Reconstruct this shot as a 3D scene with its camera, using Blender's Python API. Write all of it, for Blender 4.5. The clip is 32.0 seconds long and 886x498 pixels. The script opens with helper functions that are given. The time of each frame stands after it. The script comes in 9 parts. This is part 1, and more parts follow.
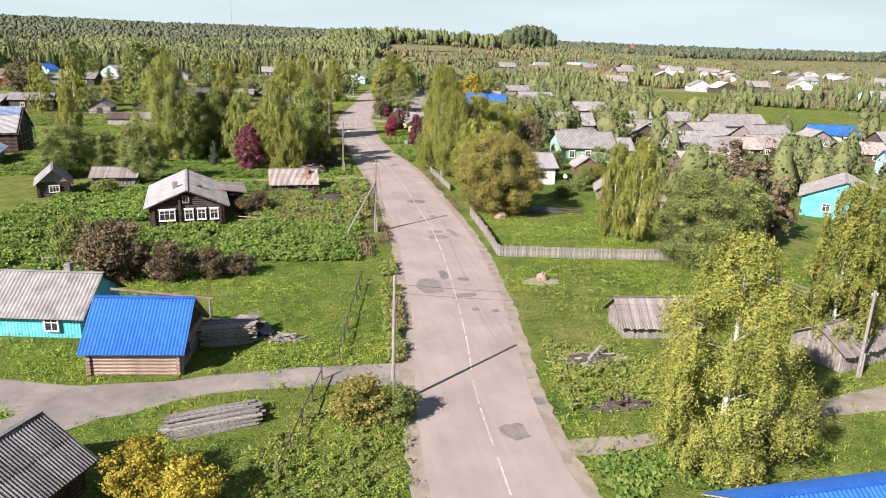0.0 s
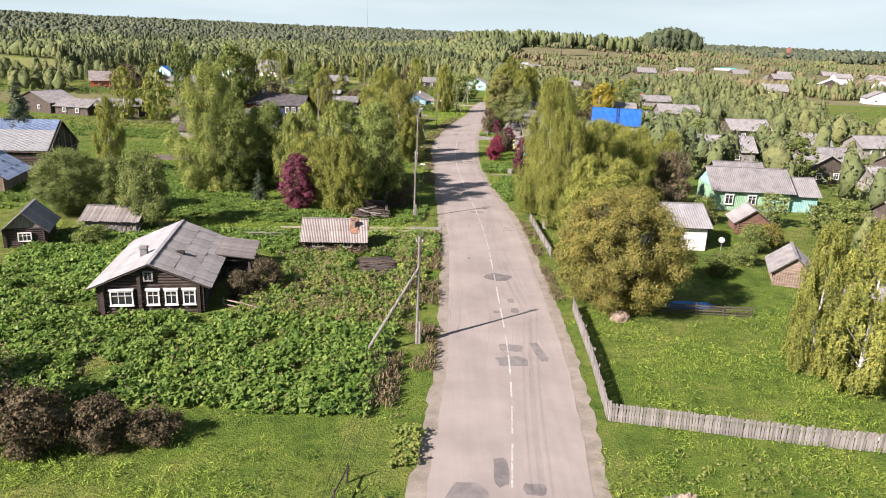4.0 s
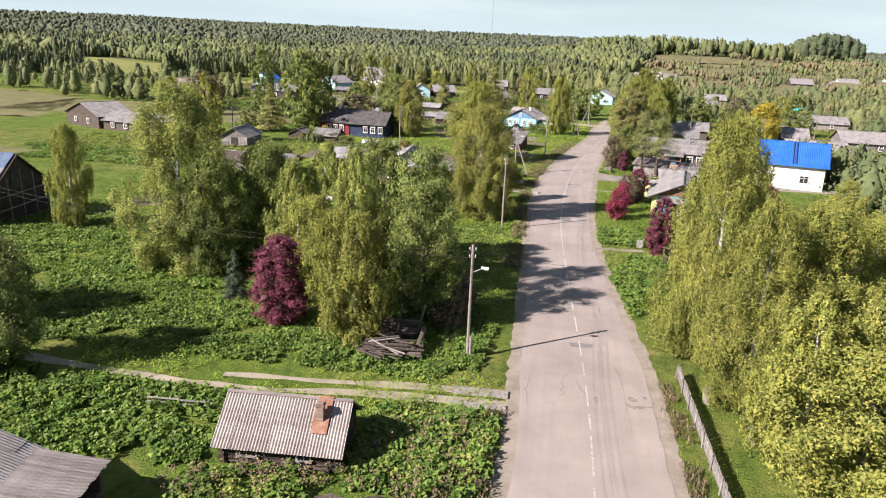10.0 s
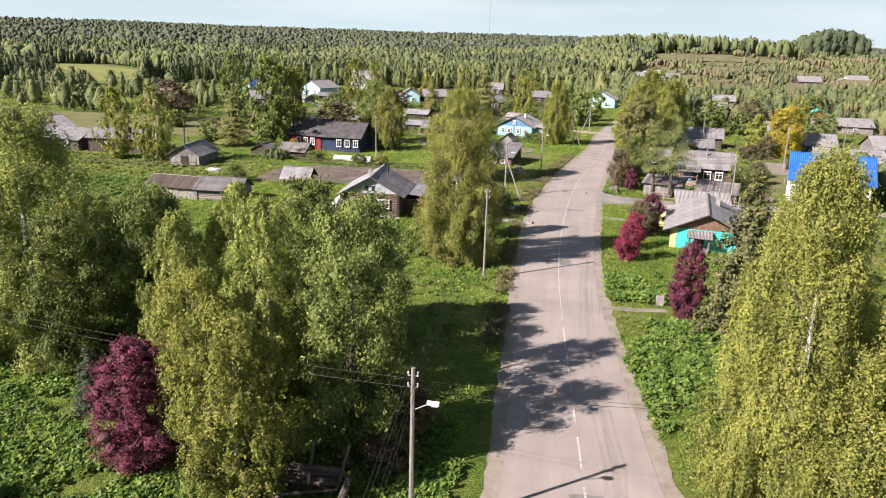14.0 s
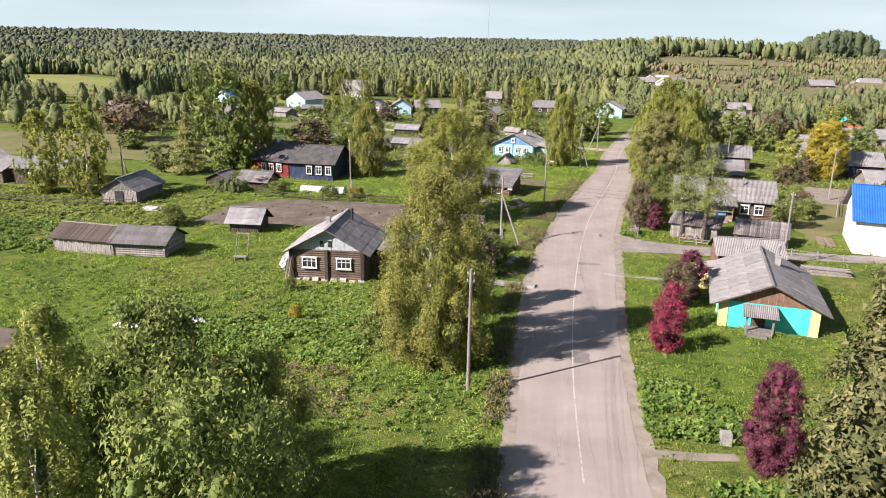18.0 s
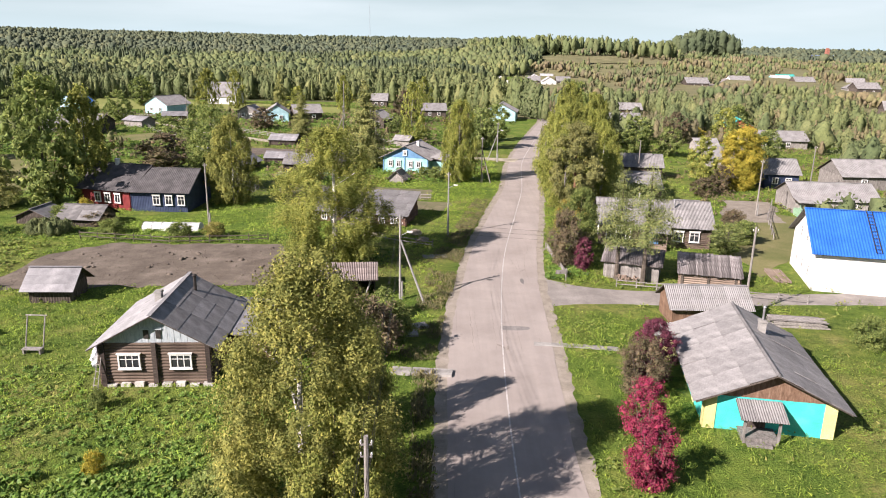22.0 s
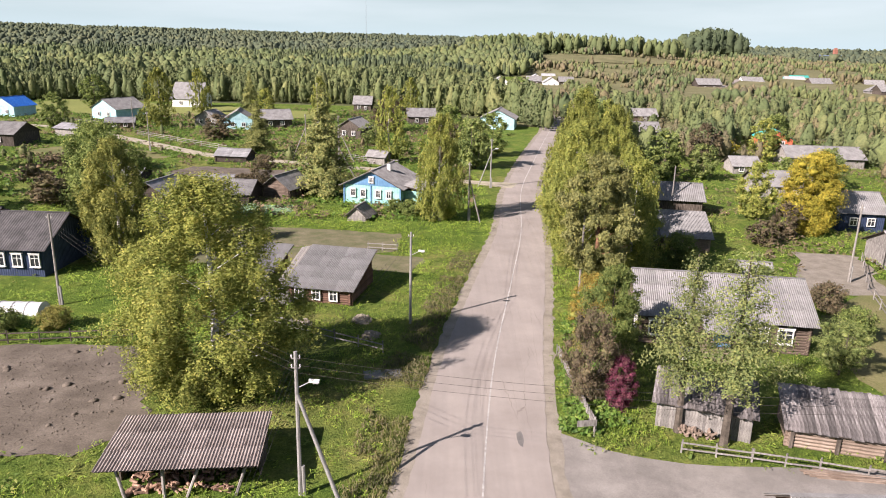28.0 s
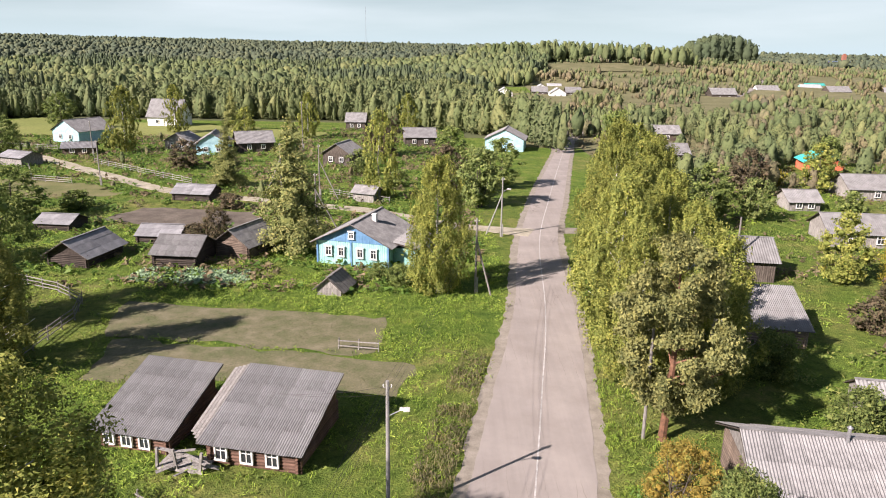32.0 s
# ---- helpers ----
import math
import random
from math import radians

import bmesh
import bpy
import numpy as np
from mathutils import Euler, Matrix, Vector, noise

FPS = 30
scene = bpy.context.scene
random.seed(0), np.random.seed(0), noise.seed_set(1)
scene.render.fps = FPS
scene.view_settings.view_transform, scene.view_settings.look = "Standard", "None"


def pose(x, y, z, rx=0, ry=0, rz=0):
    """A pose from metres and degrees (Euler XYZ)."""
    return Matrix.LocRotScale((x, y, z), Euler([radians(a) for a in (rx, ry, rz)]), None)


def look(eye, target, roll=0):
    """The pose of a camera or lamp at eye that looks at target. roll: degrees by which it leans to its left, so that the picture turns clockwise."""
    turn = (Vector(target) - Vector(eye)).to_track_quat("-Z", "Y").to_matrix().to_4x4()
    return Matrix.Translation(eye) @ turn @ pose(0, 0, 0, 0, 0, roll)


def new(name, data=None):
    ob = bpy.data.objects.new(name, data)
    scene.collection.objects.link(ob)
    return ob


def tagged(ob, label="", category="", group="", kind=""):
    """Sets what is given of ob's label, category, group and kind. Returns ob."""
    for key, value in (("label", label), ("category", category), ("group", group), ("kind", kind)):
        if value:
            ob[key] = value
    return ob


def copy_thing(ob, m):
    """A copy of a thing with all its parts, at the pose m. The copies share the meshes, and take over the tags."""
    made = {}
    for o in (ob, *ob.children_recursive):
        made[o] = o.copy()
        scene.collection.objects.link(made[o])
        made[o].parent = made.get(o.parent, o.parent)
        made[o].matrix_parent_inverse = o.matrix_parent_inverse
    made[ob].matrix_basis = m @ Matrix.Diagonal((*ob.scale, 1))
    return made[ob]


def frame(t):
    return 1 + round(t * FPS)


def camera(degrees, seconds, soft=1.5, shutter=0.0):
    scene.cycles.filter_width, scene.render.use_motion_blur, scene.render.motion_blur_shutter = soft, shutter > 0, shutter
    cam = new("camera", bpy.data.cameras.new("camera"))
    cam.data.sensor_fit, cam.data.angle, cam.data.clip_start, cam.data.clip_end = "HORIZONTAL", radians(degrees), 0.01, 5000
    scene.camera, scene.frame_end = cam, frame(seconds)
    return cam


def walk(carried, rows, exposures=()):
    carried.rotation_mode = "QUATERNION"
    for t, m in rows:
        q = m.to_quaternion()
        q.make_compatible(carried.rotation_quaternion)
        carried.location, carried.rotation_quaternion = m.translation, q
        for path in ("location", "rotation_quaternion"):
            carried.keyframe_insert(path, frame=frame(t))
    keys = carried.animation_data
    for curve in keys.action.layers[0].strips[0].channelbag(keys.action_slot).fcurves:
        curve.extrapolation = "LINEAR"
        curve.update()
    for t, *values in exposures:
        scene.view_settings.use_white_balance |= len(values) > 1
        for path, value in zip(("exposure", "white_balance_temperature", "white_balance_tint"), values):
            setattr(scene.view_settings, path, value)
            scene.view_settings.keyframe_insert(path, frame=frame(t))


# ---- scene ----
cam = camera(64.2, 32.0, 1.0)
PATH = [
    (0, (-15.114, -4.078, 19.998), (-14.737, -2.195, 19.441), 2.0),
    (0.5, (-13.955, -0.555, 20.018), (-13.611, 1.334, 19.458), 2.1),
    (1, (-12.639, 2.962, 20.03), (-12.34, 4.859, 19.473), 2.1),
    (1.5, (-11.464, 6.528, 20.041), (-11.208, 8.43, 19.479), 2.0),
    (2, (-10.375, 10.142, 20.071), (-10.164, 12.051, 19.513), 2.1),
    (2.5, (-9.421, 13.767, 20.098), (-9.251, 15.679, 19.536), 2.3),
    (4.5, (-6.07, 28.344, 20.463), (-6.102, 30.263, 19.9), 2.3),
    (5, (-5.396, 31.876, 20.487), (-5.49, 33.792, 19.922), 2.6),
    (5.5, (-4.788, 35.296, 20.465), (-4.942, 37.209, 19.9), 2.5),
    (6, (-4.338, 38.651, 20.46), (-4.545, 40.559, 19.897), 2.2),
    (6.5, (-3.982, 41.995, 20.483), (-4.251, 43.893, 19.914), 2.5),
    (7, (-3.697, 45.302, 20.496), (-3.986, 47.198, 19.928), 2.5),
    (7.5, (-3.406, 48.562, 20.508), (-3.694, 50.459, 19.944), 2.1),
    (8, (-3.063, 51.807, 20.545), (-3.359, 53.703, 19.981), 2.2),
    (8.5, (-2.934, 54.893, 20.575), (-3.231, 56.79, 20.014), 2.3),
    (9, (-3.14, 57.728, 20.59), (-3.434, 59.625, 20.03), 2.2),
    (9.5, (-3.639, 60.377, 20.63), (-3.936, 62.273, 20.067), 2.8),
    (10, (-4.236, 62.871, 20.664), (-4.539, 64.767, 20.104), 2.4),
    (10.5, (-4.748, 65.313, 20.709), (-5.057, 67.21, 20.156), 1.9),
    (11, (-5.137, 67.659, 20.715), (-5.443, 69.555, 20.158), 1.7),
    (11.5, (-5.216, 70.026, 20.749), (-5.524, 71.923, 20.195), 1.7),
    (12, (-5.051, 72.284, 20.753), (-5.358, 74.18, 20.195), 1.8),
    (12.5, (-4.779, 74.503, 20.748), (-5.084, 76.399, 20.19), 1.6),
    (13, (-4.516, 76.74, 20.745), (-4.822, 78.636, 20.189), 1.6),
    (13.5, (-4.245, 79.014, 20.763), (-4.553, 80.91, 20.206), 1.6),
    (14, (-4.029, 81.264, 20.775), (-4.337, 83.16, 20.218), 1.6),
    (14.5, (-3.958, 83.567, 20.795), (-4.268, 85.464, 20.239), 1.4),
    (16.5, (-4.245, 93.536, 21.178), (-4.557, 95.432, 20.622), 1.4),
    (17, (-4.485, 96.116, 21.291), (-4.798, 98.013, 20.737), 1.4),
    (17.5, (-4.807, 98.818, 21.442), (-5.122, 100.714, 20.89), 1.3),
    (18, (-5.121, 101.607, 21.623), (-5.435, 103.506, 21.078), 1.0),
    (18.5, (-5.516, 104.284, 21.769), (-5.808, 106.186, 21.223), 1.0),
    (19, (-5.934, 106.813, 21.896), (-6.16, 108.723, 21.347), 1.3),
    (19.5, (-6.27, 109.254, 21.954), (-6.438, 111.171, 21.409), 1.0),
    (20, (-6.599, 111.592, 21.992), (-6.719, 113.513, 21.447), 1.0),
    (20.5, (-6.873, 113.927, 22.022), (-6.976, 115.848, 21.476), 1.2),
    (21, (-7.115, 116.159, 22.037), (-7.187, 118.082, 21.491), 1.2),
    (21.5, (-7.303, 118.32, 22.035), (-7.337, 120.244, 21.489), 1.1),
    (22, (-7.446, 120.453, 22.026), (-7.453, 122.378, 21.481), 1.0),
    (22.5, (-7.48, 122.565, 22.019), (-7.477, 124.49, 21.475), 1.0),
    (23, (-7.368, 124.68, 21.998), (-7.369, 126.605, 21.453), 1.1),
    (23.5, (-7.215, 126.836, 21.935), (-7.216, 128.761, 21.392), 0.9),
    (24, (-6.99, 129.052, 21.872), (-6.991, 130.976, 21.329), 0.9),
    (24.5, (-6.705, 131.425, 21.821), (-6.709, 133.35, 21.278), 0.8),
    (25, (-6.372, 133.924, 21.799), (-6.377, 135.849, 21.256), 0.8),
    (25.5, (-6.06, 136.521, 21.773), (-6.065, 138.445, 21.229), 0.7),
    (27.5, (-4.835, 147.319, 21.915), (-4.841, 149.242, 21.366), 1.1),
    (28, (-4.487, 150.236, 22.008), (-4.492, 152.159, 21.458), 1.3),
    (28.5, (-4.325, 153.338, 22.147), (-4.334, 155.262, 21.601), 1.00),
    (29, (-4.154, 156.564, 22.379), (-4.163, 158.489, 21.838), 0.95),
    (29.5, (-4.239, 159.701, 22.515), (-4.246, 161.629, 21.983), 0.90),
    (30, (-4.356, 162.598, 22.695), (-4.363, 164.529, 22.172), 0.90),
    (30.5, (-4.406, 165.227, 22.854), (-4.413, 167.157, 22.331), 0.90),
    (31, (-4.361, 167.737, 23.004), (-4.370, 169.666, 22.476), 0.90),
    (31.5, (-4.302, 170.308, 23.155), (-4.313, 172.236, 22.624), 0.90),
    (32, (-4.361, 172.954, 23.267), (-4.374, 174.883, 22.736), 0.90),
]
walk(cam, [(t, look(eye, target, roll)) for t, eye, target, roll in PATH], [(0, 1.2, 6620, 23), (22, 1.2, 6620, 23), (28, 1.14, 6620, 23), (32, 1.14, 6620, 23)])

# ---- light ----
SUN_AZ, SUN_EL = radians(232), radians(33)     # where the sun stands: behind and to the left of the way
world = bpy.data.worlds.new("sky")
scene.world = world
world.use_nodes = True
wn = world.node_tree.nodes
sky = wn.new("ShaderNodeTexSky")
sky.sky_type, sky.sun_disc, sky.sun_elevation, sky.sun_rotation = "NISHITA", False, SUN_EL, SUN_AZ
sky.air_density, sky.dust_density, sky.ozone_density = 1.0, 0.4, 2.0
wl = world.node_tree.links
geo = wn.new("ShaderNodeTexCoord")
sep = wn.new("ShaderNodeSeparateXYZ")
wl.new(geo.outputs["Generated"], sep.inputs["Vector"])
hazy = wn.new("ShaderNodeValToRGB")            # pale haze low over the horizon
hazy.color_ramp.elements[0].position, hazy.color_ramp.elements[0].color = 0.0, (1, 1, 1, 1)
hazy.color_ramp.elements[1].position, hazy.color_ramp.elements[1].color = 0.17, (0, 0, 0, 1)
wl.new(sep.outputs["Z"], hazy.inputs["Fac"])
haze_mix = wn.new("ShaderNodeMixRGB")
haze_mix.inputs["Color2"].default_value = (8.7, 11.7, 12.3, 1)
wl.new(hazy.outputs["Color"], haze_mix.inputs["Fac"])
wl.new(sky.outputs["Color"], haze_mix.inputs["Color1"])
drift = wn.new("ShaderNodeMapping")
drift.inputs["Scale"].default_value = (1.2, 1.2, 9.0)
wl.new(geo.outputs["Generated"], drift.inputs["Vector"])
veil = wn.new("ShaderNodeTexNoise")
veil.inputs["Scale"].default_value, veil.inputs["Detail"].default_value = 1.6, 6
wl.new(drift.outputs["Vector"], veil.inputs["Vector"])
thin = wn.new("ShaderNodeValToRGB")            # thin high cloud
thin.color_ramp.elements[0].position, thin.color_ramp.elements[0].color = 0.46, (0, 0, 0, 1)
thin.color_ramp.elements[1].position, thin.color_ramp.elements[1].color = 0.72, (0.6, 0.6, 0.6, 1)
wl.new(veil.outputs["Fac"], thin.inputs["Fac"])
cloud_mix = wn.new("ShaderNodeMixRGB")
cloud_mix.inputs["Color2"].default_value = (11.2, 13.5, 13.8, 1)
wl.new(thin.outputs["Color"], cloud_mix.inputs["Fac"])
wl.new(haze_mix.outputs["Color"], cloud_mix.inputs["Color1"])
wl.new(cloud_mix.outputs["Color"], wn["Background"].inputs["Color"])
wn["Background"].inputs["Strength"].default_value = 0.034
sun_data = bpy.data.lights.new("sun", "SUN")
sun_data.energy, sun_data.angle, sun_data.color = 5.0, radians(0.55), (1.0, 0.94, 0.85)
sun = new("sun", sun_data)
sun.matrix_world = look((math.sin(SUN_AZ) * 60, math.cos(SUN_AZ) * 60, 60 * math.tan(SUN_EL)), (0, 0, 0))

# ---- materials ----
def base_material(name, rough=0.8, metal=0.0):
    m = bpy.data.materials.new(name)
    m.use_nodes = True
    b = m.node_tree.nodes["Principled BSDF"]
    b.inputs["Roughness"].default_value, b.inputs["Metallic"].default_value = rough, metal
    b.inputs["Specular IOR Level"].default_value = 0.3
    return m, m.node_tree.nodes, m.node_tree.links, b


def noise_node(n, l, scale, detail=4.0, rough=0.6, stretch=None):
    t = n.new("ShaderNodeTexNoise")
    t.inputs["Scale"].default_value, t.inputs["Detail"].default_value, t.inputs["Roughness"].default_value = scale, detail, rough
    c = n.new("ShaderNodeTexCoord")
    if stretch:
        mp = n.new("ShaderNodeMapping")
        mp.inputs["Scale"].default_value = stretch
        l.new(c.outputs["Object"], mp.inputs["Vector"])
        l.new(mp.outputs["Vector"], t.inputs["Vector"])
    else:
        l.new(c.outputs["Object"], t.inputs["Vector"])
    return t


def ramp_node(n, l, src, stops):
    r = n.new("ShaderNodeValToRGB")
    while len(r.color_ramp.elements) < len(stops):
        r.color_ramp.elements.new(0.5)
    for e, (p, c) in zip(r.color_ramp.elements, stops):
        e.position, e.color = p, (*c, 1)
    l.new(src, r.inputs["Fac"])
    return r


def mix_node(n, l, fac, a, b, kind="MIX"):
    m = n.new("ShaderNodeMix")
    m.data_type, m.blend_type = "RGBA", kind
    for sock, v in (("Factor", fac), ("A", a), ("B", b)):
        target = [s for s in m.inputs if s.name == sock and s.type == ("VALUE" if sock == "Factor" else "RGBA")][0]
        if isinstance(v, (int, float)):
            target.default_value = v
        elif isinstance(v, tuple):
            target.default_value = (*v, 1)
        else:
            l.new(v, target)
    return [s for s in m.outputs if s.type == "RGBA"][0]


def bump(n, l, b, height, strength=0.4, distance=0.05):
    k = n.new("ShaderNodeBump")
    k.inputs["Strength"].default_value, k.inputs["Distance"].default_value = strength, distance
    l.new(height, k.inputs["Height"])
    l.new(k.outputs["Normal"], b.inputs["Normal"])


def surface(name, dark, mid, light, scale=2.0, fine=25.0, rough=0.8, metal=0.0, vary=0.12, stretch=None, relief=0.4, random_by="object"):
    """A worn surface: three tones over large stains, a fine grain, some change from piece to piece."""
    m, n, l, b = base_material(name, rough, metal)
    big = noise_node(n, l, scale, 5, 0.65, stretch)
    small = noise_node(n, l, fine, 3, 0.6, stretch)
    col = ramp_node(n, l, big.outputs["Fac"], [(0.3, dark), (0.52, mid), (0.72, light)]).outputs["Color"]
    grain = ramp_node(n, l, small.outputs["Fac"], [(0.3, (0.72, 0.72, 0.72)), (0.7, (1.12, 1.12, 1.12))]).outputs["Color"]
    col = mix_node(n, l, 1.0, col, grain, "MULTIPLY")
    if vary:
        hsv = n.new("ShaderNodeHueSaturation")
        if random_by == "object":
            src = n.new("ShaderNodeObjectInfo").outputs["Random"]
        else:
            src = n.new("ShaderNodeNewGeometry").outputs["Random Per Island"]
        mr = n.new("ShaderNodeMapRange")
        mr.inputs["To Min"].default_value, mr.inputs["To Max"].default_value = 1 - vary, 1 + vary
        l.new(src, mr.inputs["Value"])
        l.new(mr.outputs["Result"], hsv.inputs["Value"])
        l.new(col, hsv.inputs["Color"])
        col = hsv.outputs["Color"]
    l.new(col, b.inputs["Base Color"])
    if relief:
        bump(n, l, b, small.outputs["Fac"], relief, 0.02)
    return m


def leafage(name, tones, rough=0.75, through_light=0.3, lift=1.18):
    """Leaves whose tone changes from leaf to leaf, and that let some light through."""
    m, n, l, b = base_material(name, rough)
    b.inputs["Specular IOR Level"].default_value = 0.12
    src = n.new("ShaderNodeNewGeometry").outputs["Random Per Island"]
    k = len(tones) - 1
    mid = [sum(c[j] for c in tones) / len(tones) for j in range(3)]
    tones = [tuple(max(0.006, (mid[j] + (c[j] - mid[j]) * 0.9) * lift * (1.22 if j == 2 else 1.0)) for j in range(3)) for c in tones]
    col = ramp_node(n, l, src, [(i / k, c) for i, c in enumerate(tones)]).outputs["Color"]
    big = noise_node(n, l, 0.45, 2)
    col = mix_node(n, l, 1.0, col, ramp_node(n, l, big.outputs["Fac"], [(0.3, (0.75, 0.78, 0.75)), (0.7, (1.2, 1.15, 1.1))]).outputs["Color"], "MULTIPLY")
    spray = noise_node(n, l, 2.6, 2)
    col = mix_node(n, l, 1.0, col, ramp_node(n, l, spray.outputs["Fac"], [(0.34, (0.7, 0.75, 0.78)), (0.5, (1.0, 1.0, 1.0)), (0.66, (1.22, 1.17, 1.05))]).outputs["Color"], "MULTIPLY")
    hsv = n.new("ShaderNodeHueSaturation")
    mr = n.new("ShaderNodeMapRange")
    mr.inputs["To Min"].default_value, mr.inputs["To Max"].default_value = 0.85, 1.15
    l.new(n.new("ShaderNodeObjectInfo").outputs["Random"], mr.inputs["Value"])
    l.new(mr.outputs["Result"], hsv.inputs["Value"])
    l.new(col, hsv.inputs["Color"])
    l.new(hsv.outputs["Color"], b.inputs["Base Color"])
    tr = n.new("ShaderNodeBsdfTranslucent")
    l.new(hsv.outputs["Color"], tr.inputs["Color"])
    ms = n.new("ShaderNodeMixShader")
    ms.inputs["Fac"].default_value = through_light
    l.new(b.outputs["BSDF"], ms.inputs[1])
    l.new(tr.outputs["BSDF"], ms.inputs[2])
    l.new(ms.outputs["Shader"], n["Material Output"].inputs["Surface"])
    return m


def crown_mass(name, tones, fine=1.6):
    """Far crowns: one tone a tree, broken up by twigs and gaps."""
    m, n, l, b = base_material(name, 0.9)
    src = n.new("ShaderNodeNewGeometry").outputs["Random Per Island"]
    k = len(tones) - 1
    col = ramp_node(n, l, src, [(i / k, c) for i, c in enumerate(tones)]).outputs["Color"]
    leaf = noise_node(n, l, fine, 4, 0.75)
    col = mix_node(n, l, 1.0, col, ramp_node(n, l, leaf.outputs["Fac"], [(0.36, (0.72, 0.75, 0.74)), (0.5, (1.0, 1.0, 1.0)), (0.66, (1.2, 1.17, 1.08))]).outputs["Color"], "MULTIPLY")
    big = noise_node(n, l, 0.012, 3)
    col = mix_node(n, l, 1.0, col, ramp_node(n, l, big.outputs["Fac"], [(0.36, (0.78, 0.84, 0.86)), (0.62, (1.14, 1.1, 1.0))]).outputs["Color"], "MULTIPLY")
    l.new(col, b.inputs["Base Color"])
    bump(n, l, b, leaf.outputs["Fac"], 0.5, 0.4)
    return m


M = {}
M["slate"] = surface("asbestos slate", (0.145, 0.141, 0.14), (0.235, 0.23, 0.228), (0.32, 0.314, 0.308), 0.8, 18, 0.9, 0, 0.14)
M["slate_brown"] = surface("brownish slate", (0.19, 0.165, 0.15), (0.3, 0.27, 0.25), (0.4, 0.37, 0.34), 0.8, 18, 0.9, 0, 0.14)
M["slate_light"] = surface("light slate", (0.165, 0.161, 0.16), (0.238, 0.234, 0.232), (0.305, 0.3, 0.297), 0.7, 18, 0.85, 0, 0.1)
M["felt"] = surface("grey roofing felt", (0.15, 0.15, 0.158), (0.225, 0.225, 0.235), (0.31, 0.31, 0.318), 0.6, 22, 0.75, 0, 0.16)
M["felt_dark"] = surface("weathered black roofing felt", (0.1, 0.1, 0.105), (0.155, 0.155, 0.162), (0.225, 0.225, 0.23), 0.5, 16, 0.8, 0, 0.12)
M["slate_dark"] = surface("sooty slate", (0.1, 0.098, 0.098), (0.165, 0.162, 0.162), (0.25, 0.245, 0.242), 0.8, 18, 0.9, 0, 0.2)
M["slate_black"] = surface("blackened old slate", (0.05, 0.048, 0.05), (0.092, 0.088, 0.09), (0.145, 0.138, 0.14), 0.8, 18, 0.9, 0, 0.2)
M["slate_silver"] = surface("silvery slate", (0.205, 0.205, 0.21), (0.275, 0.275, 0.28), (0.35, 0.35, 0.355), 0.6, 18, 0.8, 0, 0.1)
M["slate_rust"] = surface("rust-stained slate", (0.16, 0.125, 0.112), (0.28, 0.235, 0.218), (0.37, 0.325, 0.305), 1.0, 18, 0.9, 0, 0.18)
M["rust"] = surface("rusty sheet", (0.16, 0.07, 0.045), (0.27, 0.14, 0.095), (0.36, 0.23, 0.17), 2.0, 18, 0.8)
M["plank_old"] = surface("dark striped roof planks", (0.07, 0.062, 0.06), (0.16, 0.145, 0.142), (0.3, 0.28, 0.275), 1.5, 20, 0.9, 0, 0.5, (4, 1, 4))
M["roof_white"] = surface("white painted sheet", (0.302, 0.31, 0.317), (0.389, 0.396, 0.403), (0.461, 0.461, 0.461), 0.7, 12, 0.5, 0, 0.05)
M["roof_blue"] = surface("blue profiled steel", (0.016, 0.1, 0.4), (0.022, 0.13, 0.48), (0.035, 0.16, 0.54), 0.4, 10, 0.4, 0, 0.05, None, 0.1)
M["roof_faded"] = surface("faded blue sheet", (0.16, 0.22, 0.34), (0.22, 0.3, 0.44), (0.32, 0.4, 0.52), 0.7, 12, 0.5)
M["roof_teal"] = surface("teal roof steel", (0.03, 0.3, 0.28), (0.04, 0.4, 0.36), (0.06, 0.46, 0.42), 0.5, 10, 0.45)
M["log_dark"] = surface("blackened logs", (0.028, 0.022, 0.019), (0.06, 0.047, 0.04), (0.11, 0.088, 0.075), 1.4, 30, 0.9, 0, 0.25, (1, 6, 6))
M["log_brown"] = surface("weathered brown logs", (0.06, 0.045, 0.036), (0.135, 0.1, 0.078), (0.235, 0.185, 0.148), 1.0, 24, 0.9, 0, 0.25, (1, 6, 6))
M["log_pale"] = surface("pale peeling logs", (0.14, 0.1, 0.078), (0.26, 0.2, 0.158), (0.38, 0.31, 0.26), 1.3, 26, 0.9, 0, 0.2, (1, 6, 6))
M["log_red"] = surface("reddish brown logs", (0.075, 0.042, 0.03), (0.15, 0.085, 0.062), (0.24, 0.145, 0.11), 1.3, 26, 0.9, 0, 0.22, (1, 6, 6))
M["wood_grey"] = surface("silver grey boards", (0.13, 0.12, 0.11), (0.26, 0.245, 0.23), (0.38, 0.36, 0.34), 1.6, 24, 0.9, 0, 0.28, (4, 4, 1))
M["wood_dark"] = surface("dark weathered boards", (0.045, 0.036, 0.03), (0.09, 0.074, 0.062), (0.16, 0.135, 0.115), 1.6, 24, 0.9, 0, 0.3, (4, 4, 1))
M["wood_brown"] = surface("brown boards", (0.11, 0.065, 0.042), (0.2, 0.125, 0.085), (0.29, 0.2, 0.145), 1.6, 24, 0.9, 0, 0.25, (4, 4, 1))
M["plank_roof"] = surface("grey roof planks", (0.12, 0.109, 0.101), (0.225, 0.206, 0.195), (0.315, 0.292, 0.277), 1.5, 20, 0.9, 0, 0.25, (4, 1, 4))
M["white"] = surface("white paint", (0.62, 0.62, 0.6), (0.76, 0.76, 0.74), (0.82, 0.82, 0.8), 1.5, 20, 0.6, 0, 0.06)
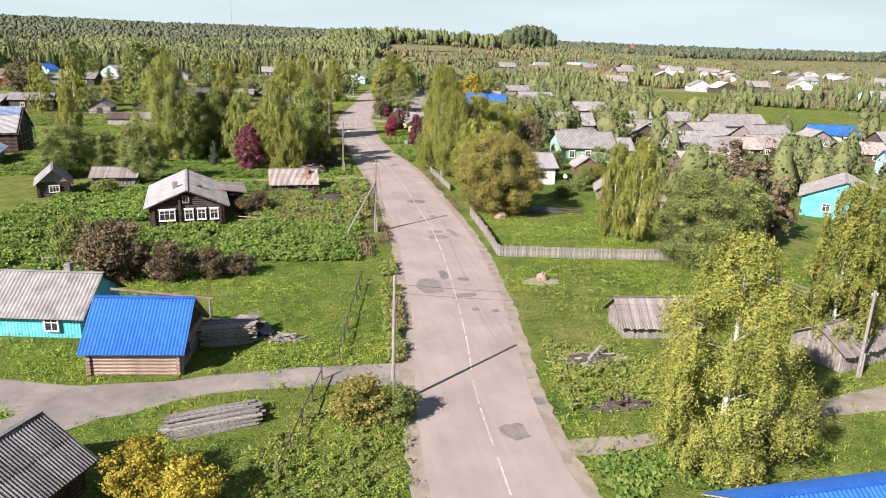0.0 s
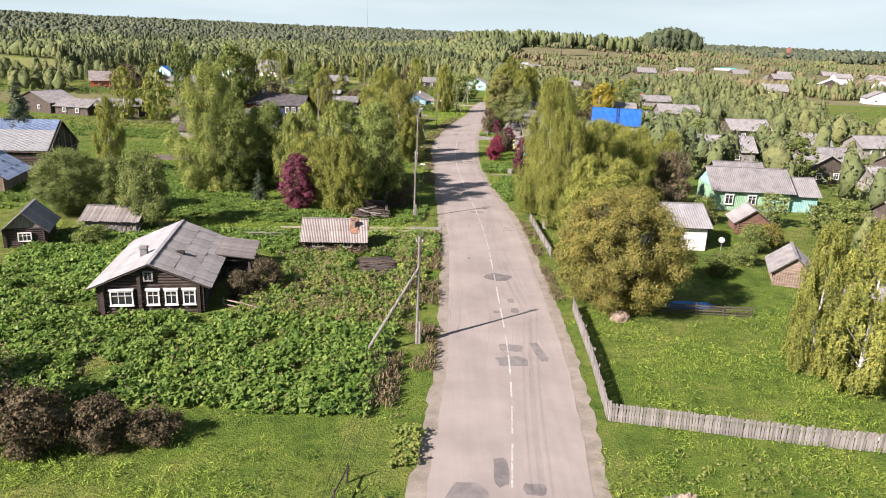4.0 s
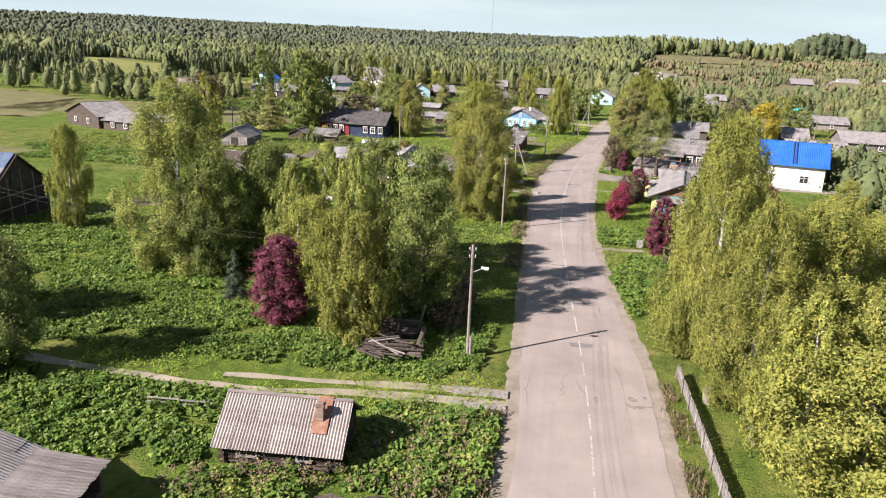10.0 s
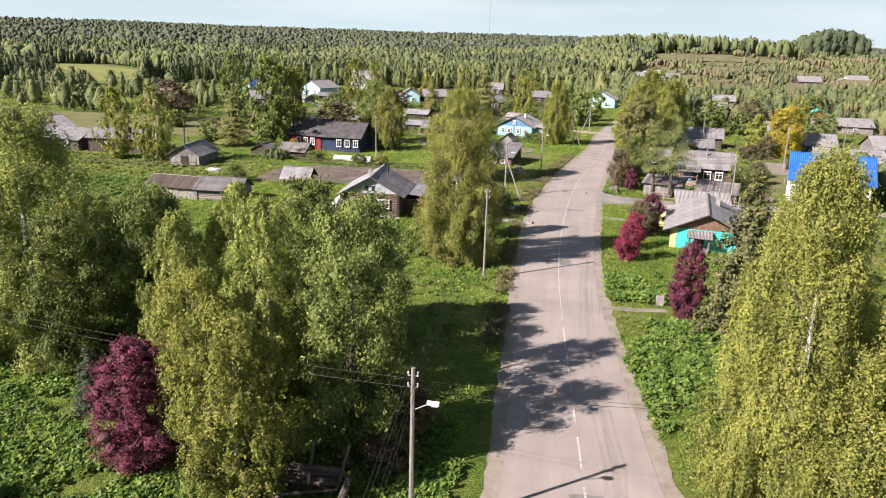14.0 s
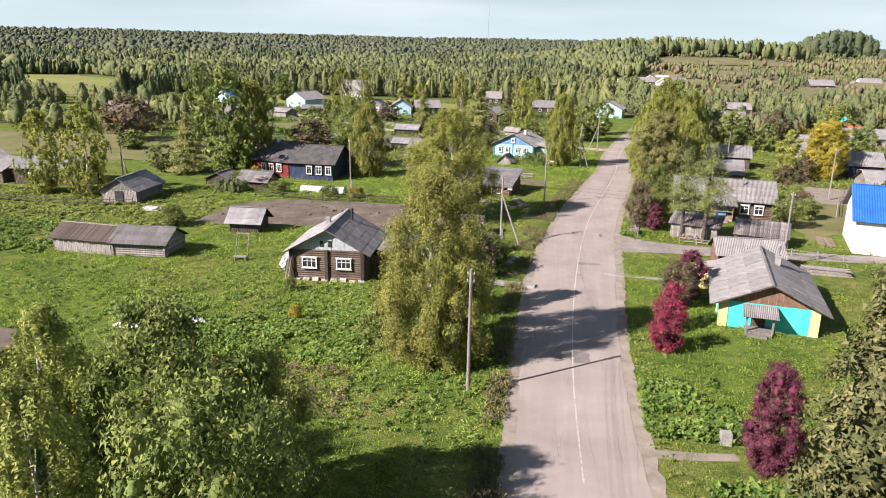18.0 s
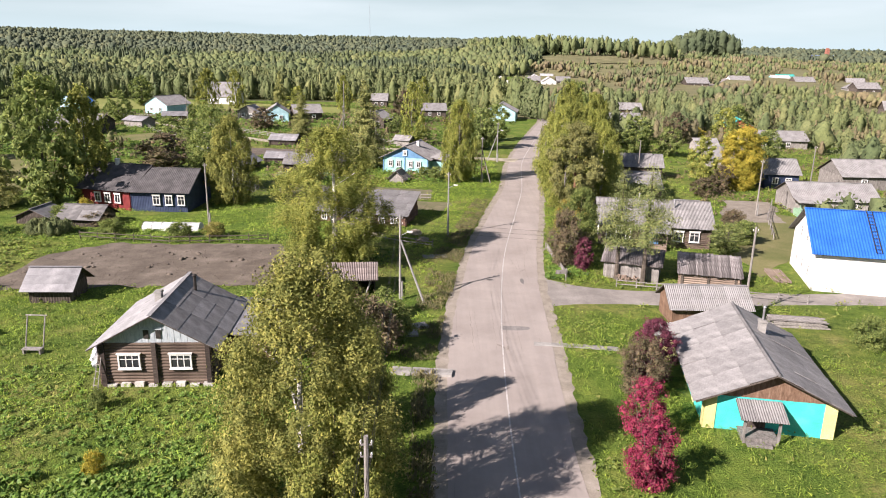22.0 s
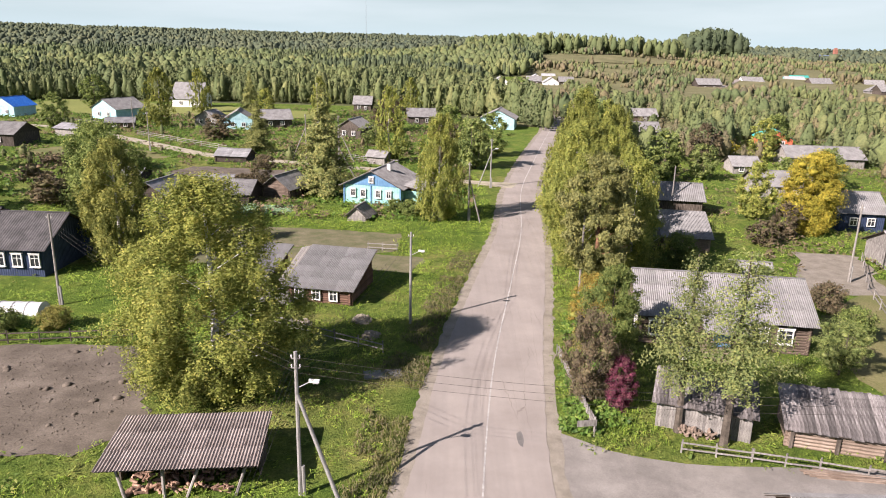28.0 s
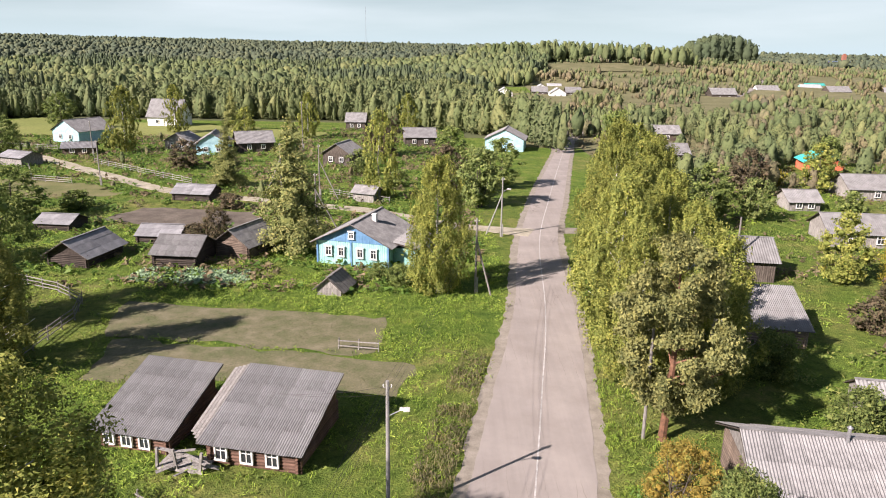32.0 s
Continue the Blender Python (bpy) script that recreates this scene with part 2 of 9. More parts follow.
M["plaster"] = surface("white render", (0.6, 0.59, 0.57), (0.72, 0.715, 0.7), (0.79, 0.785, 0.77), 0.6, 18, 0.85, 0, 0.03)
M["teal"] = surface("turquoise paint", (0.03, 0.44, 0.42), (0.045, 0.58, 0.53), (0.09, 0.64, 0.58), 0.6, 16, 0.7, 0, 0.04)
M["yellow"] = surface("yellow paint", (0.55, 0.52, 0.2), (0.66, 0.62, 0.28), (0.72, 0.68, 0.36), 0.8, 16, 0.7)
M["lightblue"] = surface("pale blue paint", (0.3, 0.52, 0.6), (0.4, 0.64, 0.7), (0.5, 0.7, 0.75), 0.8, 16, 0.7, 0, 0.06)
M["aqua"] = surface("pale turquoise boards", (0.2, 0.42, 0.4), (0.28, 0.52, 0.49), (0.36, 0.58, 0.54), 0.8, 16, 0.7, 0, 0.08)
M["blue"] = surface("blue paint", (0.07, 0.17, 0.3), (0.11, 0.24, 0.4), (0.16, 0.3, 0.45), 0.8, 16, 0.7, 0, 0.08)
M["cyan"] = surface("cyan paint", (0.06, 0.42, 0.55), (0.1, 0.55, 0.68), (0.16, 0.6, 0.72), 0.8, 16, 0.7)
M["navy"] = surface("navy boards", (0.02, 0.032, 0.07), (0.034, 0.052, 0.105), (0.055, 0.078, 0.14), 0.8, 20, 0.75, 0, 0.1)
M["red"] = surface("red boards", (0.144, 0.018, 0.021), (0.21, 0.033, 0.033), (0.252, 0.054, 0.048), 0.8, 20, 0.75, 0, 0.1)
M["green"] = surface("pale green boards", (0.2, 0.36, 0.24), (0.28, 0.46, 0.31), (0.35, 0.52, 0.37), 0.8, 18, 0.75)
M["orange"] = surface("orange red boards", (0.45, 0.1, 0.05), (0.58, 0.15, 0.08), (0.64, 0.2, 0.12), 0.8, 18, 0.75)
M["gable_blue"] = surface("faded pale blue boards", (0.3, 0.36, 0.4), (0.46, 0.52, 0.55), (0.6, 0.64, 0.66), 1.5, 24, 0.85, 0, 0.15, (4, 4, 1))
M["concrete"] = surface("weathered concrete", (0.19, 0.186, 0.175), (0.29, 0.282, 0.265), (0.38, 0.37, 0.345), 1.2, 22, 0.9, 0, 0.1)
M["stone"] = surface("pale stone", (0.4, 0.39, 0.37), (0.52, 0.51, 0.48), (0.62, 0.6, 0.57), 2.5, 20, 0.9, 0, 0.15)
M["brick"] = surface("chimney brick", (0.2, 0.075, 0.05), (0.32, 0.13, 0.09), (0.4, 0.2, 0.15), 3, 30, 0.9)
M["steel"] = surface("galvanised steel", (0.3, 0.3, 0.31), (0.45, 0.45, 0.46), (0.55, 0.55, 0.56), 2, 20, 0.45, 0.7, 0.1)
M["iron"] = surface("dark iron", (0.03, 0.03, 0.03), (0.06, 0.055, 0.05), (0.11, 0.09, 0.075), 3, 25, 0.6, 0.5, 0.1)
M["purple_paint"] = surface("faded purple paint", (0.14, 0.09, 0.16), (0.19, 0.13, 0.22), (0.24, 0.18, 0.27), 2, 14, 0.8)
M["pole"] = surface("grey pole wood", (0.13, 0.12, 0.11), (0.24, 0.225, 0.205), (0.34, 0.32, 0.3), 2, 20, 0.9, 0, 0.15, (6, 6, 1))
M["pole_concrete"] = surface("pole concrete", (0.2, 0.195, 0.185), (0.27, 0.265, 0.25), (0.34, 0.335, 0.32), 2, 20, 0.9, 0, 0.06)
M["ceramic"] = surface("white porcelain", (0.7, 0.7, 0.68), (0.78, 0.78, 0.76), (0.82, 0.82, 0.8), 3, 20, 0.25)
M["film"] = surface("clear plastic film", (0.5, 0.52, 0.54), (0.62, 0.64, 0.66), (0.72, 0.74, 0.75), 2, 14, 0.3, 0, 0.05)
M["tarp_blue"] = surface("blue tarpaulin", (0.03, 0.14, 0.42), (0.05, 0.22, 0.55), (0.08, 0.3, 0.62), 2, 14, 0.5)
M["hay"] = surface("grey hay", (0.18, 0.15, 0.11), (0.3, 0.26, 0.2), (0.4, 0.35, 0.28), 4, 30, 0.95)
M["birch_bark"] = surface("birch bark", (0.1, 0.095, 0.09), (0.55, 0.53, 0.5), (0.68, 0.66, 0.63), 2.2, 14, 0.8, 0, 0.1, (1, 1, 3))
M["bark"] = surface("grey brown bark", (0.05, 0.042, 0.035), (0.11, 0.092, 0.075), (0.18, 0.155, 0.13), 3, 20, 0.95)
M["pine_bark"] = surface("orange pine bark", (0.09, 0.05, 0.035), (0.2, 0.1, 0.06), (0.3, 0.16, 0.1), 3, 20, 0.95)
M["asphalt_new"] = surface("dark asphalt patch", (0.15, 0.142, 0.136), (0.195, 0.183, 0.174), (0.24, 0.225, 0.21), 1.5, 40, 0.9)
M["line"] = surface("worn road paint", (0.29, 0.265, 0.245), (0.46, 0.44, 0.42), (0.66, 0.65, 0.63), 3.5, 30, 0.7, 0, 0.12)
M["gravel"] = surface("gravel and dust", (0.19, 0.168, 0.135), (0.265, 0.236, 0.195), (0.325, 0.29, 0.25), 0.8, 30, 0.95)
M["track"] = surface("grey earth road", (0.16, 0.148, 0.136), (0.235, 0.217, 0.2), (0.31, 0.288, 0.265), 0.35, 22, 0.95)
M["sand"] = surface("pale sandy road", (0.24, 0.22, 0.15), (0.36, 0.325, 0.25), (0.46, 0.415, 0.335), 0.5, 22, 0.95)
M["soil"] = surface("ploughed soil", (0.085, 0.07, 0.055), (0.14, 0.117, 0.094), (0.205, 0.174, 0.143), 0.35, 9.0, 0.95, 0, 0.0, None, 1.0)
M["stubble"] = surface("weedy garden soil", (0.085, 0.105, 0.04), (0.15, 0.14, 0.078), (0.215, 0.19, 0.125), 0.5, 7.0, 0.95, 0, 0.0, None, 1.0)
M["dry_grass"] = surface("dry meadow grass", (0.1, 0.12, 0.036), (0.155, 0.152, 0.06), (0.215, 0.19, 0.098), 0.2, 6.0, 0.95, 0, 0.0, None, 0.8)
M["meadow"] = surface("far meadow", (0.15, 0.18, 0.045), (0.2, 0.22, 0.06), (0.26, 0.25, 0.09), 0.02, 1.2, 0.95, 0, 0.0)
M["firewood"] = surface("cut firewood", (0.16, 0.09, 0.06), (0.34, 0.22, 0.16), (0.5, 0.38, 0.28), 3, 20, 0.9, 0, 0.35)


def glass_material():
    m, n, l, b = base_material("opaque dark-room glass", 0.04)
    # opaque panes: the dark of the rooms behind is put into their colour
    t = noise_node(n, l, 1.5)
    c = ramp_node(n, l, t.outputs["Fac"], [(0.3, (0.012, 0.014, 0.017)), (0.7, (0.05, 0.055, 0.06))])
    l.new(c.outputs["Color"], b.inputs["Base Color"])
    b.inputs["Specular IOR Level"].default_value = 0.6
    return m


M["glass"] = glass_material()


def ground_material():
    m, n, l, b = base_material("grass", 0.95)
    b.inputs["Specular IOR Level"].default_value = 0.12
    big = noise_node(n, l, 0.035, 5, 0.65)
    mid = noise_node(n, l, 0.28, 5, 0.7)
    fine = noise_node(n, l, 6.0, 4, 0.7)
    a = ramp_node(n, l, mid.outputs["Fac"], [(0.3, (0.07, 0.125, 0.024)), (0.5, (0.12, 0.185, 0.033)), (0.72, (0.185, 0.23, 0.05))]).outputs["Color"]
    d = ramp_node(n, l, mid.outputs["Fac"], [(0.32, (0.115, 0.15, 0.036)), (0.52, (0.185, 0.2, 0.06)), (0.7, (0.26, 0.235, 0.1))]).outputs["Color"]
    col = mix_node(n, l, ramp_node(n, l, big.outputs["Fac"], [(0.46, (0, 0, 0)), (0.66, (1, 1, 1))]).outputs["Color"], a, d)
    col = mix_node(n, l, 1.0, col, ramp_node(n, l, fine.outputs["Fac"], [(0.3, (0.62, 0.66, 0.6)), (0.7, (1.25, 1.22, 1.15))]).outputs["Color"], "MULTIPLY")
    clump = noise_node(n, l, 1.1, 5, 0.75)
    col = mix_node(n, l, 1.0, col, ramp_node(n, l, clump.outputs["Fac"], [(0.36, (0.6, 0.68, 0.6)), (0.5, (1.0, 1.0, 1.0)), (0.64, (1.22, 1.16, 1.1))]).outputs["Color"], "MULTIPLY")
    l.new(col, b.inputs["Base Color"])
    bump(n, l, b, fine.outputs["Fac"], 1.0, 0.25)
    return m


M["ground"] = ground_material()


def asphalt_material():
    m, n, l, b = base_material("old asphalt", 0.9)
    big = noise_node(n, l, 0.22, 5, 0.65)
    fine = noise_node(n, l, 60, 2)
    streak = noise_node(n, l, 1.0, 4, 0.6, (1.6, 0.05, 1))
    col = ramp_node(n, l, big.outputs["Fac"], [(0.3, (0.255, 0.225, 0.205)), (0.52, (0.3, 0.268, 0.246)), (0.72, (0.345, 0.308, 0.282))]).outputs["Color"]
    col = mix_node(n, l, 1.0, col, ramp_node(n, l, streak.outputs["Fac"], [(0.35, (0.95, 0.95, 0.95)), (0.65, (1.04, 1.035, 1.03))]).outputs["Color"], "MULTIPLY")
    col = mix_node(n, l, 1.0, col, ramp_node(n, l, fine.outputs["Fac"], [(0.3, (0.9, 0.9, 0.9)), (0.7, (1.06, 1.06, 1.06))]).outputs["Color"], "MULTIPLY")
    c = n.new("ShaderNodeTexCoord")
    mp = n.new("ShaderNodeMapping")
    mp.inputs["Scale"].default_value = (1.5, 0.07, 1.0)
    wob = noise_node(n, l, 0.7, 3)
    add = n.new("ShaderNodeVectorMath")
    add.operation = "ADD"
    l.new(c.outputs["Object"], mp.inputs["Vector"])
    l.new(mp.outputs["Vector"], add.inputs[0])
    calm = n.new("ShaderNodeVectorMath")
    calm.operation = "SCALE"
    calm.inputs["Scale"].default_value = 0.35
    l.new(wob.outputs["Color"], calm.inputs[0])
    l.new(calm.outputs["Vector"], add.inputs[1])
    v = n.new("ShaderNodeTexVoronoi")
    v.feature = "DISTANCE_TO_EDGE"
    v.inputs["Scale"].default_value = 0.5
    l.new(add.outputs["Vector"], v.inputs["Vector"])
    crack = ramp_node(n, l, v.outputs["Distance"], [(0.0, (0.6, 0.58, 0.56)), (0.0035, (0.75, 0.73, 0.71)), (0.007, (1, 1, 1))]).outputs["Color"]
    gate = noise_node(n, l, 0.09, 2)
    col2 = mix_node(n, l, 1.0, col, crack, "MULTIPLY")
    col = mix_node(n, l, ramp_node(n, l, gate.outputs["Fac"], [(0.48, (0, 0, 0)), (0.62, (1, 1, 1))]).outputs["Color"], col, col2)
    l.new(col, b.inputs["Base Color"])
    bump(n, l, b, fine.outputs["Fac"], 0.3, 0.01)
    return m


M["asphalt"] = asphalt_material()
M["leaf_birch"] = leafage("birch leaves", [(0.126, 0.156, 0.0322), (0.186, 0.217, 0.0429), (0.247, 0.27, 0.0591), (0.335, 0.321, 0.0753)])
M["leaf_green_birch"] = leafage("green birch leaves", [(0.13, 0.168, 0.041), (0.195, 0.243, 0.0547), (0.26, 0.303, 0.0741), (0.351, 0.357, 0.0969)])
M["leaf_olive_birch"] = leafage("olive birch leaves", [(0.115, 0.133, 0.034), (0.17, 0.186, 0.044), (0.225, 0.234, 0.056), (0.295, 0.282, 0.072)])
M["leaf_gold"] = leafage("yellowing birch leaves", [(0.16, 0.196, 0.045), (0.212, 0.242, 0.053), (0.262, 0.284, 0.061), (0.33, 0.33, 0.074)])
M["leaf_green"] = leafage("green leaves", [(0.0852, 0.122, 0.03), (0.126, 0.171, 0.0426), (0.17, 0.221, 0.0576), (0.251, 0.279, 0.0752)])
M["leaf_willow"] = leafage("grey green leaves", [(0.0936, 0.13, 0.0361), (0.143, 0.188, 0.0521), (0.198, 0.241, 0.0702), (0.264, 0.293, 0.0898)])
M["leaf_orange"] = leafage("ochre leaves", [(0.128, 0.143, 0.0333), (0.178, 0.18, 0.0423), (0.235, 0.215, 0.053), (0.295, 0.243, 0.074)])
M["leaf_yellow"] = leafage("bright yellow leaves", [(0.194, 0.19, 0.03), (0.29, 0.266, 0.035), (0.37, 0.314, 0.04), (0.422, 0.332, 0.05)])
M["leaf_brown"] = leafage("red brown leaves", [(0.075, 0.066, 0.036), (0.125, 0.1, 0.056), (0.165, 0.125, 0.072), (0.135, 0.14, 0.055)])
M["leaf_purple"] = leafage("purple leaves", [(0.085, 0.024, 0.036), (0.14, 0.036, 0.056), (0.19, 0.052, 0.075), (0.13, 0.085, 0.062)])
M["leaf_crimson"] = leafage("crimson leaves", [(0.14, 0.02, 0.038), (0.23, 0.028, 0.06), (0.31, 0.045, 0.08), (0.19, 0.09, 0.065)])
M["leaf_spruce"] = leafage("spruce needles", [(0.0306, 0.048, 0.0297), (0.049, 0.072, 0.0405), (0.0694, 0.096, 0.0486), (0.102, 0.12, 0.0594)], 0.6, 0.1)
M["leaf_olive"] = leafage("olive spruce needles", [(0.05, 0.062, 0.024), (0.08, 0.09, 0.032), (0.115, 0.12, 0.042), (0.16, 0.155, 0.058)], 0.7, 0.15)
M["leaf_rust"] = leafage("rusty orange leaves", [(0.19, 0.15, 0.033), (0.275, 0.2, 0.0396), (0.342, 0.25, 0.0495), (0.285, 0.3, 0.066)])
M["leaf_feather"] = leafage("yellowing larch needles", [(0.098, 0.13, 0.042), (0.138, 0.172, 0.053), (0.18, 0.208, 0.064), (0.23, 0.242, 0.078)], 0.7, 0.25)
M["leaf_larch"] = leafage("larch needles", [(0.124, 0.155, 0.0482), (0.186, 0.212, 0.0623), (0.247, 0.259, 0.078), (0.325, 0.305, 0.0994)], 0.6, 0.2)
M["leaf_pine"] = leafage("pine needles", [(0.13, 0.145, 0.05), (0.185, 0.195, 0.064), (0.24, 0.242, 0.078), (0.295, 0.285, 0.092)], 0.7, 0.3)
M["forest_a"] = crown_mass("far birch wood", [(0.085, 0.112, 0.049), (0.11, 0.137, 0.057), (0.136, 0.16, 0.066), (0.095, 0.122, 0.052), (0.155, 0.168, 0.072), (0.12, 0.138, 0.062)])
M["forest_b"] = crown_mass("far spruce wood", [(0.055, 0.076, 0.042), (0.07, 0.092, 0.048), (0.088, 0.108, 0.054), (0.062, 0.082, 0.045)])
# cooler, bluer tones: distance haze is put into the far forest's colour
M["forest_far_haze"] = crown_mass("hazed far mixed forest", [(0.06, 0.08, 0.055), (0.082, 0.1, 0.064), (0.11, 0.124, 0.07), (0.066, 0.086, 0.058), (0.095, 0.106, 0.064)], 0.5)
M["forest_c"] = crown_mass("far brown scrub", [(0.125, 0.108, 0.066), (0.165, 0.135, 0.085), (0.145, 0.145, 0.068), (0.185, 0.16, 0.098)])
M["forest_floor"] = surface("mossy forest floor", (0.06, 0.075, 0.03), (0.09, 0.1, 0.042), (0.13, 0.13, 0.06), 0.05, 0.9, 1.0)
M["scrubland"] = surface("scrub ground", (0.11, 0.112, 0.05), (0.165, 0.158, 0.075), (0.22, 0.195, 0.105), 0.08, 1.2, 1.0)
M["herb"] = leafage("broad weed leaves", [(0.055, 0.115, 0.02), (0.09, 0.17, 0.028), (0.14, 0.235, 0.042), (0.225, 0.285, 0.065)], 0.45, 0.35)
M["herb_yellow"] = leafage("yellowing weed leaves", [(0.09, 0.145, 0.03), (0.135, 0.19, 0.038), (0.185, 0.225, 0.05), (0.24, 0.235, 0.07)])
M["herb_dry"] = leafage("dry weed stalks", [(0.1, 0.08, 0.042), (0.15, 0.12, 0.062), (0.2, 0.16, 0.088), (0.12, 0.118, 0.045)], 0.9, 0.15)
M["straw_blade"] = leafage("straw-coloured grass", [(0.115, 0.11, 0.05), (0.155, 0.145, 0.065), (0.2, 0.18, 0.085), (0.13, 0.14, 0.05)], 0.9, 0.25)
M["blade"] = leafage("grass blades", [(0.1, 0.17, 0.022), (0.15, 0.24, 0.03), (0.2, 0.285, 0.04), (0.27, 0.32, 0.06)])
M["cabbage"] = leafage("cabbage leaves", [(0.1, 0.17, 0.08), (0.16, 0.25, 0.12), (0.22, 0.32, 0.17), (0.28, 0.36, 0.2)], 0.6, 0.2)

# ---- building blocks ----
def mesh_object(name, verts, faces, material, parent=None, smooth=False):
    me = bpy.data.meshes.new(name)
    me.from_pydata([tuple(v) for v in verts], [], [tuple(f) for f in faces])
    me.materials.append(material)
    if smooth:
        me.polygons.foreach_set("use_smooth", [True] * len(me.polygons))
    me.update()
    ob = new(name, me)
    ob.parent = parent
    return ob


def part(name, bm, material, parent, label=""):
    """Links a bmesh as one mesh object under a thing or a part."""
    me = bpy.data.meshes.new(name)
    bm.to_mesh(me)
    bm.free()
    me.materials.append(material)
    ob = new(name, me)
    ob.parent = parent
    return tagged(ob, label)


def piece(name, me, parent, m):
    """One more object on a shared mesh."""
    ob = new(name, me)
    ob.parent = parent
    ob.matrix_local = m
    return ob


def thing(name, label, category, x=0, y=0, rz=0, group="", kind=""):
    ob = new(name)
    ob.matrix_world = pose(x, y, 0, 0, 0, rz)
    return tagged(ob, label, category, group, kind)


def box(bm, x0, x1, y0, y1, z0, z1, m=None):
    vs = [bm.verts.new((x, y, z)) for z in (z0, z1) for x, y in ((x0, y0), (x1, y0), (x1, y1), (x0, y1))]
    for f in ((3, 2, 1, 0), (4, 5, 6, 7), (0, 1, 5, 4), (1, 2, 6, 5), (2, 3, 7, 6), (3, 0, 4, 7)):
        bm.faces.new([vs[i] for i in f])
    if m is not None:
        bmesh.ops.transform(bm, matrix=m, verts=vs)
    return vs


def boxes(*dims):
    bm = bmesh.new()
    for d in dims:
        box(bm, *d)
    return bm


def rod(bm, a, b, r0, r1=None, n=8):
    """A tapered round bar from a to b."""
    a, b = Vector(a), Vector(b)
    r1 = r0 if r1 is None else r1
    q = (b - a).to_track_quat("Z", "Y").to_matrix()
    rings = []
    for p, r in ((a, r0), (b, r1)):
        rings.append([bm.verts.new(p + q @ Vector((r * math.cos(2 * math.pi * i / n), r * math.sin(2 * math.pi * i / n), 0))) for i in range(n)])
    for i in range(n):
        bm.faces.new((rings[0][i], rings[0][(i + 1) % n], rings[1][(i + 1) % n], rings[1][i]))
    bm.faces.new(rings[0][::-1])
    bm.faces.new(rings[1])


def rods(*dims, n=8):
    bm = bmesh.new()
    for d in dims:
        rod(bm, *d, n=n)
    return bm


MESHES = {}


def shared(key, build, material):
    if key not in MESHES:
        bm = build()
        me = bpy.data.meshes.new(str(key[0]))
        bm.to_mesh(me)
        bm.free()
        me.materials.append(material)
        MESHES[key] = me
    return MESHES[key]


def log_mesh(length, mat, r=0.125):
    def build():
        bm = bmesh.new()
        rod(bm, (-0.2, 0, 0), (length + 0.2, 0, 0), r, r * 0.95, 8)
        return bm
    return shared(("log", round(length, 2), mat, r), build, M[mat])


def board_mesh(length, mat, w=0.15, th=0.028):
    return shared(("board", round(length, 2), mat, w), lambda: boxes((-w / 2, w / 2, -th / 2, th / 2, 0, length)), M[mat])


def sheet_mesh(width, length, mat, waves=6, amp=0.028):
    """A corrugated sheet lying in x (across) and y (down the slope)."""
    def build():
        bm = bmesh.new()
        k = waves * 4
        rows = []
        for y, dz in ((0.0, 0.0), (-length, 0.0)):
            rows.append([bm.verts.new((width * i / k, y, amp * math.sin(2 * math.pi * i / 4) + dz)) for i in range(k + 1)])
        for i in range(k):
            bm.faces.new((rows[1][i], rows[1][i + 1], rows[0][i + 1], rows[0][i]))
        return bm
    return shared(("sheet", round(width, 2), round(length, 2), mat, waves), build, M[mat])


def window(parent, at, w, h, panes=2, trim="white", cornice=0.0, label="white-framed window", depth=0.1):
    """A window whose middle of the sill is at the pose `at`, its outside towards local -y."""
    t = 0.1
    bm = bmesh.new()
    loops = []
    for dx, y in ((t, 0.05), (t, -depth), (0.0, -depth), (0.0, 0.05)):
        loops.append([bm.verts.new((x, y, z)) for x, z in ((-w / 2 - dx, -dx), (w / 2 + dx, -dx), (w / 2 + dx, h + dx), (-w / 2 - dx, h + dx))])
    for p, q in zip(loops, loops[1:] + loops[:1]):
        for i in range(4):
            bm.faces.new((p[i], p[(i + 1) % 4], q[(i + 1) % 4], q[i]))
    win = part("window", bm, M[trim], parent, label)
    if cornice:
        part("cornice", boxes((-w / 2 - t - 0.06, w / 2 + t + 0.06, -depth - 0.05, 0.05, h + t, h + t + cornice)), M[trim], win)
        part("sill", boxes((-w / 2 - t - 0.05, w / 2 + t + 0.05, -depth - 0.04, 0.05, -t - 0.06, -t)), M[trim], win)
    win.matrix_local = at
    pw = w / panes
    for i in range(panes):
        me = shared(("pane", round(pw, 2), round(h, 2)), lambda: boxes((-pw / 2, pw / 2, -0.01, 0.0, 0, h)), M["glass"])
        piece("pane", me, win, Matrix.Translation((-w / 2 + pw * (i + 0.5), -0.03, 0)))
    bars = [(-w / 2 + pw * i - 0.025, -w / 2 + pw * i + 0.025, -0.07, -0.02, 0, h) for i in range(1, panes)]
    bars.append((-w / 2, w / 2, -0.065, -0.02, h * 0.66, h * 0.66 + 0.045))
    part("glazing_bar", boxes(*bars), M[trim], win)
    return win


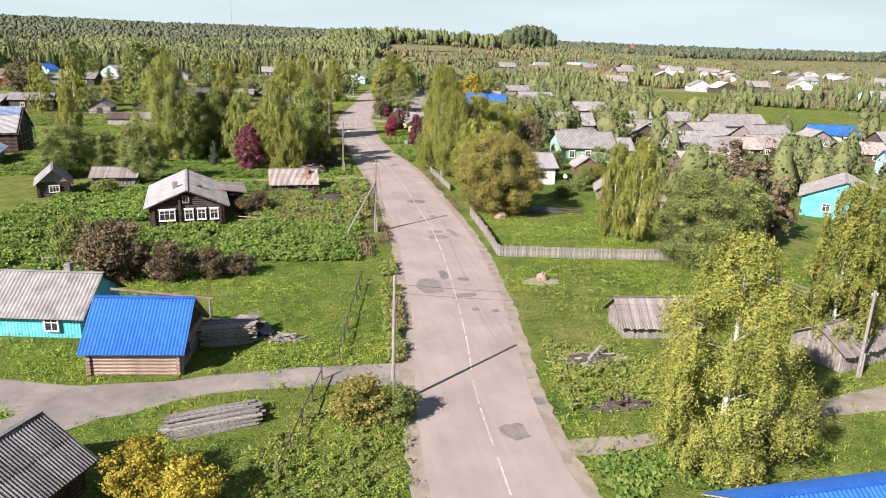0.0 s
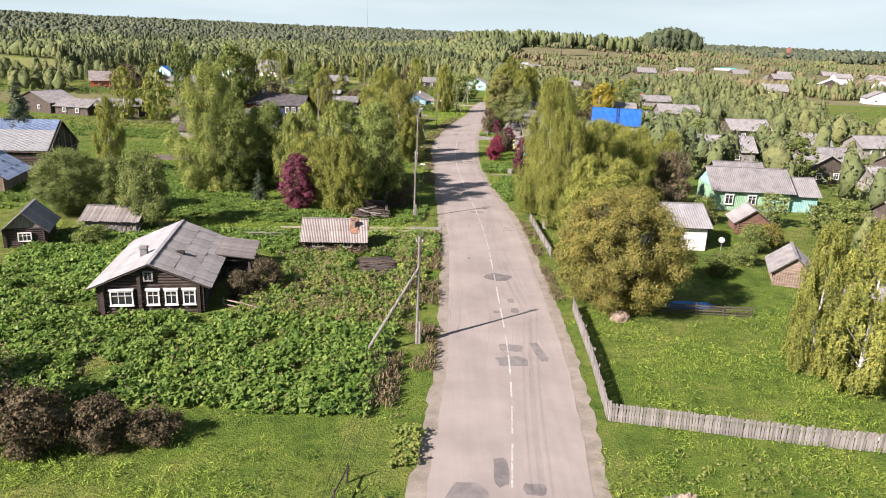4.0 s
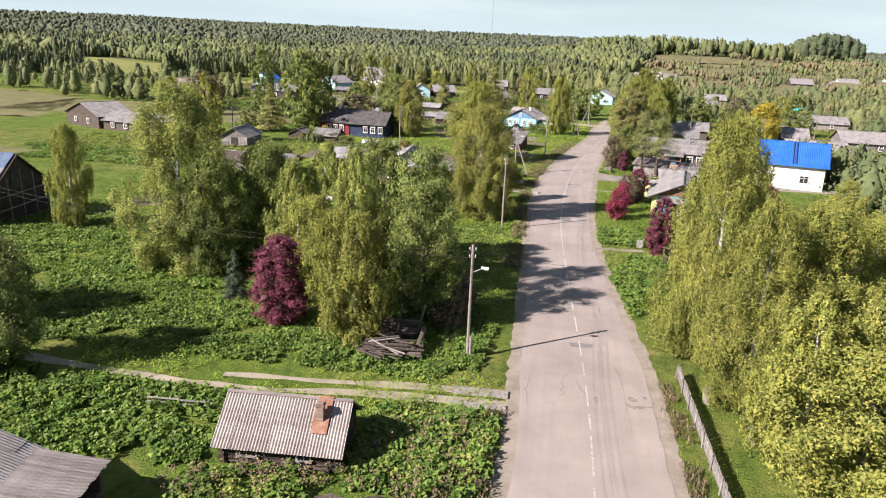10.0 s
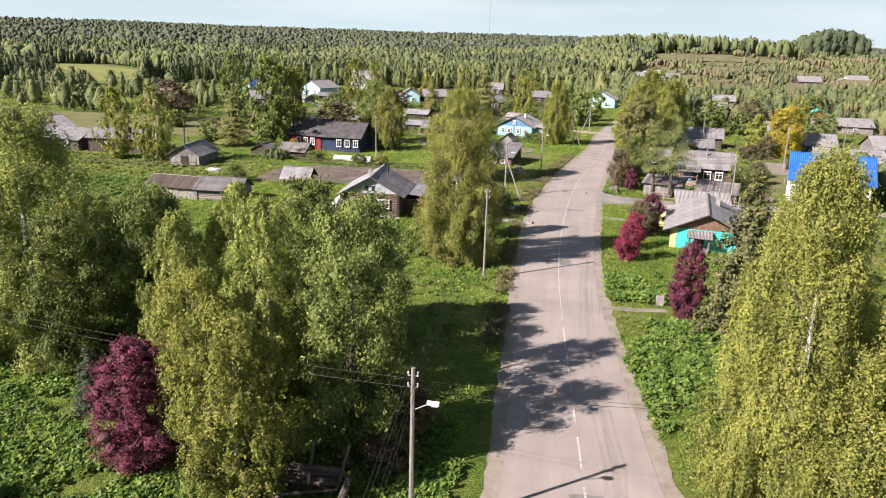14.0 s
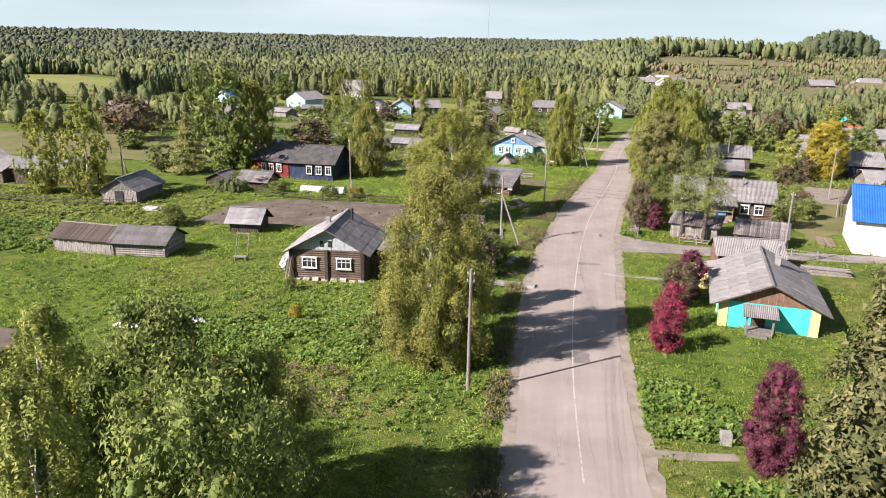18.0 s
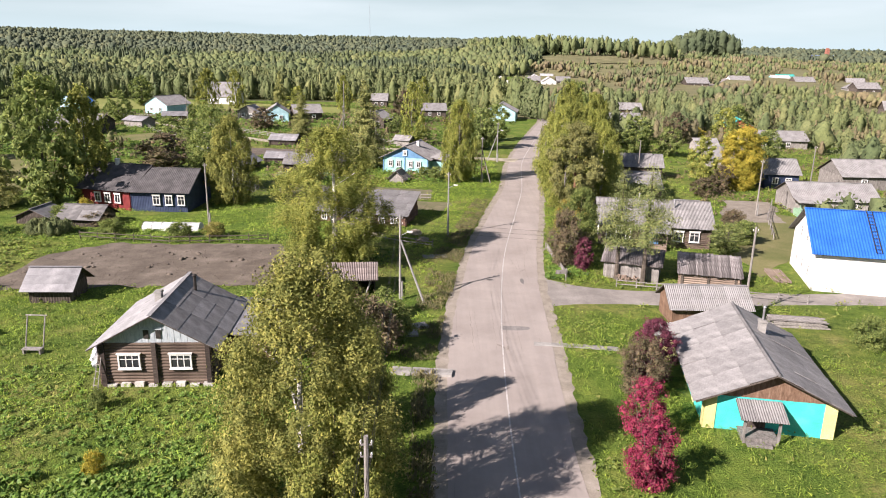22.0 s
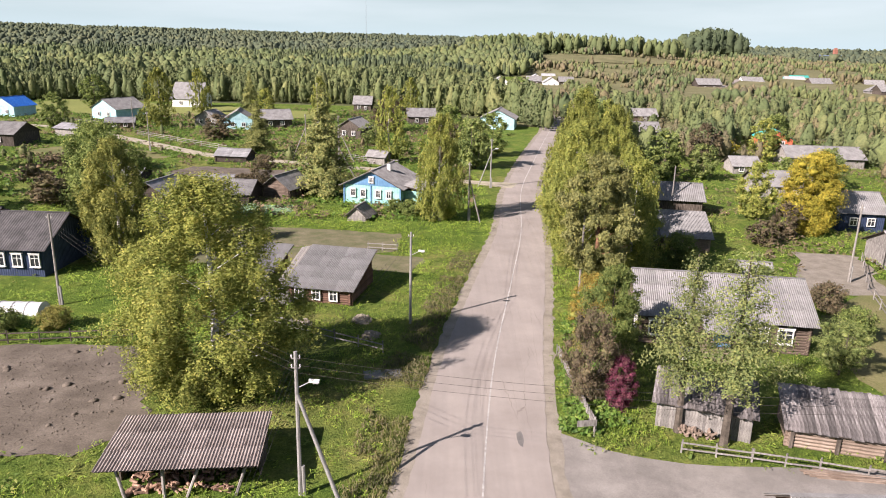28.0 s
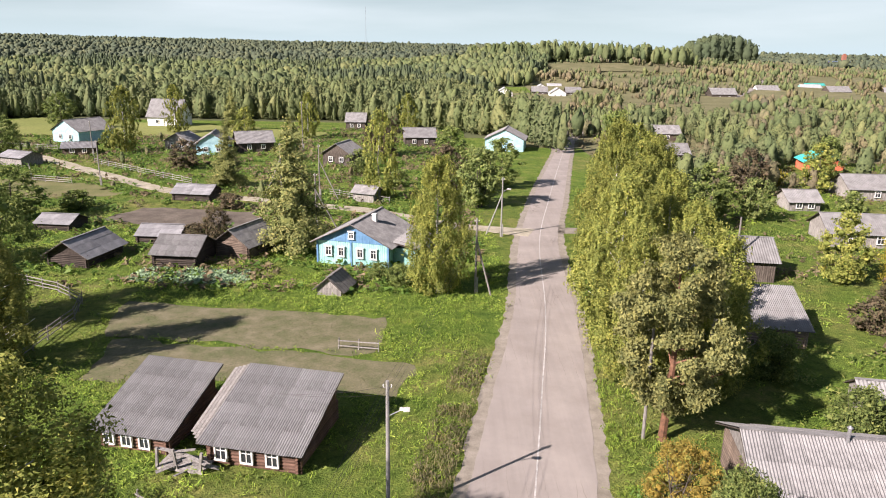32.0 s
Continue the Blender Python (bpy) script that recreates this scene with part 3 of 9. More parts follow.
def roof_slope(parent, corner, along, down, length, fall, mat, kind, thick=0.05, label=""):
    """One slope of a roof: corner is its upper end, `along` runs along the ridge, `down` down the slope (unit vectors)."""
    al, dn = Vector(along), Vector(down)
    up = al.cross(-dn)
    if up.z < 0:
        corner = Vector(corner) + al * length
        al = -al
        up = al.cross(-dn)
    m = Matrix((al, -dn, up)).transposed().to_4x4()
    m.translation = Vector(corner)
    deck_mat = {"roof_blue": "wood_grey", "roof_white": "wood_grey"}.get(mat, "wood_dark") if kind != "plain" else mat
    slope = part("roof_slope", boxes((0, length, -fall, 0, -thick, 0)), M[deck_mat], parent, label)
    slope.matrix_local = m
    rnd = random.Random(int(length * 100 + fall * 10))
    if kind == "joined":
        k = 2 * max(2, round(length / 0.26))
        bm = bmesh.new()
        rows = [[bm.verts.new((length * i / k, y, 0.05 + (0.03 if i % 2 else -0.02))) for i in range(k + 1)] for y in (0.02, -fall - 0.06)]
        for i in range(k):
            bm.faces.new((rows[1][i], rows[1][i + 1], rows[0][i + 1], rows[0][i]))
        part("roof_sheet", bm, M[mat], slope)
    elif kind == "sheet":
        nx, ny = max(1, round(length / 0.98)), max(1, round(fall / 1.6))
        w, s = length / nx, fall / ny
        me = sheet_mesh(w, s + 0.12, mat)
        for j in range(ny):
            for i in range(nx):
                piece("roof_sheet", me, slope, pose(i * w, -j * s, 0.05 + 0.012 * ((i + j) % 2) + 0.02, rnd.uniform(-0.5, 0.5) - 0.4, rnd.uniform(-0.4, 0.4), rnd.uniform(-0.35, 0.35)))
    elif kind == "metal":
        nx = max(1, round(length / 1.05))
        w = length / nx
        me = sheet_mesh(w, fall + 0.06, mat, 5, 0.02)
        for i in range(nx):
            piece("roof_sheet", me, slope, pose(i * w, 0, 0.04 + 0.004 * (i % 2)))
    elif kind == "plank":
        nx = max(1, round(length / 0.22))
        w = length / nx
        me = shared(("roofplank", round(w, 3), round(fall, 2), mat), lambda: boxes((0.006, w - 0.006, -fall - 0.08, 0.03, 0, 0.03)), M[mat])
        for i in range(nx):
            piece("roof_plank", me, slope, pose(i * w, rnd.uniform(-0.08, 0.08), 0.012 + 0.014 * (i % 2), 0, 0, rnd.uniform(-0.3, 0.3)))
    elif kind == "slab":
        ny = max(2, round(fall / 1.5))
        s = fall / ny
        nx = max(1, round(length / 2.6))
        w = length / nx
        me = shared(("slab", round(w, 2), round(s, 2), mat), lambda: boxes((0, w - 0.03, -s - 0.1, 0, 0, 0.03)), M[mat])
        for j in range(ny):
            for i in range(nx):
                piece("roof_sheet", me, slope, pose(i * w + rnd.uniform(-0.06, 0.06), -j * s, 0.012 + 0.03 * (ny - j) / ny + 0.012 * (i % 2), rnd.uniform(-0.9, -0.1), rnd.uniform(-0.3, 0.3), rnd.uniform(-1.2, 1.2)))
    elif kind == "felt":
        ny = max(2, round(fall / 1.0))
        s = fall / ny
        nx = max(1, round(length / 3.2))
        w = length / nx
        me = shared(("felt", round(w, 2), round(s, 2), mat), lambda: boxes((0, w - 0.015, -s - 0.04, 0, 0, 0.012)), M[mat])
        for j in range(ny):
            for i in range(nx):
                piece("roof_sheet", me, slope, pose(i * w, -j * s, 0.008 + 0.006 * ((i + j) % 2), -0.5 + rnd.uniform(-0.2, 0.2)))
    return slope


def chimney(parent, x, y, z0, z1, w=0.5, mat="brick"):
    bm = boxes((x - w / 2, x + w / 2, y - w / 2, y + w / 2, z0, z1), (x - w / 2 - 0.05, x + w / 2 + 0.05, y - w / 2 - 0.05, y + w / 2 + 0.05, z1 - 0.16, z1 - 0.04))
    return part("chimney", bm, M[mat], parent)


def flue(parent, x, y, z0, z1, r=0.09, mat="steel"):
    return part("flue", rods(((x, y, z0), (x, y, z1), r), ((x, y, z1), (x, y, z1 + 0.12), r * 1.8, r * 0.4)), M[mat], parent, "thin metal flue pipe")


def walls(parent, L, D, h, style, mat, ridge, top, near, sides="flrb", plinth=0.0, gable_mat=None, mono=False):
    """The four walls and two gables over a plan of L along x and D along y."""
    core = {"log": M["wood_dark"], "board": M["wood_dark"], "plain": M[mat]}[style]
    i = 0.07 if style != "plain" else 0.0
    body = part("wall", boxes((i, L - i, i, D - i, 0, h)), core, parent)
    runs = {"f": ((0, 0), 0, L), "r": ((L, 0), 90, D), "b": ((L, D), 180, L), "l": ((0, D), 270, D)}
    for s in sides:
        (x, y), turn, run = runs[s]
        frame_m = pose(x, y, 0, 0, 0, turn)
        if style == "log" and s != "b":
            n = max(2, round(h / 0.22))
            r = h / n / 2 * 1.12
            me = log_mesh(run, mat, round(r, 3))
            for k in range(n):
                piece("log", me, body, frame_m @ pose(0, 0.04, (k + 0.5) * h / n + (h / n / 2 if s in "rl" and k < n - 1 else 0)))
        elif style == "board":
            if near and s != "b":
                w = 0.16
                n = max(2, round(run / w))
                me = board_mesh(h, mat, run / n * 0.93)
                rnd = random.Random(int(run * 77) + len(s))
                for k in range(n):
                    piece("board", me, body, frame_m @ pose((k + 0.5) * run / n, 0.045 + 0.012 * (k % 2), rnd.uniform(-0.03, 0.03)))
            else:
                n = max(2, round(run / 0.22))
                bm = bmesh.new()
                cols = []
                for k in range(2 * n + 1):
                    dy = 0.03 if k % 2 else 0.06
                    cols.append((bm.verts.new((k * run / (2 * n), dy, 0)), bm.verts.new((k * run / (2 * n), dy, h))))
                for p, q in zip(cols, cols[1:]):
                    bm.faces.new((p[0], q[0], q[1], p[1]))
                ob = part("cladding", bm, M[mat], body)
                ob.matrix_local = frame_m
    if plinth:
        part("plinth", boxes((-0.06, L + 0.06, -0.06, D + 0.06, 0, plinth)), M["concrete"], parent)
    gm = gable_mat or mat
    span = D if ridge == "x" else L
    for end in (0, 1):
        n = 2 * max(2, round(span / 0.42))
        cuts = sorted({round(k * span / n, 4) for k in range(n + 1)})
        bm = bmesh.new()
        rows = []
        for k, u in enumerate(cuts):
            z = max(0.0, top * (1 - abs(2 * u / span - 1))) if not mono else top * (u / span if end == 0 else 1 - u / span)
            pair = []
            for dy in ((-0.016, 0.0) if k % 2 else (0.0, -0.016)):
                pair.append((bm.verts.new((u, dy, 0)), bm.verts.new((u, dy, z))))
            back = (bm.verts.new((u, 0.06, 0)), bm.verts.new((u, 0.06, z)))
            rows.append((pair, back))
        for k in range(len(rows) - 1):
            (p, pb), (q, qb) = rows[k], rows[k + 1]
            bm.faces.new((p[1][0], q[0][0], q[0][1], p[1][1]))
            bm.faces.new((q[0][0], q[1][0], q[1][1], q[0][1]))
            bm.faces.new((qb[0], pb[0], pb[1], qb[1]))
            bm.faces.new((p[1][1], q[0][1], qb[1], pb[1]))
        bmesh.ops.remove_doubles(bm, verts=bm.verts, dist=0.001)
        g = part("gable", bm, M[gm], parent)
        if ridge == "y":
            g.matrix_local = pose(0, 0.0, h) if end == 0 else pose(L, D, h, 0, 0, 180)
        else:
            g.matrix_local = pose(L, 0, h, 0, 0, 90) if end == 0 else pose(0, D, h, 0, 0, 270)
    return body


def house(name, label, category, A, B, D, h, rise, ridge="y", style="log", mat="log_brown", roof="sheet", roof_mat="slate", over=0.45, near=True, gable_mat=None, plinth=0.0, group="", roof_mats=None, lift=0.0, gable_logs=False, mono=False):
    """A gabled building: A and B are the base corners of the wall towards the road's start, left and right; D is its depth.
    ridge x: along that wall; y: away from it, so that a gable faces forward."""
    A, B = Vector((*A, 0)), Vector((*B, 0))
    L = (B - A).length
    ob = new(name)
    ob.matrix_world = pose(A.x, A.y, 0, 0, 0, math.degrees(math.atan2(B.y - A.y, B.x - A.x)))
    tagged(ob, label, category, group)
    walls(ob, L, D, h, style, mat, ridge, rise, near, gable_mat=gable_mat, plinth=plinth, mono=mono)
    if gable_logs:
        d = 0.22
        for k in range(int(rise / d)):
            half_log = (1 - (k + 0.5) * d / rise) * L / 2
            piece("log", log_mesh(1.0, mat, 0.12), ob, pose(L / 2 - half_log + 0.2 * half_log / 0.7, 0.04, h + (k + 0.5) * d) @ Matrix.Diagonal((half_log * 2 / 1.4, 1, 1, 1)))
    span, run = (D, L) if ridge == "x" else (L, D)
    half = span / 2
    ang = math.atan2(rise, half)
    fall = (half + over) / math.cos(ang)
    ms = roof_mats or (roof_mat, roof_mat)
    if not near and roof in ("sheet", "metal"):
        roof = "joined"
    zr = h + rise + 0.06 + lift
    if mono:
        ang = math.atan2(rise, D)
        part("back_wall", boxes((0.1, L - 0.1, D - 0.12, D - 0.02, h, h + rise)), M["wood_dark"], ob)
        roof_slope(ob, (-over, D + 0.2, zr + 0.2 * rise / D), (1, 0, 0), (0, -math.cos(ang), -math.sin(ang)), L + 2 * over, (D + 0.2 + over) / math.cos(ang), ms[0], roof)
    elif ridge == "y":
        roof_slope(ob, (half, -over, zr), (0, 1, 0), (-math.cos(ang), 0, -math.sin(ang)), run + 2 * over, fall, ms[0], roof)
        roof_slope(ob, (half, -over, zr), (0, 1, 0), (math.cos(ang), 0, -math.sin(ang)), run + 2 * over, fall, ms[1], roof)
        part("ridge_cap", boxes((half - 0.14, half + 0.14, -over, D + over, zr + 0.06, zr + 0.1)), M[ms[0]] if roof != "plank" else M["wood_grey"], ob)
    else:
        roof_slope(ob, (-over, half, zr), (1, 0, 0), (0, -math.cos(ang), -math.sin(ang)), run + 2 * over, fall, ms[0], roof)
        roof_slope(ob, (-over, half, zr), (1, 0, 0), (0, math.cos(ang), -math.sin(ang)), run + 2 * over, fall, ms[1], roof)
        part("ridge_cap", boxes((-over, L + over, half - 0.14, half + 0.14, zr + 0.06, zr + 0.1)), M[ms[0]] if roof != "plank" else M["wood_grey"], ob)
    ob["plan"] = (L, D, h, rise)
    return ob


def front_window(ob, u, z, w, h, panes=2, trim="white", cornice=0.0, side="f", out=0.1):
    L, D = ob["plan"][0], ob["plan"][1]
    m = {"f": pose(u, -out, z), "r": pose(L + out, u, z, 0, 0, 90), "l": pose(-out, D - u, z, 0, 0, 270), "b": pose(L - u, D + out, z, 0, 0, 180)}[side]
    return window(ob, m, w, h, panes, trim, cornice)


def door(ob, u, w=0.85, h=1.9, mat="wood_brown", side="f", out=0.08, z=0.1):
    L, D = ob["plan"][0], ob["plan"][1]
    m = {"f": pose(u, -out, z), "r": pose(L + out, u, z, 0, 0, 90), "l": pose(-out, D - u, z, 0, 0, 270)}[side]
    d = part("door", boxes((-w / 2, w / 2, -0.03, 0.03, 0, h), (-w / 2 - 0.09, -w / 2, -0.05, 0.05, 0, h + 0.09), (w / 2, w / 2 + 0.09, -0.05, 0.05, 0, h + 0.09), (-w / 2, w / 2, -0.05, 0.05, h, h + 0.09)), M[mat], ob)
    d.matrix_local = m
    hd = part("door_handle", boxes((w / 2 - 0.14, w / 2 - 0.1, -0.09, -0.03, 0.9, 1.05)), M["iron"], d)
    return d


# ---- ground and roads ----
def rise_at(x, y):
    """Height of the land: level along the street, hills far off."""
    r = math.hypot(x, y - 150)
    k = min(1.0, max(0.0, (r - 420) / 1900.0))
    s = k * k * (3 - 2 * k)
    az = math.degrees(math.atan2(x, y))
    left = 1 / (1 + math.exp((az - 12) / 5.0))
    z = s * (27 + 18 * left + 4 / (1 + math.exp((az + 24) / 3.0)))
    z += 17 * math.exp(-(((x - 110) / 170.0) ** 2 + ((y - 830) / 150.0) ** 2))
    z += 14 * math.exp(-(((x - 300) / 140.0) ** 2 + ((y - 1050) / 160.0) ** 2))
    z += 5 * s * noise.noise((x / 260.0, y / 260.0, 3.0))
    return z


def inside(poly, x, y):
    k = False
    for (x0, y0), (x1, y1) in zip(poly, poly[1:] + poly[:1]):
        if (y0 > y) != (y1 > y) and x < (x1 - x0) * (y - y0) / (y1 - y0) + x0:
            k = not k
    return k


OPEN_LAND = [
    [(-130, -100), (120, -100), (130, 60), (150, 130), (120, 190), (95, 240), (95, 345), (34, 300), (30, 330), (14, 380), (-40, 425), (-140, 425), (-215, 370), (-300, 330), (-260, 150)],
    [(-205, 355), (-180, 455), (-330, 560), (-440, 500)], [(75, 730), (175, 735), (195, 785), (75, 790)], [(12, 478), (70, 470), (100, 560), (90, 640), (25, 650)],
    [(255, 330), (300, 345), (310, 400), (262, 400)], [(74, 405), (100, 402), (128, 515), (98, 520)],
]


def right_slope(x, y):
    """The open scrubby slope on the far side of the village road."""
    return x > 30 - 0.12 * max(0, min(y, 480) - 300) + 0.22 * max(0, y - 480) and y < 1150


def build_ground():
    def spread(lo, hi, fine_lo, fine_hi, fine, grow):
        vals = list(np.arange(fine_lo, fine_hi + fine, fine))
        step, v = fine, fine_hi
        while v < hi:
            step *= grow
            v += step
            vals.append(min(v, hi))
        step, v = fine, fine_lo
        while v > lo:
            step *= grow
            v -= step
            vals.insert(0, max(v, lo))
        return vals
    xs = spread(-4200, 4200, -150, 150, 15, 1.12)
    ys = spread(-1500, 4600, -60, 440, 20, 1.1)
    verts = [(x, y, rise_at(x, y)) for y in ys for x in xs]
    nx = len(xs)
    faces = [(j * nx + i, j * nx + i + 1, (j + 1) * nx + i + 1, (j + 1) * nx + i) for j in range(len(ys) - 1) for i in range(nx - 1)]
    ob = mesh_object("ground", verts, faces, M["ground"], None, True)
    ob.data.materials.append(M["forest_floor"])
    ob.data.materials.append(M["scrubland"])
    for p in ob.data.polygons:
        c = p.center
        if c.y > 300 and math.hypot(c.x, c.y - 60) > 300 and not right_slope(c.x, c.y) and not any(inside(q, c.x, c.y) for q in OPEN_LAND):
            p.material_index = 1
        elif c.y > 330 and right_slope(c.x, c.y):
            p.material_index = 2
    tagged(ob, "grassy village ground with yellowing meadow", "ground", kind="structure")


build_ground()


def smooth_line(pts, step=2.0):
    """A Catmull-Rom line through rows of values; the first two are x and y."""
    out = []
    P = [np.array(p, float) for p in pts]
    P = [2 * P[0] - P[1]] + P + [2 * P[-1] - P[-2]]
    for a, b, c, d in zip(P, P[1:], P[2:], P[3:]):
        n = max(1, int(np.linalg.norm((c - b)[:2]) / step))
        for i in range(n):
            t = i / n
            out.append(0.5 * (2 * b + (c - a) * t + (2 * a - 5 * b + 4 * c - d) * t * t + (3 * b - a - 3 * c + d) * t ** 3))
    out.append(P[-2])
    return out


STRIPS = []
FIELDS = []


def ribbon(name, pts, z, thick, mat, label, category, kind="structure", ragged=0.0, seed=1, step=2.0):
    """A strip along rows of x, y, width, with real edges."""
    rnd = random.Random(seed)
    line = smooth_line(pts, step)
    verts, faces = [], []
    for i, p in enumerate(line):
        q, r = line[max(0, i - 1)], line[min(len(line) - 1, i + 1)]
        d = np.array([r[0] - q[0], r[1] - q[1]])
        d /= np.linalg.norm(d)
        nrm = np.array([-d[1], d[0]])
        a, b = p[2] / 2 + rnd.uniform(-ragged, ragged), p[2] / 2 + rnd.uniform(-ragged, ragged)
        zb = rise_at(p[0], p[1])
        for s, zz in ((a, 0), (a, thick), (-b, thick), (-b, 0)):
            verts.append((p[0] + nrm[0] * s, p[1] + nrm[1] * s, zb + z - thick + zz))
    for i in range(len(line) - 1):
        k = 4 * i
        for e in range(3):
            faces.append((k + e, k + e + 1, k + e + 5, k + e + 4))
    ob = mesh_object(name, verts, faces, M[mat])
    STRIPS.append(np.array([p[:3] for p in line]))
    return tagged(ob, label, category, kind=kind)


ROAD = [(-4.5, -20, 7.0), (-5.7, 5, 7.0), (-6.2, 23, 7.1), (-5.5, 33, 7.0), (-4.3, 41, 7.2), (-2.9, 53, 7.8), (-1.7, 67, 8.0), (-1.4, 81, 8.0), (-1.3, 97, 7.9), (-1.6, 108, 8.1), (-2.5, 124, 7.3), (-3.2, 138, 6.9), (-3.5, 148, 7.1), (-3.4, 160, 7.5), (-2.9, 173, 8.0), (-2.0, 186, 7.4), (-0.6, 199, 7.3), (2.3, 218, 6.7), (4.9, 236, 5.8), (7.6, 263, 5.0), (12.6, 291, 5.2), (18.3, 321, 4.6), (23.6, 348, 4.0), (31, 385, 5.0), (52, 434, 5.0), (92, 488, 5), (138, 560, 6), (184, 640, 7), (226, 718, 7), (262, 795, 8), (285, 870, 8)]
ribbon("road_shoulder", [(x, y, w + 1.7) for x, y, w in ROAD], 0.02, 0.05, "gravel", "dusty gravel shoulder of the village road", "road", ragged=0.16, seed=3, step=0.7)
road = ribbon("road", ROAD, 0.035, 0.06, "asphalt", "worn cracked grey asphalt village road", "road", ragged=0.07, seed=4, step=1.0)
LINE = smooth_line([(x + 0.12, y, w) for x, y, w in ROAD[2:-3]], 0.5)


def road_marks():
    """The white middle line: worn dashes at first, then nearly unbroken."""
    rnd = random.Random(8)
    i = 0
    while i < len(LINE) - 2:
        y = LINE[i][1]
        if y < 130:
            run, gap = rnd.choice((4, 6, 6, 8)), rnd.choice((1, 2, 3))
        else:
            run, gap = 16, 0 if y < 300 else 2
        j = min(len(LINE) - 1, i + run)
        verts, faces = [], []
        for k in range(i, j + 1):
            p, q = LINE[k], LINE[min(len(LINE) - 1, k + 1)]
            o = LINE[max(0, k - 1)]
            d = np.array([q[0] - o[0], q[1] - o[1]])
            d /= np.linalg.norm(d)
            for s in (0.05, -0.05):
                verts.append((p[0] - d[1] * s, p[1] + d[0] * s, 0.0385 + rise_at(p[0], p[1])))
        for k in range(j - i):
            faces.append((2 * k, 2 * k + 1, 2 * k + 3, 2 * k + 2))
        mesh_object("lane_dash", verts, faces, M["line"], road)
        i = j + gap


road_marks()


def patch(x, y, rx, ry, turn=0.0, seed=0, mat="asphalt_new"):
    """A repair patch with a torn edge."""
    rnd = random.Random(seed)
    n = 14
    pts = []
    for i in range(n):
        a = 2 * math.pi * i / n
        k = rnd.uniform(0.82, 1.12)
        ex = (abs(math.cos(a)) ** 0.6) * (1 if math.cos(a) > 0 else -1) * rx * k
        ey = (abs(math.sin(a)) ** 0.6) * (1 if math.sin(a) > 0 else -1) * ry * k
        c, s = math.cos(radians(turn)), math.sin(radians(turn))
        pts.append((x + ex * c - ey * s, y + ex * s + ey * c))
    verts = [(a, b, 0.0365) for a, b in pts] + [(x + (a - x) * 1.02, y + (b - y) * 1.02, 0.03) for a, b in pts]
    faces = [tuple(range(n))] + [(i, n + i, n + (i + 1) % n, (i + 1) % n) for i in range(n)]
    mesh_object("asphalt_patch", verts, faces, M[mat], road)


def area(name, pts, z, mat, label, category, seed=0, ragged=0.5, kind="structure"):
    """A flat field or yard with an uneven outline."""
    rnd = random.Random(seed)
    out = []
    for (x0, y0), (x1, y1) in zip(pts, pts[1:] + pts[:1]):
        n = max(1, int(math.hypot(x1 - x0, y1 - y0) / 1.5))
        for i in range(n):
            out.append((x0 + (x1 - x0) * i / n + rnd.uniform(-ragged, ragged), y0 + (y1 - y0) * i / n + rnd.uniform(-ragged, ragged)))
    FIELDS.append(pts)
    bm = bmesh.new()
    vs = [bm.verts.new((x, y, z + rise_at(x, y))) for x, y in out]
    f = bm.faces.new(vs)
    bmesh.ops.triangulate(bm, faces=[f])
    bmesh.ops.recalc_face_normals(bm, faces=bm.faces)
    me = bpy.data.meshes.new(name)
    bm.to_mesh(me)
    bm.free()
    me.materials.append(M[mat])
    if me.polygons[0].normal.z < 0:
        me.flip_normals()
    return tagged(new(name, me), label, category, kind=kind)


# ---- leaves and trees ----
def mesh_from_arrays(name, verts, tris, material, parent=None, smooth=False):
    me = bpy.data.meshes.new(name)
    n = len(tris)
    me.vertices.add(len(verts))
    me.vertices.foreach_set("co", np.asarray(verts, np.float32).ravel())
    me.loops.add(3 * n)
    me.loops.foreach_set("vertex_index", np.asarray(tris, np.int32).ravel())
    me.polygons.add(n)
    me.polygons.foreach_set("loop_start", np.arange(0, 3 * n, 3, dtype=np.int32))
    me.polygons.foreach_set("loop_total", np.full(n, 3, dtype=np.int32))
    if smooth:
        me.polygons.foreach_set("use_smooth", np.ones(n, dtype=bool))
    me.materials.append(material)
    me.update(calc_edges=True)
    ob = new(name, me)
    ob.parent = parent
    return ob


def leaf_arrays(centres, sizes, seed=0, aspect=0.6, flat=0.0, hang=0.0, outward=None, stray=0.5):
    """Small pointed leaves. flat pulls them level, hang pulls their long axis downwards, outward turns their faces that way."""
    rs = np.random.RandomState(seed)
    centres = np.asarray(centres, float)
    n = len(centres)
    a = rs.normal(size=(n, 3))
    a[:, 2] *= 1 - flat
    a[:, 2] -= hang * 1.6
    if outward is not None:
        o = outward / (np.linalg.norm(outward, axis=1, keepdims=True) + 1e-9) + rs.normal(size=(n, 3)) * stray
        o /= np.linalg.norm(o, axis=1, keepdims=True) + 1e-9
        a -= o * (a * o).sum(1, keepdims=True)
    a /= np.linalg.norm(a, axis=1, keepdims=True) + 1e-9
    if outward is not None:
        b = np.cross(o, a)
    else:
        b = rs.normal(size=(n, 3))
        b[:, 2] *= 1 - flat
        b -= a * (a * b).sum(1, keepdims=True)
    b /= np.linalg.norm(b, axis=1, keepdims=True) + 1e-9
    s = np.asarray(sizes)[:, None]
    v = np.stack([centres + a * s * 1.1, centres - a * s * 0.8 + b * s * aspect, centres - a * s * 0.8 - b * s * aspect], 1).reshape(-1, 3)
    return v, np.arange(3 * n).reshape(-1, 3)


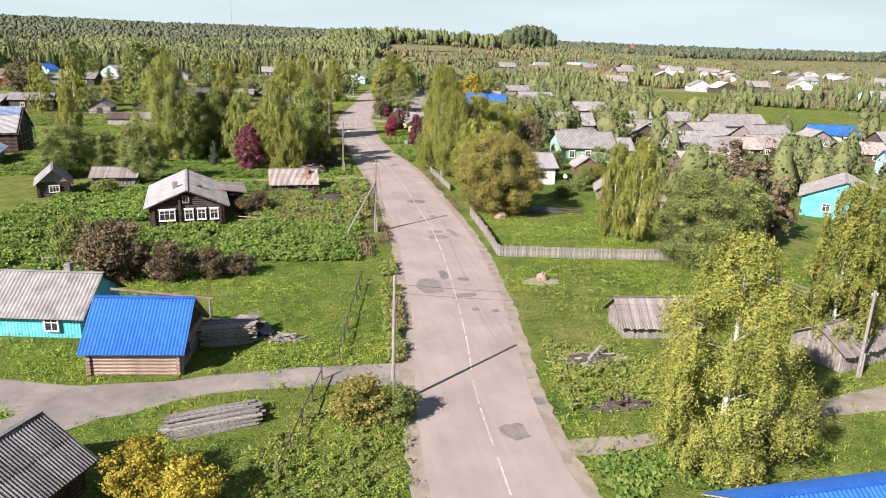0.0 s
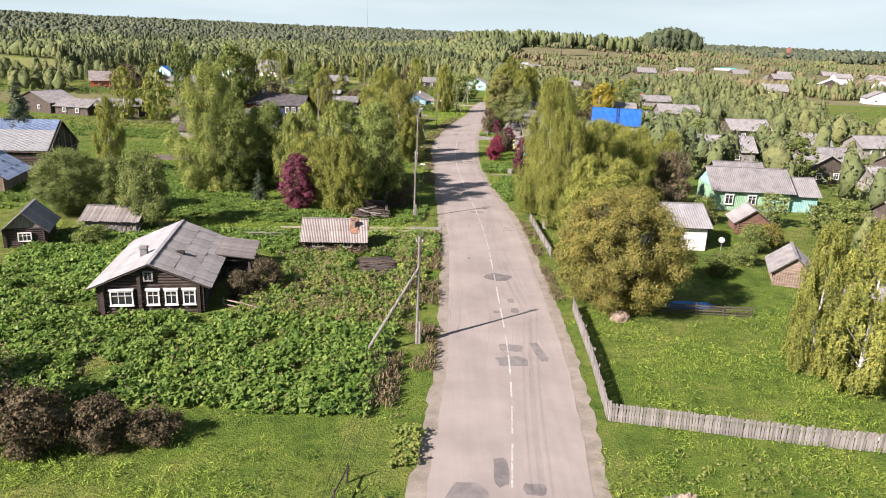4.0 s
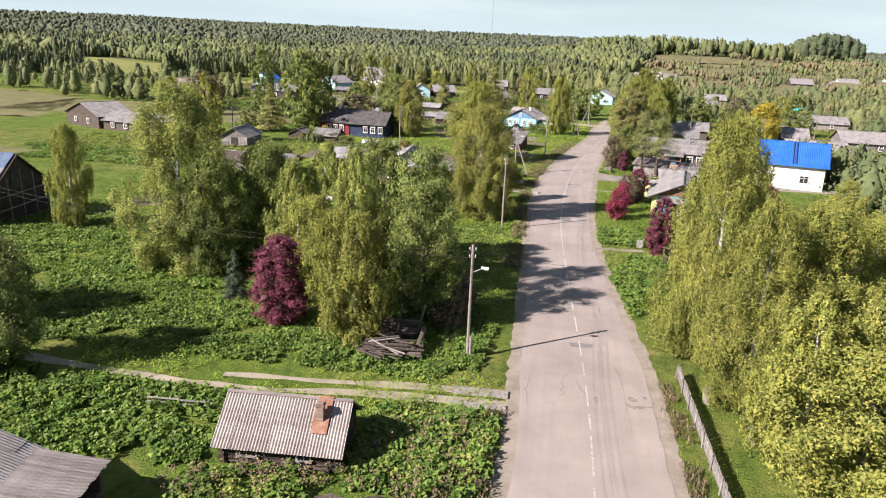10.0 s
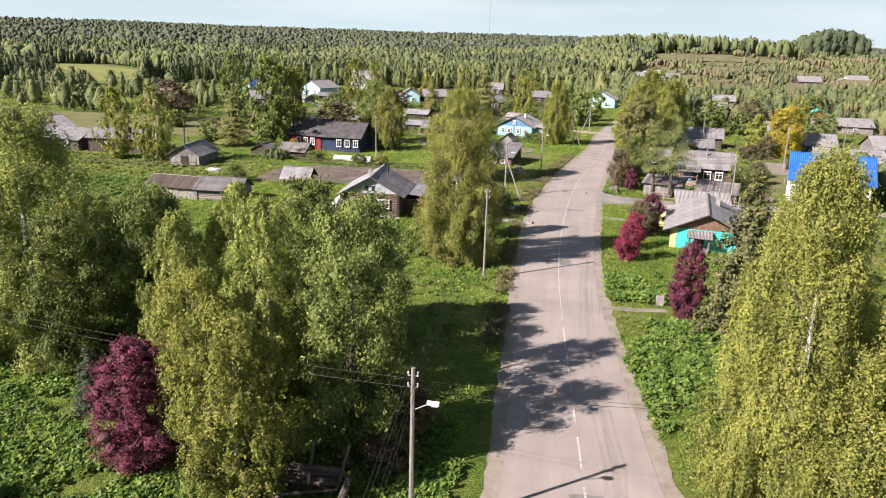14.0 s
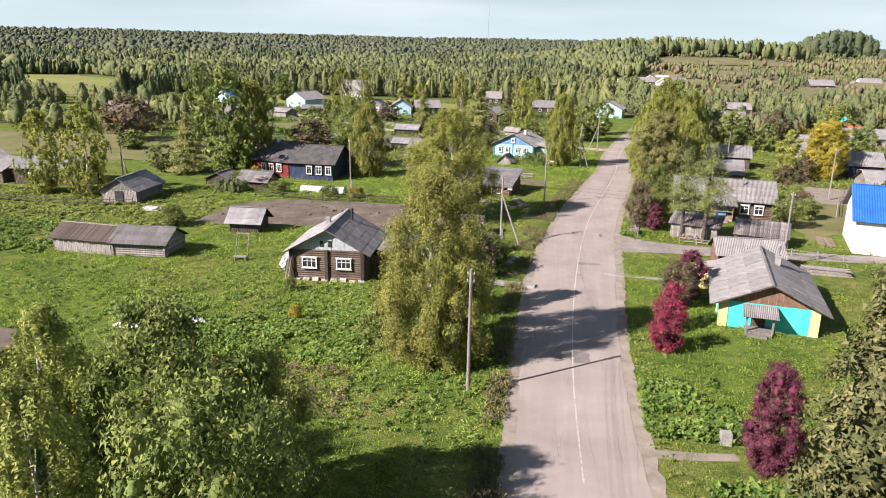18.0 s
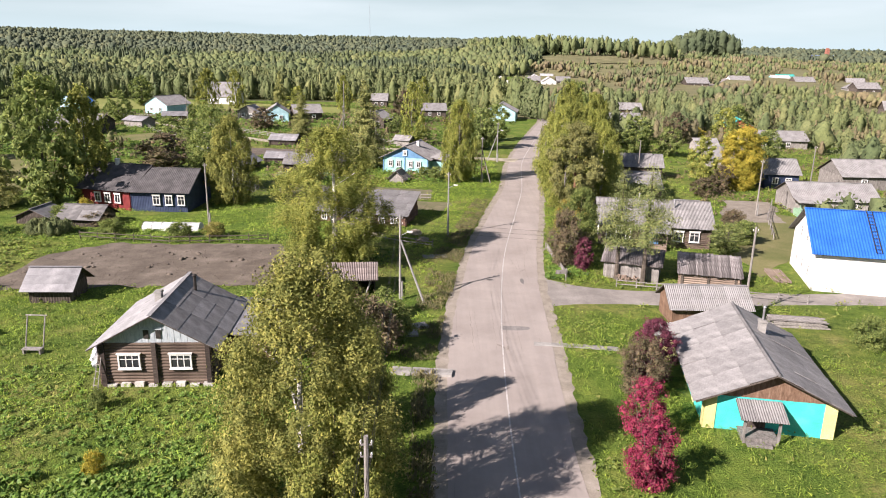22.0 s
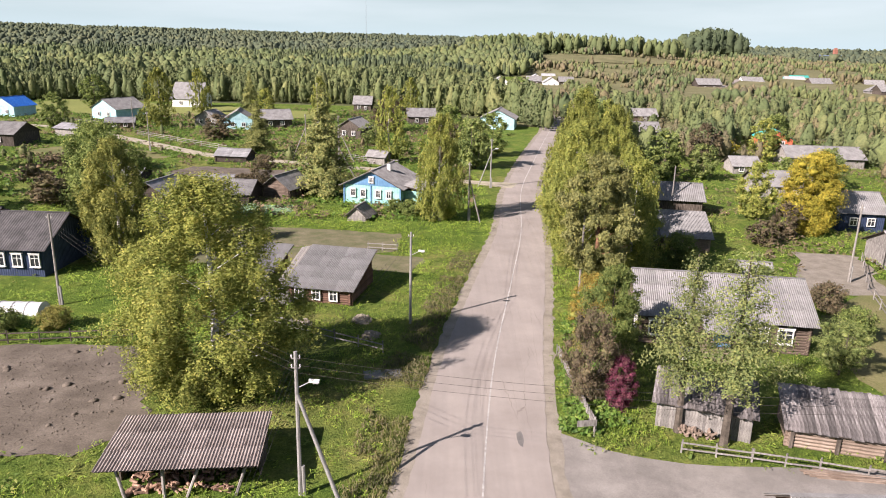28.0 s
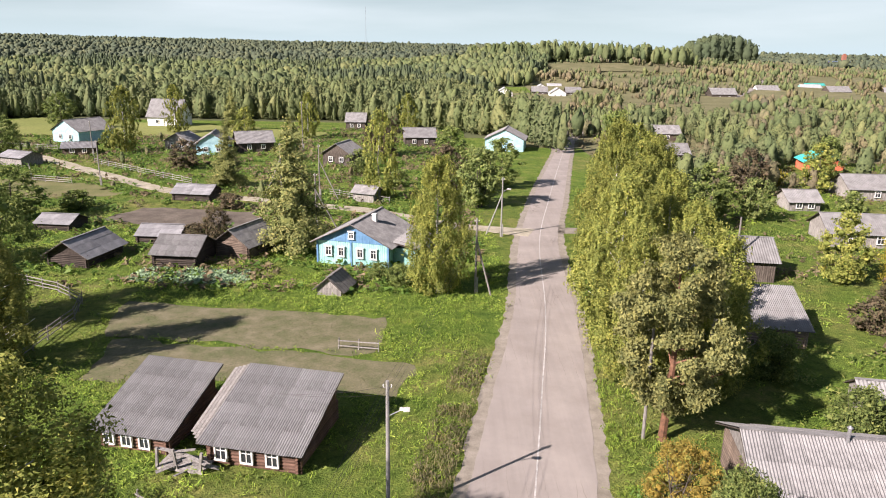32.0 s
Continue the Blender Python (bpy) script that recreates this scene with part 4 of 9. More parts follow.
def leaf_object(name, centres, sizes, material, parent=None, seed=0, aspect=0.6, flat=0.0, hang=0.0, outward=None, cores=None):
    v, f = leaf_arrays(centres, sizes, seed, aspect, flat, hang, outward)
    if cores is not None:
        v2, f2 = cores
        f = np.concatenate([f, f2 + len(v)])
        v = np.concatenate([v, v2])
    return mesh_from_arrays(name, v, f, material, parent)


def clump_arrays(centres, radii, heights, seed=0, segs=7, rings=4, rough=0.22, profile=None):
    """Uneven rounded leaf masses: centres (n,3), radii and half-heights (n)."""
    rs = np.random.RandomState(seed)
    c = np.asarray(centres, float)
    n = len(c)
    u = (np.arange(rings) + 0.5) / rings
    pr = np.sin(np.pi * u) ** 0.75 if profile is None else profile(u)
    ang = 2 * np.pi * (np.arange(segs)[None, :] + 0.5 * (np.arange(rings)[:, None] % 2)) / segs
    rad = np.asarray(radii)[:, None, None] * pr[None, :, None] * (1 + rough * rs.normal(size=(n, rings, segs)))
    turn = rs.rand(n)[:, None, None] * 6.283
    x = c[:, 0, None, None] + rad * np.cos(ang[None] + turn)
    y = c[:, 1, None, None] + rad * np.sin(ang[None] + turn)
    hz = np.asarray(heights)[:, None, None]
    z = c[:, 2, None, None] + hz * (2 * u[None, :, None] - 1) + hz * 0.5 / rings * rs.normal(size=(n, rings, segs))
    body = np.stack([x, y, z], -1).reshape(n, rings * segs, 3)
    lo, hi = c.copy(), c.copy()
    lo[:, 2] -= np.asarray(heights)
    hi[:, 2] += np.asarray(heights)
    v = np.concatenate([body, lo[:, None], hi[:, None]], 1)
    f = []
    for j in range(rings - 1):
        for i in range(segs):
            a, b, p, q = j * segs + i, j * segs + (i + 1) % segs, (j + 1) * segs + i, (j + 1) * segs + (i + 1) % segs
            f += [(a, b, q), (a, q, p)]
    top0, bot, tip = (rings - 1) * segs, rings * segs, rings * segs + 1
    for i in range(segs):
        f += [(bot, (i + 1) % segs, i), (top0 + i, top0 + (i + 1) % segs, tip)]
    f = np.array(f)
    k = rings * segs + 2
    return v.reshape(-1, 3), (f[None] + (np.arange(n) * k)[:, None, None]).reshape(-1, 3)


def crown_profile(t, shape):
    if shape == "birch":
        return np.sin(np.pi * np.clip(0.06 + 0.9 * t, 0.0, 1) ** 0.8) ** 0.6 * (1 - 0.2 * t)
    if shape == "round":
        return np.sqrt(np.clip(1 - (2 * t - 1) ** 2, 0, 1))
    if shape == "column":
        return np.sin(np.pi * np.clip(t * 0.93 + 0.05, 0, 1)) ** 0.55
    return 1 - t


def tube(bm, pts, radii, n=7):
    """One bent, tapered stem."""
    rings = []
    for p, r in zip(pts, radii):
        rings.append([bm.verts.new(Vector(p) + Vector((r * math.cos(2 * math.pi * i / n), r * math.sin(2 * math.pi * i / n), 0))) for i in range(n)])
    for p, q in zip(rings, rings[1:]):
        for i in range(n):
            bm.faces.new((p[i], p[(i + 1) % n], q[(i + 1) % n], q[i]))
    bm.faces.new(rings[-1])


def limbs(bm, tw, h, w, z0, rnd, n=12, r=0.16, stems=1, rise=0.55):
    """Stems go into bm, the boughs into tw."""
    for s in range(stems):
        a = 2 * math.pi * s / max(1, stems) + rnd.uniform(0, 1)
        off = 0.0 if stems == 1 else w * 0.16
        tip = Vector((math.cos(a) * off * 1.6, math.sin(a) * off * 1.6, h * rnd.uniform(0.88, 0.97)))
        root = Vector((math.cos(a) * off * 0.35, math.sin(a) * off * 0.35, -0.1))
        knee = root.lerp(tip, 0.45) + Vector((rnd.uniform(-0.25, 0.25), rnd.uniform(-0.25, 0.25), 0))
        tube(bm if s == 0 else tw, (root, root.lerp(knee, 0.08), knee, tip), (r * 1.35, r, r * 0.62, r * 0.1))
        for i in range(n):
            t = z0 + (0.92 - z0) * (i + rnd.random()) / n
            p = root.lerp(knee, t / 0.45) if t < 0.45 else knee.lerp(tip, (t - 0.45) / 0.55)
            b = rnd.uniform(0, 2 * math.pi)
            ln = w * 0.5 * rnd.uniform(0.5, 0.9) * (1.1 - t)
            q = p + Vector((math.cos(b) * ln, math.sin(b) * ln, ln * rise * rnd.uniform(0.6, 1.4)))
            rod(tw, p, q, r * 0.34 * (1.15 - t), 0.015, 5)


PROTO = {}


def prototype(kind, variant):
    """One tree of a kind, 6 m wide and of its usual height, that the trees of that kind are copied from."""
    key = (kind, variant)
    if key in PROTO:
        return PROTO[key]
    rnd = random.Random(hash_of(kind) + variant * 17)
    rs = np.random.RandomState(hash_of(kind) % 1000 + variant * 31)
    w = 6.0
    root = new(kind.removeprefix("far_").removeprefix("big_"))
    coarse, big = kind.startswith("far_"), kind.startswith("big_")
    bm, tw = bmesh.new(), bmesh.new()
    spec = SPECIES[kind.removeprefix("far_").removeprefix("big_")]
    h = spec.get("h0", 10.0)
    style, leaf, bark, low = spec["style"], spec["leaf"], spec["bark"], spec["low"]
    if style in ("birch", "round", "column", "bush"):
        limbs(bm, tw, h, w, low + 0.05, rnd, 0 if coarse or style == "bush" else 16, spec.get("r", 0.15), spec.get("stems", 1), 0.75)
        N = int(spec["n"] * (0.5 if coarse else 6.5 if big else 2.6))
        grow = 1.25 if coarse else 0.41 if big else 0.66
        shape = {"birch": "birch", "bush": "round"}.get(style, style)
        # limb heads of uneven size, each with its own share of clumps
        heads = []
        M_heads = spec.get("heads", 75)
        for i in range(M_heads):
            t = (i + rnd.random()) / M_heads
            a = i * 2.4 + rnd.uniform(-0.5, 0.5)
            rad = float(crown_profile(np.array(t), shape)) * w / 2
            size = w * rnd.uniform(*spec.get("lump", (0.07, 0.14))) * (1.15 - 0.45 * t)
            f = rnd.uniform(0.2, 1.0) ** 0.6
            heads.append((math.cos(a) * max(0.0, rad * f - size * 0.5), math.sin(a) * max(0.0, rad * f - size * 0.5), min((low + (1 - low) * t) * h, h - size * 0.8), size, size * (1.25 if style == "birch" else spec.get("tall", 0.85))))
        weight = np.array([q[3] ** 2 for q in heads])
        weight /= weight.sum()
        pick = rs.choice(len(heads), N, p=weight)
        d = rs.normal(size=(N, 3))
        d /= np.linalg.norm(d, axis=1, keepdims=True)
        d *= rs.rand(N, 1) ** 0.45
        hd = np.array(heads)[pick]
        cl = hd[:, :3] + d * np.stack([hd[:, 3], hd[:, 3], hd[:, 4]], 1)
        per = spec["per"]
        hh = np.array(heads)
        core_k = 0.0 if spec.get("open") else spec.get("core", 0.5)
        cores = None if not core_k else clump_arrays(hh[:, :3] - [0, 0, 0.1], hh[:, 3] * core_k, hh[:, 4] * core_k, variant + 5, 7, 4)
        if style == "birch":
            k = np.arange(per) / per
            ln = rs.uniform(0.3, 1.0, (N, 1))
            drift = rs.normal(0, 0.12, (N, 1, 2))
            pts = np.repeat(cl[:, None, :], per, 1)
            pts[:, :, 2] -= k[None, :] * ln
            pts[:, :, :2] += drift * k[None, :, None] + rs.normal(0, 0.045, (N, per, 2))
            pts[:, :, 2] += rs.normal(0, 0.06, (N, per))
            pts[:, :, 2] = np.maximum(pts[:, :, 2], 0.25)
            pts = pts.reshape(-1, 3)
            sizes = rs.uniform(0.075, 0.135, len(pts)) * grow
            crown = leaf_object("crown", pts, sizes, M[leaf], root, variant, 0.6, 0.0, 0.5, np.repeat(d * [1, 1, 0.8] + hd[:, :3] * [0.25, 0.25, 0.0] + [0, 0, 0.15], per, 0), cores)
        else:
            sg = spec.get("sigma", 0.34) * 0.6
            pts = (cl[:, None, :] + rs.normal(0, sg, (N, per, 3)) * np.array([1, 1, 0.75])).reshape(-1, 3)
            pts[:, 2] = np.maximum(pts[:, 2], 0.1)
            sizes = rs.uniform(0.08, 0.15, len(pts)) * spec.get("leafsize", 1.0) * grow
            crown = leaf_object("crown", pts, sizes, M[leaf], root, variant, 0.6, 0.0, 0.45, np.repeat(d + hd[:, :3] * [0.2, 0.2, 0.0] + [0, 0, 0.2], per, 0), cores)
    else:
        tube(bm, ((0, 0, -0.1), (0, 0, 0.3), (0, 0, h * 0.98)), (0.22, 0.17, 0.015))
        pts, sizes = [], []
        z = low * h
        while z < h * 0.985:
            t = z / h
            reach = w / 2 * (1 - t) ** (0.8 if style == "spruce" else 0.7) + 0.1
            nb = max(4, int(8 * (1 - t) + 4)) if not spec.get("sparse") else max(4, int(10 * (1 - t) + 2))
            for i in range(nb):
                a = rnd.uniform(0, 2 * math.pi)
                rr = reach * rnd.uniform(0.55, 1.12)
                lift_up = rnd.uniform(-0.1, 0.25) if spec.get("sparse") else 0.06
                steps = max(3, int(rr / (0.09 if spec.get("sparse") else 0.13)))
                for s in range(steps):
                    f = (s + 0.6) / steps
                    spread_w = 0.13 + 0.2 * f * (1 - f) * rr
                    for _ in range(7 if style == "spruce" else 9):
                        pts.append((math.cos(a) * rr * f + rnd.gauss(0, spread_w), math.sin(a) * rr * f + rnd.gauss(0, spread_w), z - rr * (0.32 if style == "spruce" else 0.12) * f * f + rr * lift_up + rnd.gauss(0, 0.13)))
                        sizes.append(rnd.uniform(0.09, 0.16) * (0.95 if style == "spruce" else 0.42 if spec.get("sparse") else 0.8))
            z += 0.34 if style == "spruce" else 0.42 if not spec.get("sparse") else 0.34
        pts = np.array(pts)
        spread_out = pts * [1, 1, 0] + [0, 0, 0.9]
        core = clump_arrays([(0, 0, h * (0.5 + low / 2))], [w / 2 * (0.34 if style == "spruce" else 0.3)], [h * (0.5 - low / 2) * 0.86], variant, 11, 9, 0.2, lambda u: (1 - u) ** 0.85 + 0.02)
        crown = leaf_object("crown", pts, np.array(sizes) * 1.15, M[leaf], root, variant, 0.5, 0.3, 0.0, spread_out, None if spec.get("sparse") else core)
    trunk = part("trunk", bm, M[bark], root)
    if len(tw.verts):
        tagged(part("bough", tw, M[bark], root), kind="stuff")
    root["made"] = 1
    PROTO[key] = root
    return root


def hash_of(s):
    return sum((i + 3) * ord(c) for i, c in enumerate(s))


SPECIES = {
    "birch": dict(style="birch", open=True, leaf="leaf_birch", bark="birch_bark", low=0.08, n=1000, per=17, heads=120, lump=(0.055, 0.115), r=0.14),
    "green_birch": dict(style="birch", open=True, leaf="leaf_green_birch", bark="birch_bark", low=0.05, n=1050, per=17, heads=120, lump=(0.055, 0.115), r=0.14),
    "olive_birch": dict(style="birch", open=True, leaf="leaf_olive_birch", bark="birch_bark", low=0.05, n=1200, per=17, heads=120, lump=(0.06, 0.12), r=0.14),
    "golden_birch": dict(style="birch", open=True, leaf="leaf_gold", bark="birch_bark", low=0.05, n=1050, per=17, heads=120, lump=(0.055, 0.115), r=0.14),
    "alder": dict(h0=8.0, style="column", leaf="leaf_green", bark="bark", low=0.06, n=420, per=26, r=0.13, sigma=0.36),
    "willow": dict(h0=6.5, style="round", leaf="leaf_willow", bark="bark", low=0.08, n=420, per=26, r=0.1, stems=4, sigma=0.36),
    "aspen": dict(h0=8.0, style="column", leaf="leaf_birch", bark="bark", low=0.05, n=420, per=26, r=0.13, sigma=0.35),
    "bird_cherry": dict(h0=5.0, style="round", leaf="leaf_orange", bark="bark", low=0.04, n=900, per=26, r=0.1, stems=4, sigma=0.2, leafsize=0.8, heads=130, lump=(0.055, 0.105), core=0.4, tall=1.1),
    "yellow_tree": dict(h0=8.0, style="column", leaf="leaf_yellow", bark="bark", low=0.0, n=620, per=28, r=0.12, sigma=0.3, heads=70, lump=(0.12, 0.19)),
    "brown_tree": dict(h0=6.0, style="round", leaf="leaf_brown", bark="bark", low=0.05, n=280, per=24, r=0.1, stems=3, sigma=0.36),
    "purple_tree": dict(h0=10.5, style="column", leaf="leaf_purple", bark="bark", low=0.02, n=560, per=24, r=0.1, stems=2, sigma=0.3, heads=95, lump=(0.1, 0.17), tall=1.25),
    "crimson_bush": dict(h0=7.5, style="round", leaf="leaf_crimson", bark="bark", low=0.02, n=220, per=18, r=0.1, stems=4, sigma=0.4, leafsize=1.3),
    "feathery_larch": dict(h0=8.0, style="larch", sparse=True, leaf="leaf_feather", bark="bark", low=0.36),
    "apple_tree": dict(h0=6.0, style="round", leaf="leaf_willow", bark="bark", low=0.15, n=240, per=22, r=0.14, stems=2, sigma=0.4),
    "bush": dict(h0=5.0, style="bush", leaf="leaf_green", bark="bark", low=0.0, n=170, per=18, r=0.07, stems=5, sigma=0.5, leafsize=1.7),
    "yellow_bush": dict(h0=5.0, style="bush", leaf="leaf_yellow", bark="bark", low=0.0, n=150, per=18, r=0.07, stems=5, sigma=0.5, leafsize=1.7),
    "ochre_bush": dict(h0=5.0, style="bush", leaf="leaf_orange", bark="bark", low=0.0, n=150, per=18, r=0.07, stems=5, sigma=0.5, leafsize=1.7),
    "brown_bush": dict(h0=5.0, style="bush", leaf="leaf_brown", bark="bark", low=0.0, n=170, per=18, r=0.07, stems=5, sigma=0.5, leafsize=1.7),
    "rusty_bush": dict(h0=6.5, style="round", leaf="leaf_rust", bark="bark", low=0.02, n=240, per=24, r=0.08, stems=4, sigma=0.34),
    "spruce": dict(style="spruce", leaf="leaf_spruce", bark="bark", low=0.05),
    "green_spruce": dict(style="spruce", leaf="leaf_olive", bark="bark", low=0.05),
    "larch": dict(style="larch", leaf="leaf_larch", bark="bark", low=0.06),
    "pine": dict(h0=9.0, style="column", leaf="leaf_pine", bark="pine_bark", low=0.2, n=640, per=34, sigma=0.22, heads=80, lump=(0.055, 0.12), core=0.35, tall=0.8, r=0.2),
}
TREES = {
    "rusty_bush": ("bushy young tree with rusty orange leaves", "tree"),
    "olive_birch": ("weeping birch with dull olive-green leaves", "tree"),
    "green_birch": ("tall weeping birch with dark green leaves", "tree"),
    "birch": ("tall weeping birch with green and yellowing leaves", "tree"), "golden_birch": ("dense weeping birch turning golden yellow", "tree"),
    "alder": ("dark green leafy tree beside the street", "tree"), "willow": ("bushy many-stemmed grey-green willow tree", "tree"), "aspen": ("slim light green leafy tree", "tree"),
    "bird_cherry": ("broad bushy tree with ochre autumn leaves", "tree"), "yellow_tree": ("bright yellow autumn tree in a garden", "tree"), "brown_tree": ("round tree with red-brown leaves", "tree"),
    "purple_tree": ("small purple-leaved ornamental garden tree", "tree"), "crimson_bush": ("bright crimson autumn bush on the grass", "bush"), "feathery_larch": ("tall feathery yellow-green larch before the house", "tree"), "apple_tree": ("sparse spreading apple tree by a house", "tree"),
    "bush": ("dense leafy green garden bush", "bush"), "yellow_bush": ("bright yellow autumn bush in grass", "bush"), "ochre_bush": ("ochre autumn bush at the roadside", "bush"), "brown_bush": ("brown autumn bush in the grass", "bush"),
    "spruce": ("dark green conical spruce tree", "tree"), "green_spruce": ("broad olive-green spruce tree", "tree"), "larch": ("soft green conical larch tree", "tree"), "pine": ("big bushy pine with an orange trunk", "tree"),
}
COUNT = {}


def tree(kind, x, y, h, w, label=""):
    """A tree of that kind, of a height and crown width in metres."""
    k = COUNT.get(kind, 0)
    COUNT[kind] = k + 1
    variants = 3 if kind in ("birch", "alder", "golden_birch", "aspen", "bush") else 2 if kind in ("willow", "spruce", "brown_bush") else 1
    far = y > 262 or x < -56 or (x > 30 and kind != "yellow_tree")
    big = w >= 7.4 and not far and kind in ("birch", "green_birch", "golden_birch", "olive_birch", "bird_cherry", "alder", "willow") and y < 198
    if big:
        variants = 2 if "birch" in kind else 1
    p = prototype(("big_" if big else "far_" if far and SPECIES[kind]["style"] in ("birch", "round", "column", "bush") else "") + kind, k % variants)
    m = pose(x, y, rise_at(x, y), 0, 0, (k * 137.5) % 360) @ Matrix.Diagonal((w / 6.0, w / 6.0, h / SPECIES[kind].get("h0", 10.0), 1))
    if p.get("made") == 1:
        p["made"] = 2
        p.matrix_world = m
        ob = p
    else:
        ob = copy_thing(p, m)
        ob.matrix_basis = m
    tagged(ob, label or TREES[kind][0], TREES[kind][1], "trees and bushes")
    return ob

# ---- side roads, yards and fields ----
ribbon("side_road", [(-7.5, 36.0, 3.2), (-16, 36.3, 2.6), (-23, 35.6, 2.6), (-27.5, 34.6, 4.2), (-36, 37.5, 3.0), (-60, 44, 3.0)], 0.008, 0.03, "track", "grey earth side road between gardens", "road", ragged=0.2, seed=11)
ribbon("side_road", [(-27, 35.0, 4.5), (-29.5, 32.5, 3.6), (-34, 28, 3.2), (-40, 16, 3)], 0.01, 0.03, "track", "grey earth lane past the grey-roofed house", "road", ragged=0.2, seed=12)
ribbon("yard_track", [(-2.0, 26.5, 1.6), (2, 26.6, 1.3), (6, 27.5, 1.2), (14, 28.5, 1.6), (24, 30, 2.6), (45, 36, 3)], 0.008, 0.03, "gravel", "worn earth track into a yard", "path", ragged=0.2, seed=13)
ribbon("yard_track", [(-5.6, 100.8, 1.2), (-10, 100.9, 1.0), (-15, 100.4, 0.8), (-22, 99.4, 0.6), (-32, 99.6, 0.8), (-44, 101, 1.2)], 0.01, 0.03, "sand", "pale rutted garden track", "path", ragged=0.15, seed=14)
ribbon("yard_track", [(-5.6, 102.6, 0.9), (-10, 102.4, 0.8), (-16, 101.6, 0.6), (-24, 100.9, 0.5)], 0.01, 0.03, "sand", "second rut of the garden track", "path", ragged=0.15, seed=15)
ribbon("side_road", [(-1.2, 184.0, 11.0), (1.8, 184.0, 8.4), (5, 183.4, 5.2), (9, 183.0, 4.2), (14, 182.6, 4.0), (27, 183.2, 3.2), (50, 184.6, 3)], 0.014, 0.03, "track", "grey side street leaving the village road", "road", ragged=0.25, seed=16)
ribbon("side_road", [(7, 266.5, 4.5), (1.5, 268.3, 3.0), (-6, 271.5, 3.0), (-16, 278.6, 2.9), (-24, 281.6, 2.8), (-37, 286.2, 2.9), (-52, 291.8, 3.0), (-67, 304.0, 3.2), (-80, 315, 3.2), (-90, 324, 3.0), (-105, 333, 3.2), (-170, 352, 4)], 0.06, 0.06, "sand", "pale sandy lane curving to far houses", "road", ragged=0.2, seed=17)
ribbon("side_road", [(8, 268, 4.0), (16, 268, 3), (30, 265, 2.5)], 0.02, 0.03, "gravel", "short gravel crossing beyond the birches", "road", ragged=0.2, seed=18)
ribbon("footpath", [(-0.4, 171.5, 0.7), (2.5, 171.3, 0.7), (6.0, 170.8, 0.7)], 0.05, 0.06, "concrete", "narrow concrete footpath to the turquoise house", "path", ragged=0.03, seed=19)
ribbon("footpath", [(0.2, 138.0, 0.8), (3.0, 138.2, 0.7), (5.6, 138.6, 0.7)], 0.03, 0.03, "gravel", "worn footpath over the verge", "path", ragged=0.1, seed=20)
area("ploughed_field", [(-50, 181.5), (-41, 182.8), (-24.5, 184.5), (-22.5, 187.5), (-23.5, 192), (-26.5, 199), (-46, 198), (-51, 192)], 0.03, "soil", "brown ploughed potato field", "field", 1)
area("garden_plot", [(-34, 228.5), (-10.2, 225.0), (-9.8, 233.2), (-35, 236.6)], 0.02, "stubble", "harvested weedy garden plot", "field", 2)
area("garden_plot", [(-31, 219.5), (-17.5, 220.5), (-8, 217.5), (-6.4, 223.6), (-18, 225.4), (-32, 227.6)], 0.02, "stubble", "bare garden plot behind the log house", "field", 3)
area("garden_plot", [(-53.5, 270), (-51, 278.5), (-34, 276.5), (-30, 267), (-40, 265.5)], 0.02, "soil", "brown dug garden plot", "field", 4)
area("garden_plot", [(30, 214), (38.5, 214.5), (43, 228), (36, 229)], 0.02, "gravel", "dug garden bed among grass", "field", 5)
area("garden_plot", [(-56, 140), (-44, 142), (-44, 147), (-58, 146)], 0.02, "soil", "small dug potato patch", "field", 6)
area("garden_plot", [(25, 190), (35, 200), (45, 215), (40, 220), (26, 205)], 0.015, "dry_grass", "dry grass behind the white house", "field", 7)
area("dry_meadow", [(-290, 250), (-150, 205), (-128, 215), (-150, 262), (-290, 318)], 0.012, "dry_grass", "broad dry field by the wood", "field", 24, 2)
area("dry_meadow", [(-170, 150), (-96, 152), (-92, 172), (-170, 186)], 0.012, "dry_grass", "dry yellowish pasture", "field", 25, 1.5)
area("dry_meadow", [(-150, 225), (-72, 226), (-70, 236), (-95, 262), (-150, 260)], 0.012, "dry_grass", "dry yellowish meadow behind the houses", "field", 22, 1.5)
area("dry_meadow", [(-92, 290), (-72, 284), (-58, 288), (-66, 295), (-84, 303)], 0.012, "dry_grass", "dry yellowish meadow beside the lane", "field", 23, 1.5)
area("far_field", [(-205, 365), (-185, 445), (-330, 540), (-420, 500)], 0.4, "meadow", "bright green far meadow below the woods", "field", 8, 3)
area("far_field", [(-150, 362), (-150, 420), (-70, 400), (-40, 385), (-42, 366), (-100, 372)], 0.15, "meadow", "far green paddock behind the houses", "field", 9, 2)
area("far_field", [(78, 735), (172, 740), (190, 782), (78, 786)], 0.6, "scrubland", "yellow-green hill meadow", "field", 10, 4)
area("scrub_field", [(60, 440), (120, 425), (230, 500), (330, 640), (420, 830), (300, 900), (200, 770), (130, 660), (85, 560)], 0.05, "scrubland", "brownish scrub slope beyond the village", "field", 26, 4)
patch(-4.3, 28.4, 0.75, 0.85, 10, 1)
patch(-1.9, 31.5, 0.3, 0.45, 0, 2)
patch(-4.9, 52.4, 1.15, 1.9, 0, 3)
patch(-2.2, 49.8, 1.0, 0.5, 5, 4)
patch(-3.1, 55.2, 0.4, 1.2, 0, 5)
patch(-1.6, 53.9, 0.55, 0.5, 0, 6)
patch(-2.2, 46.5, 0.35, 0.4, 0, 7)
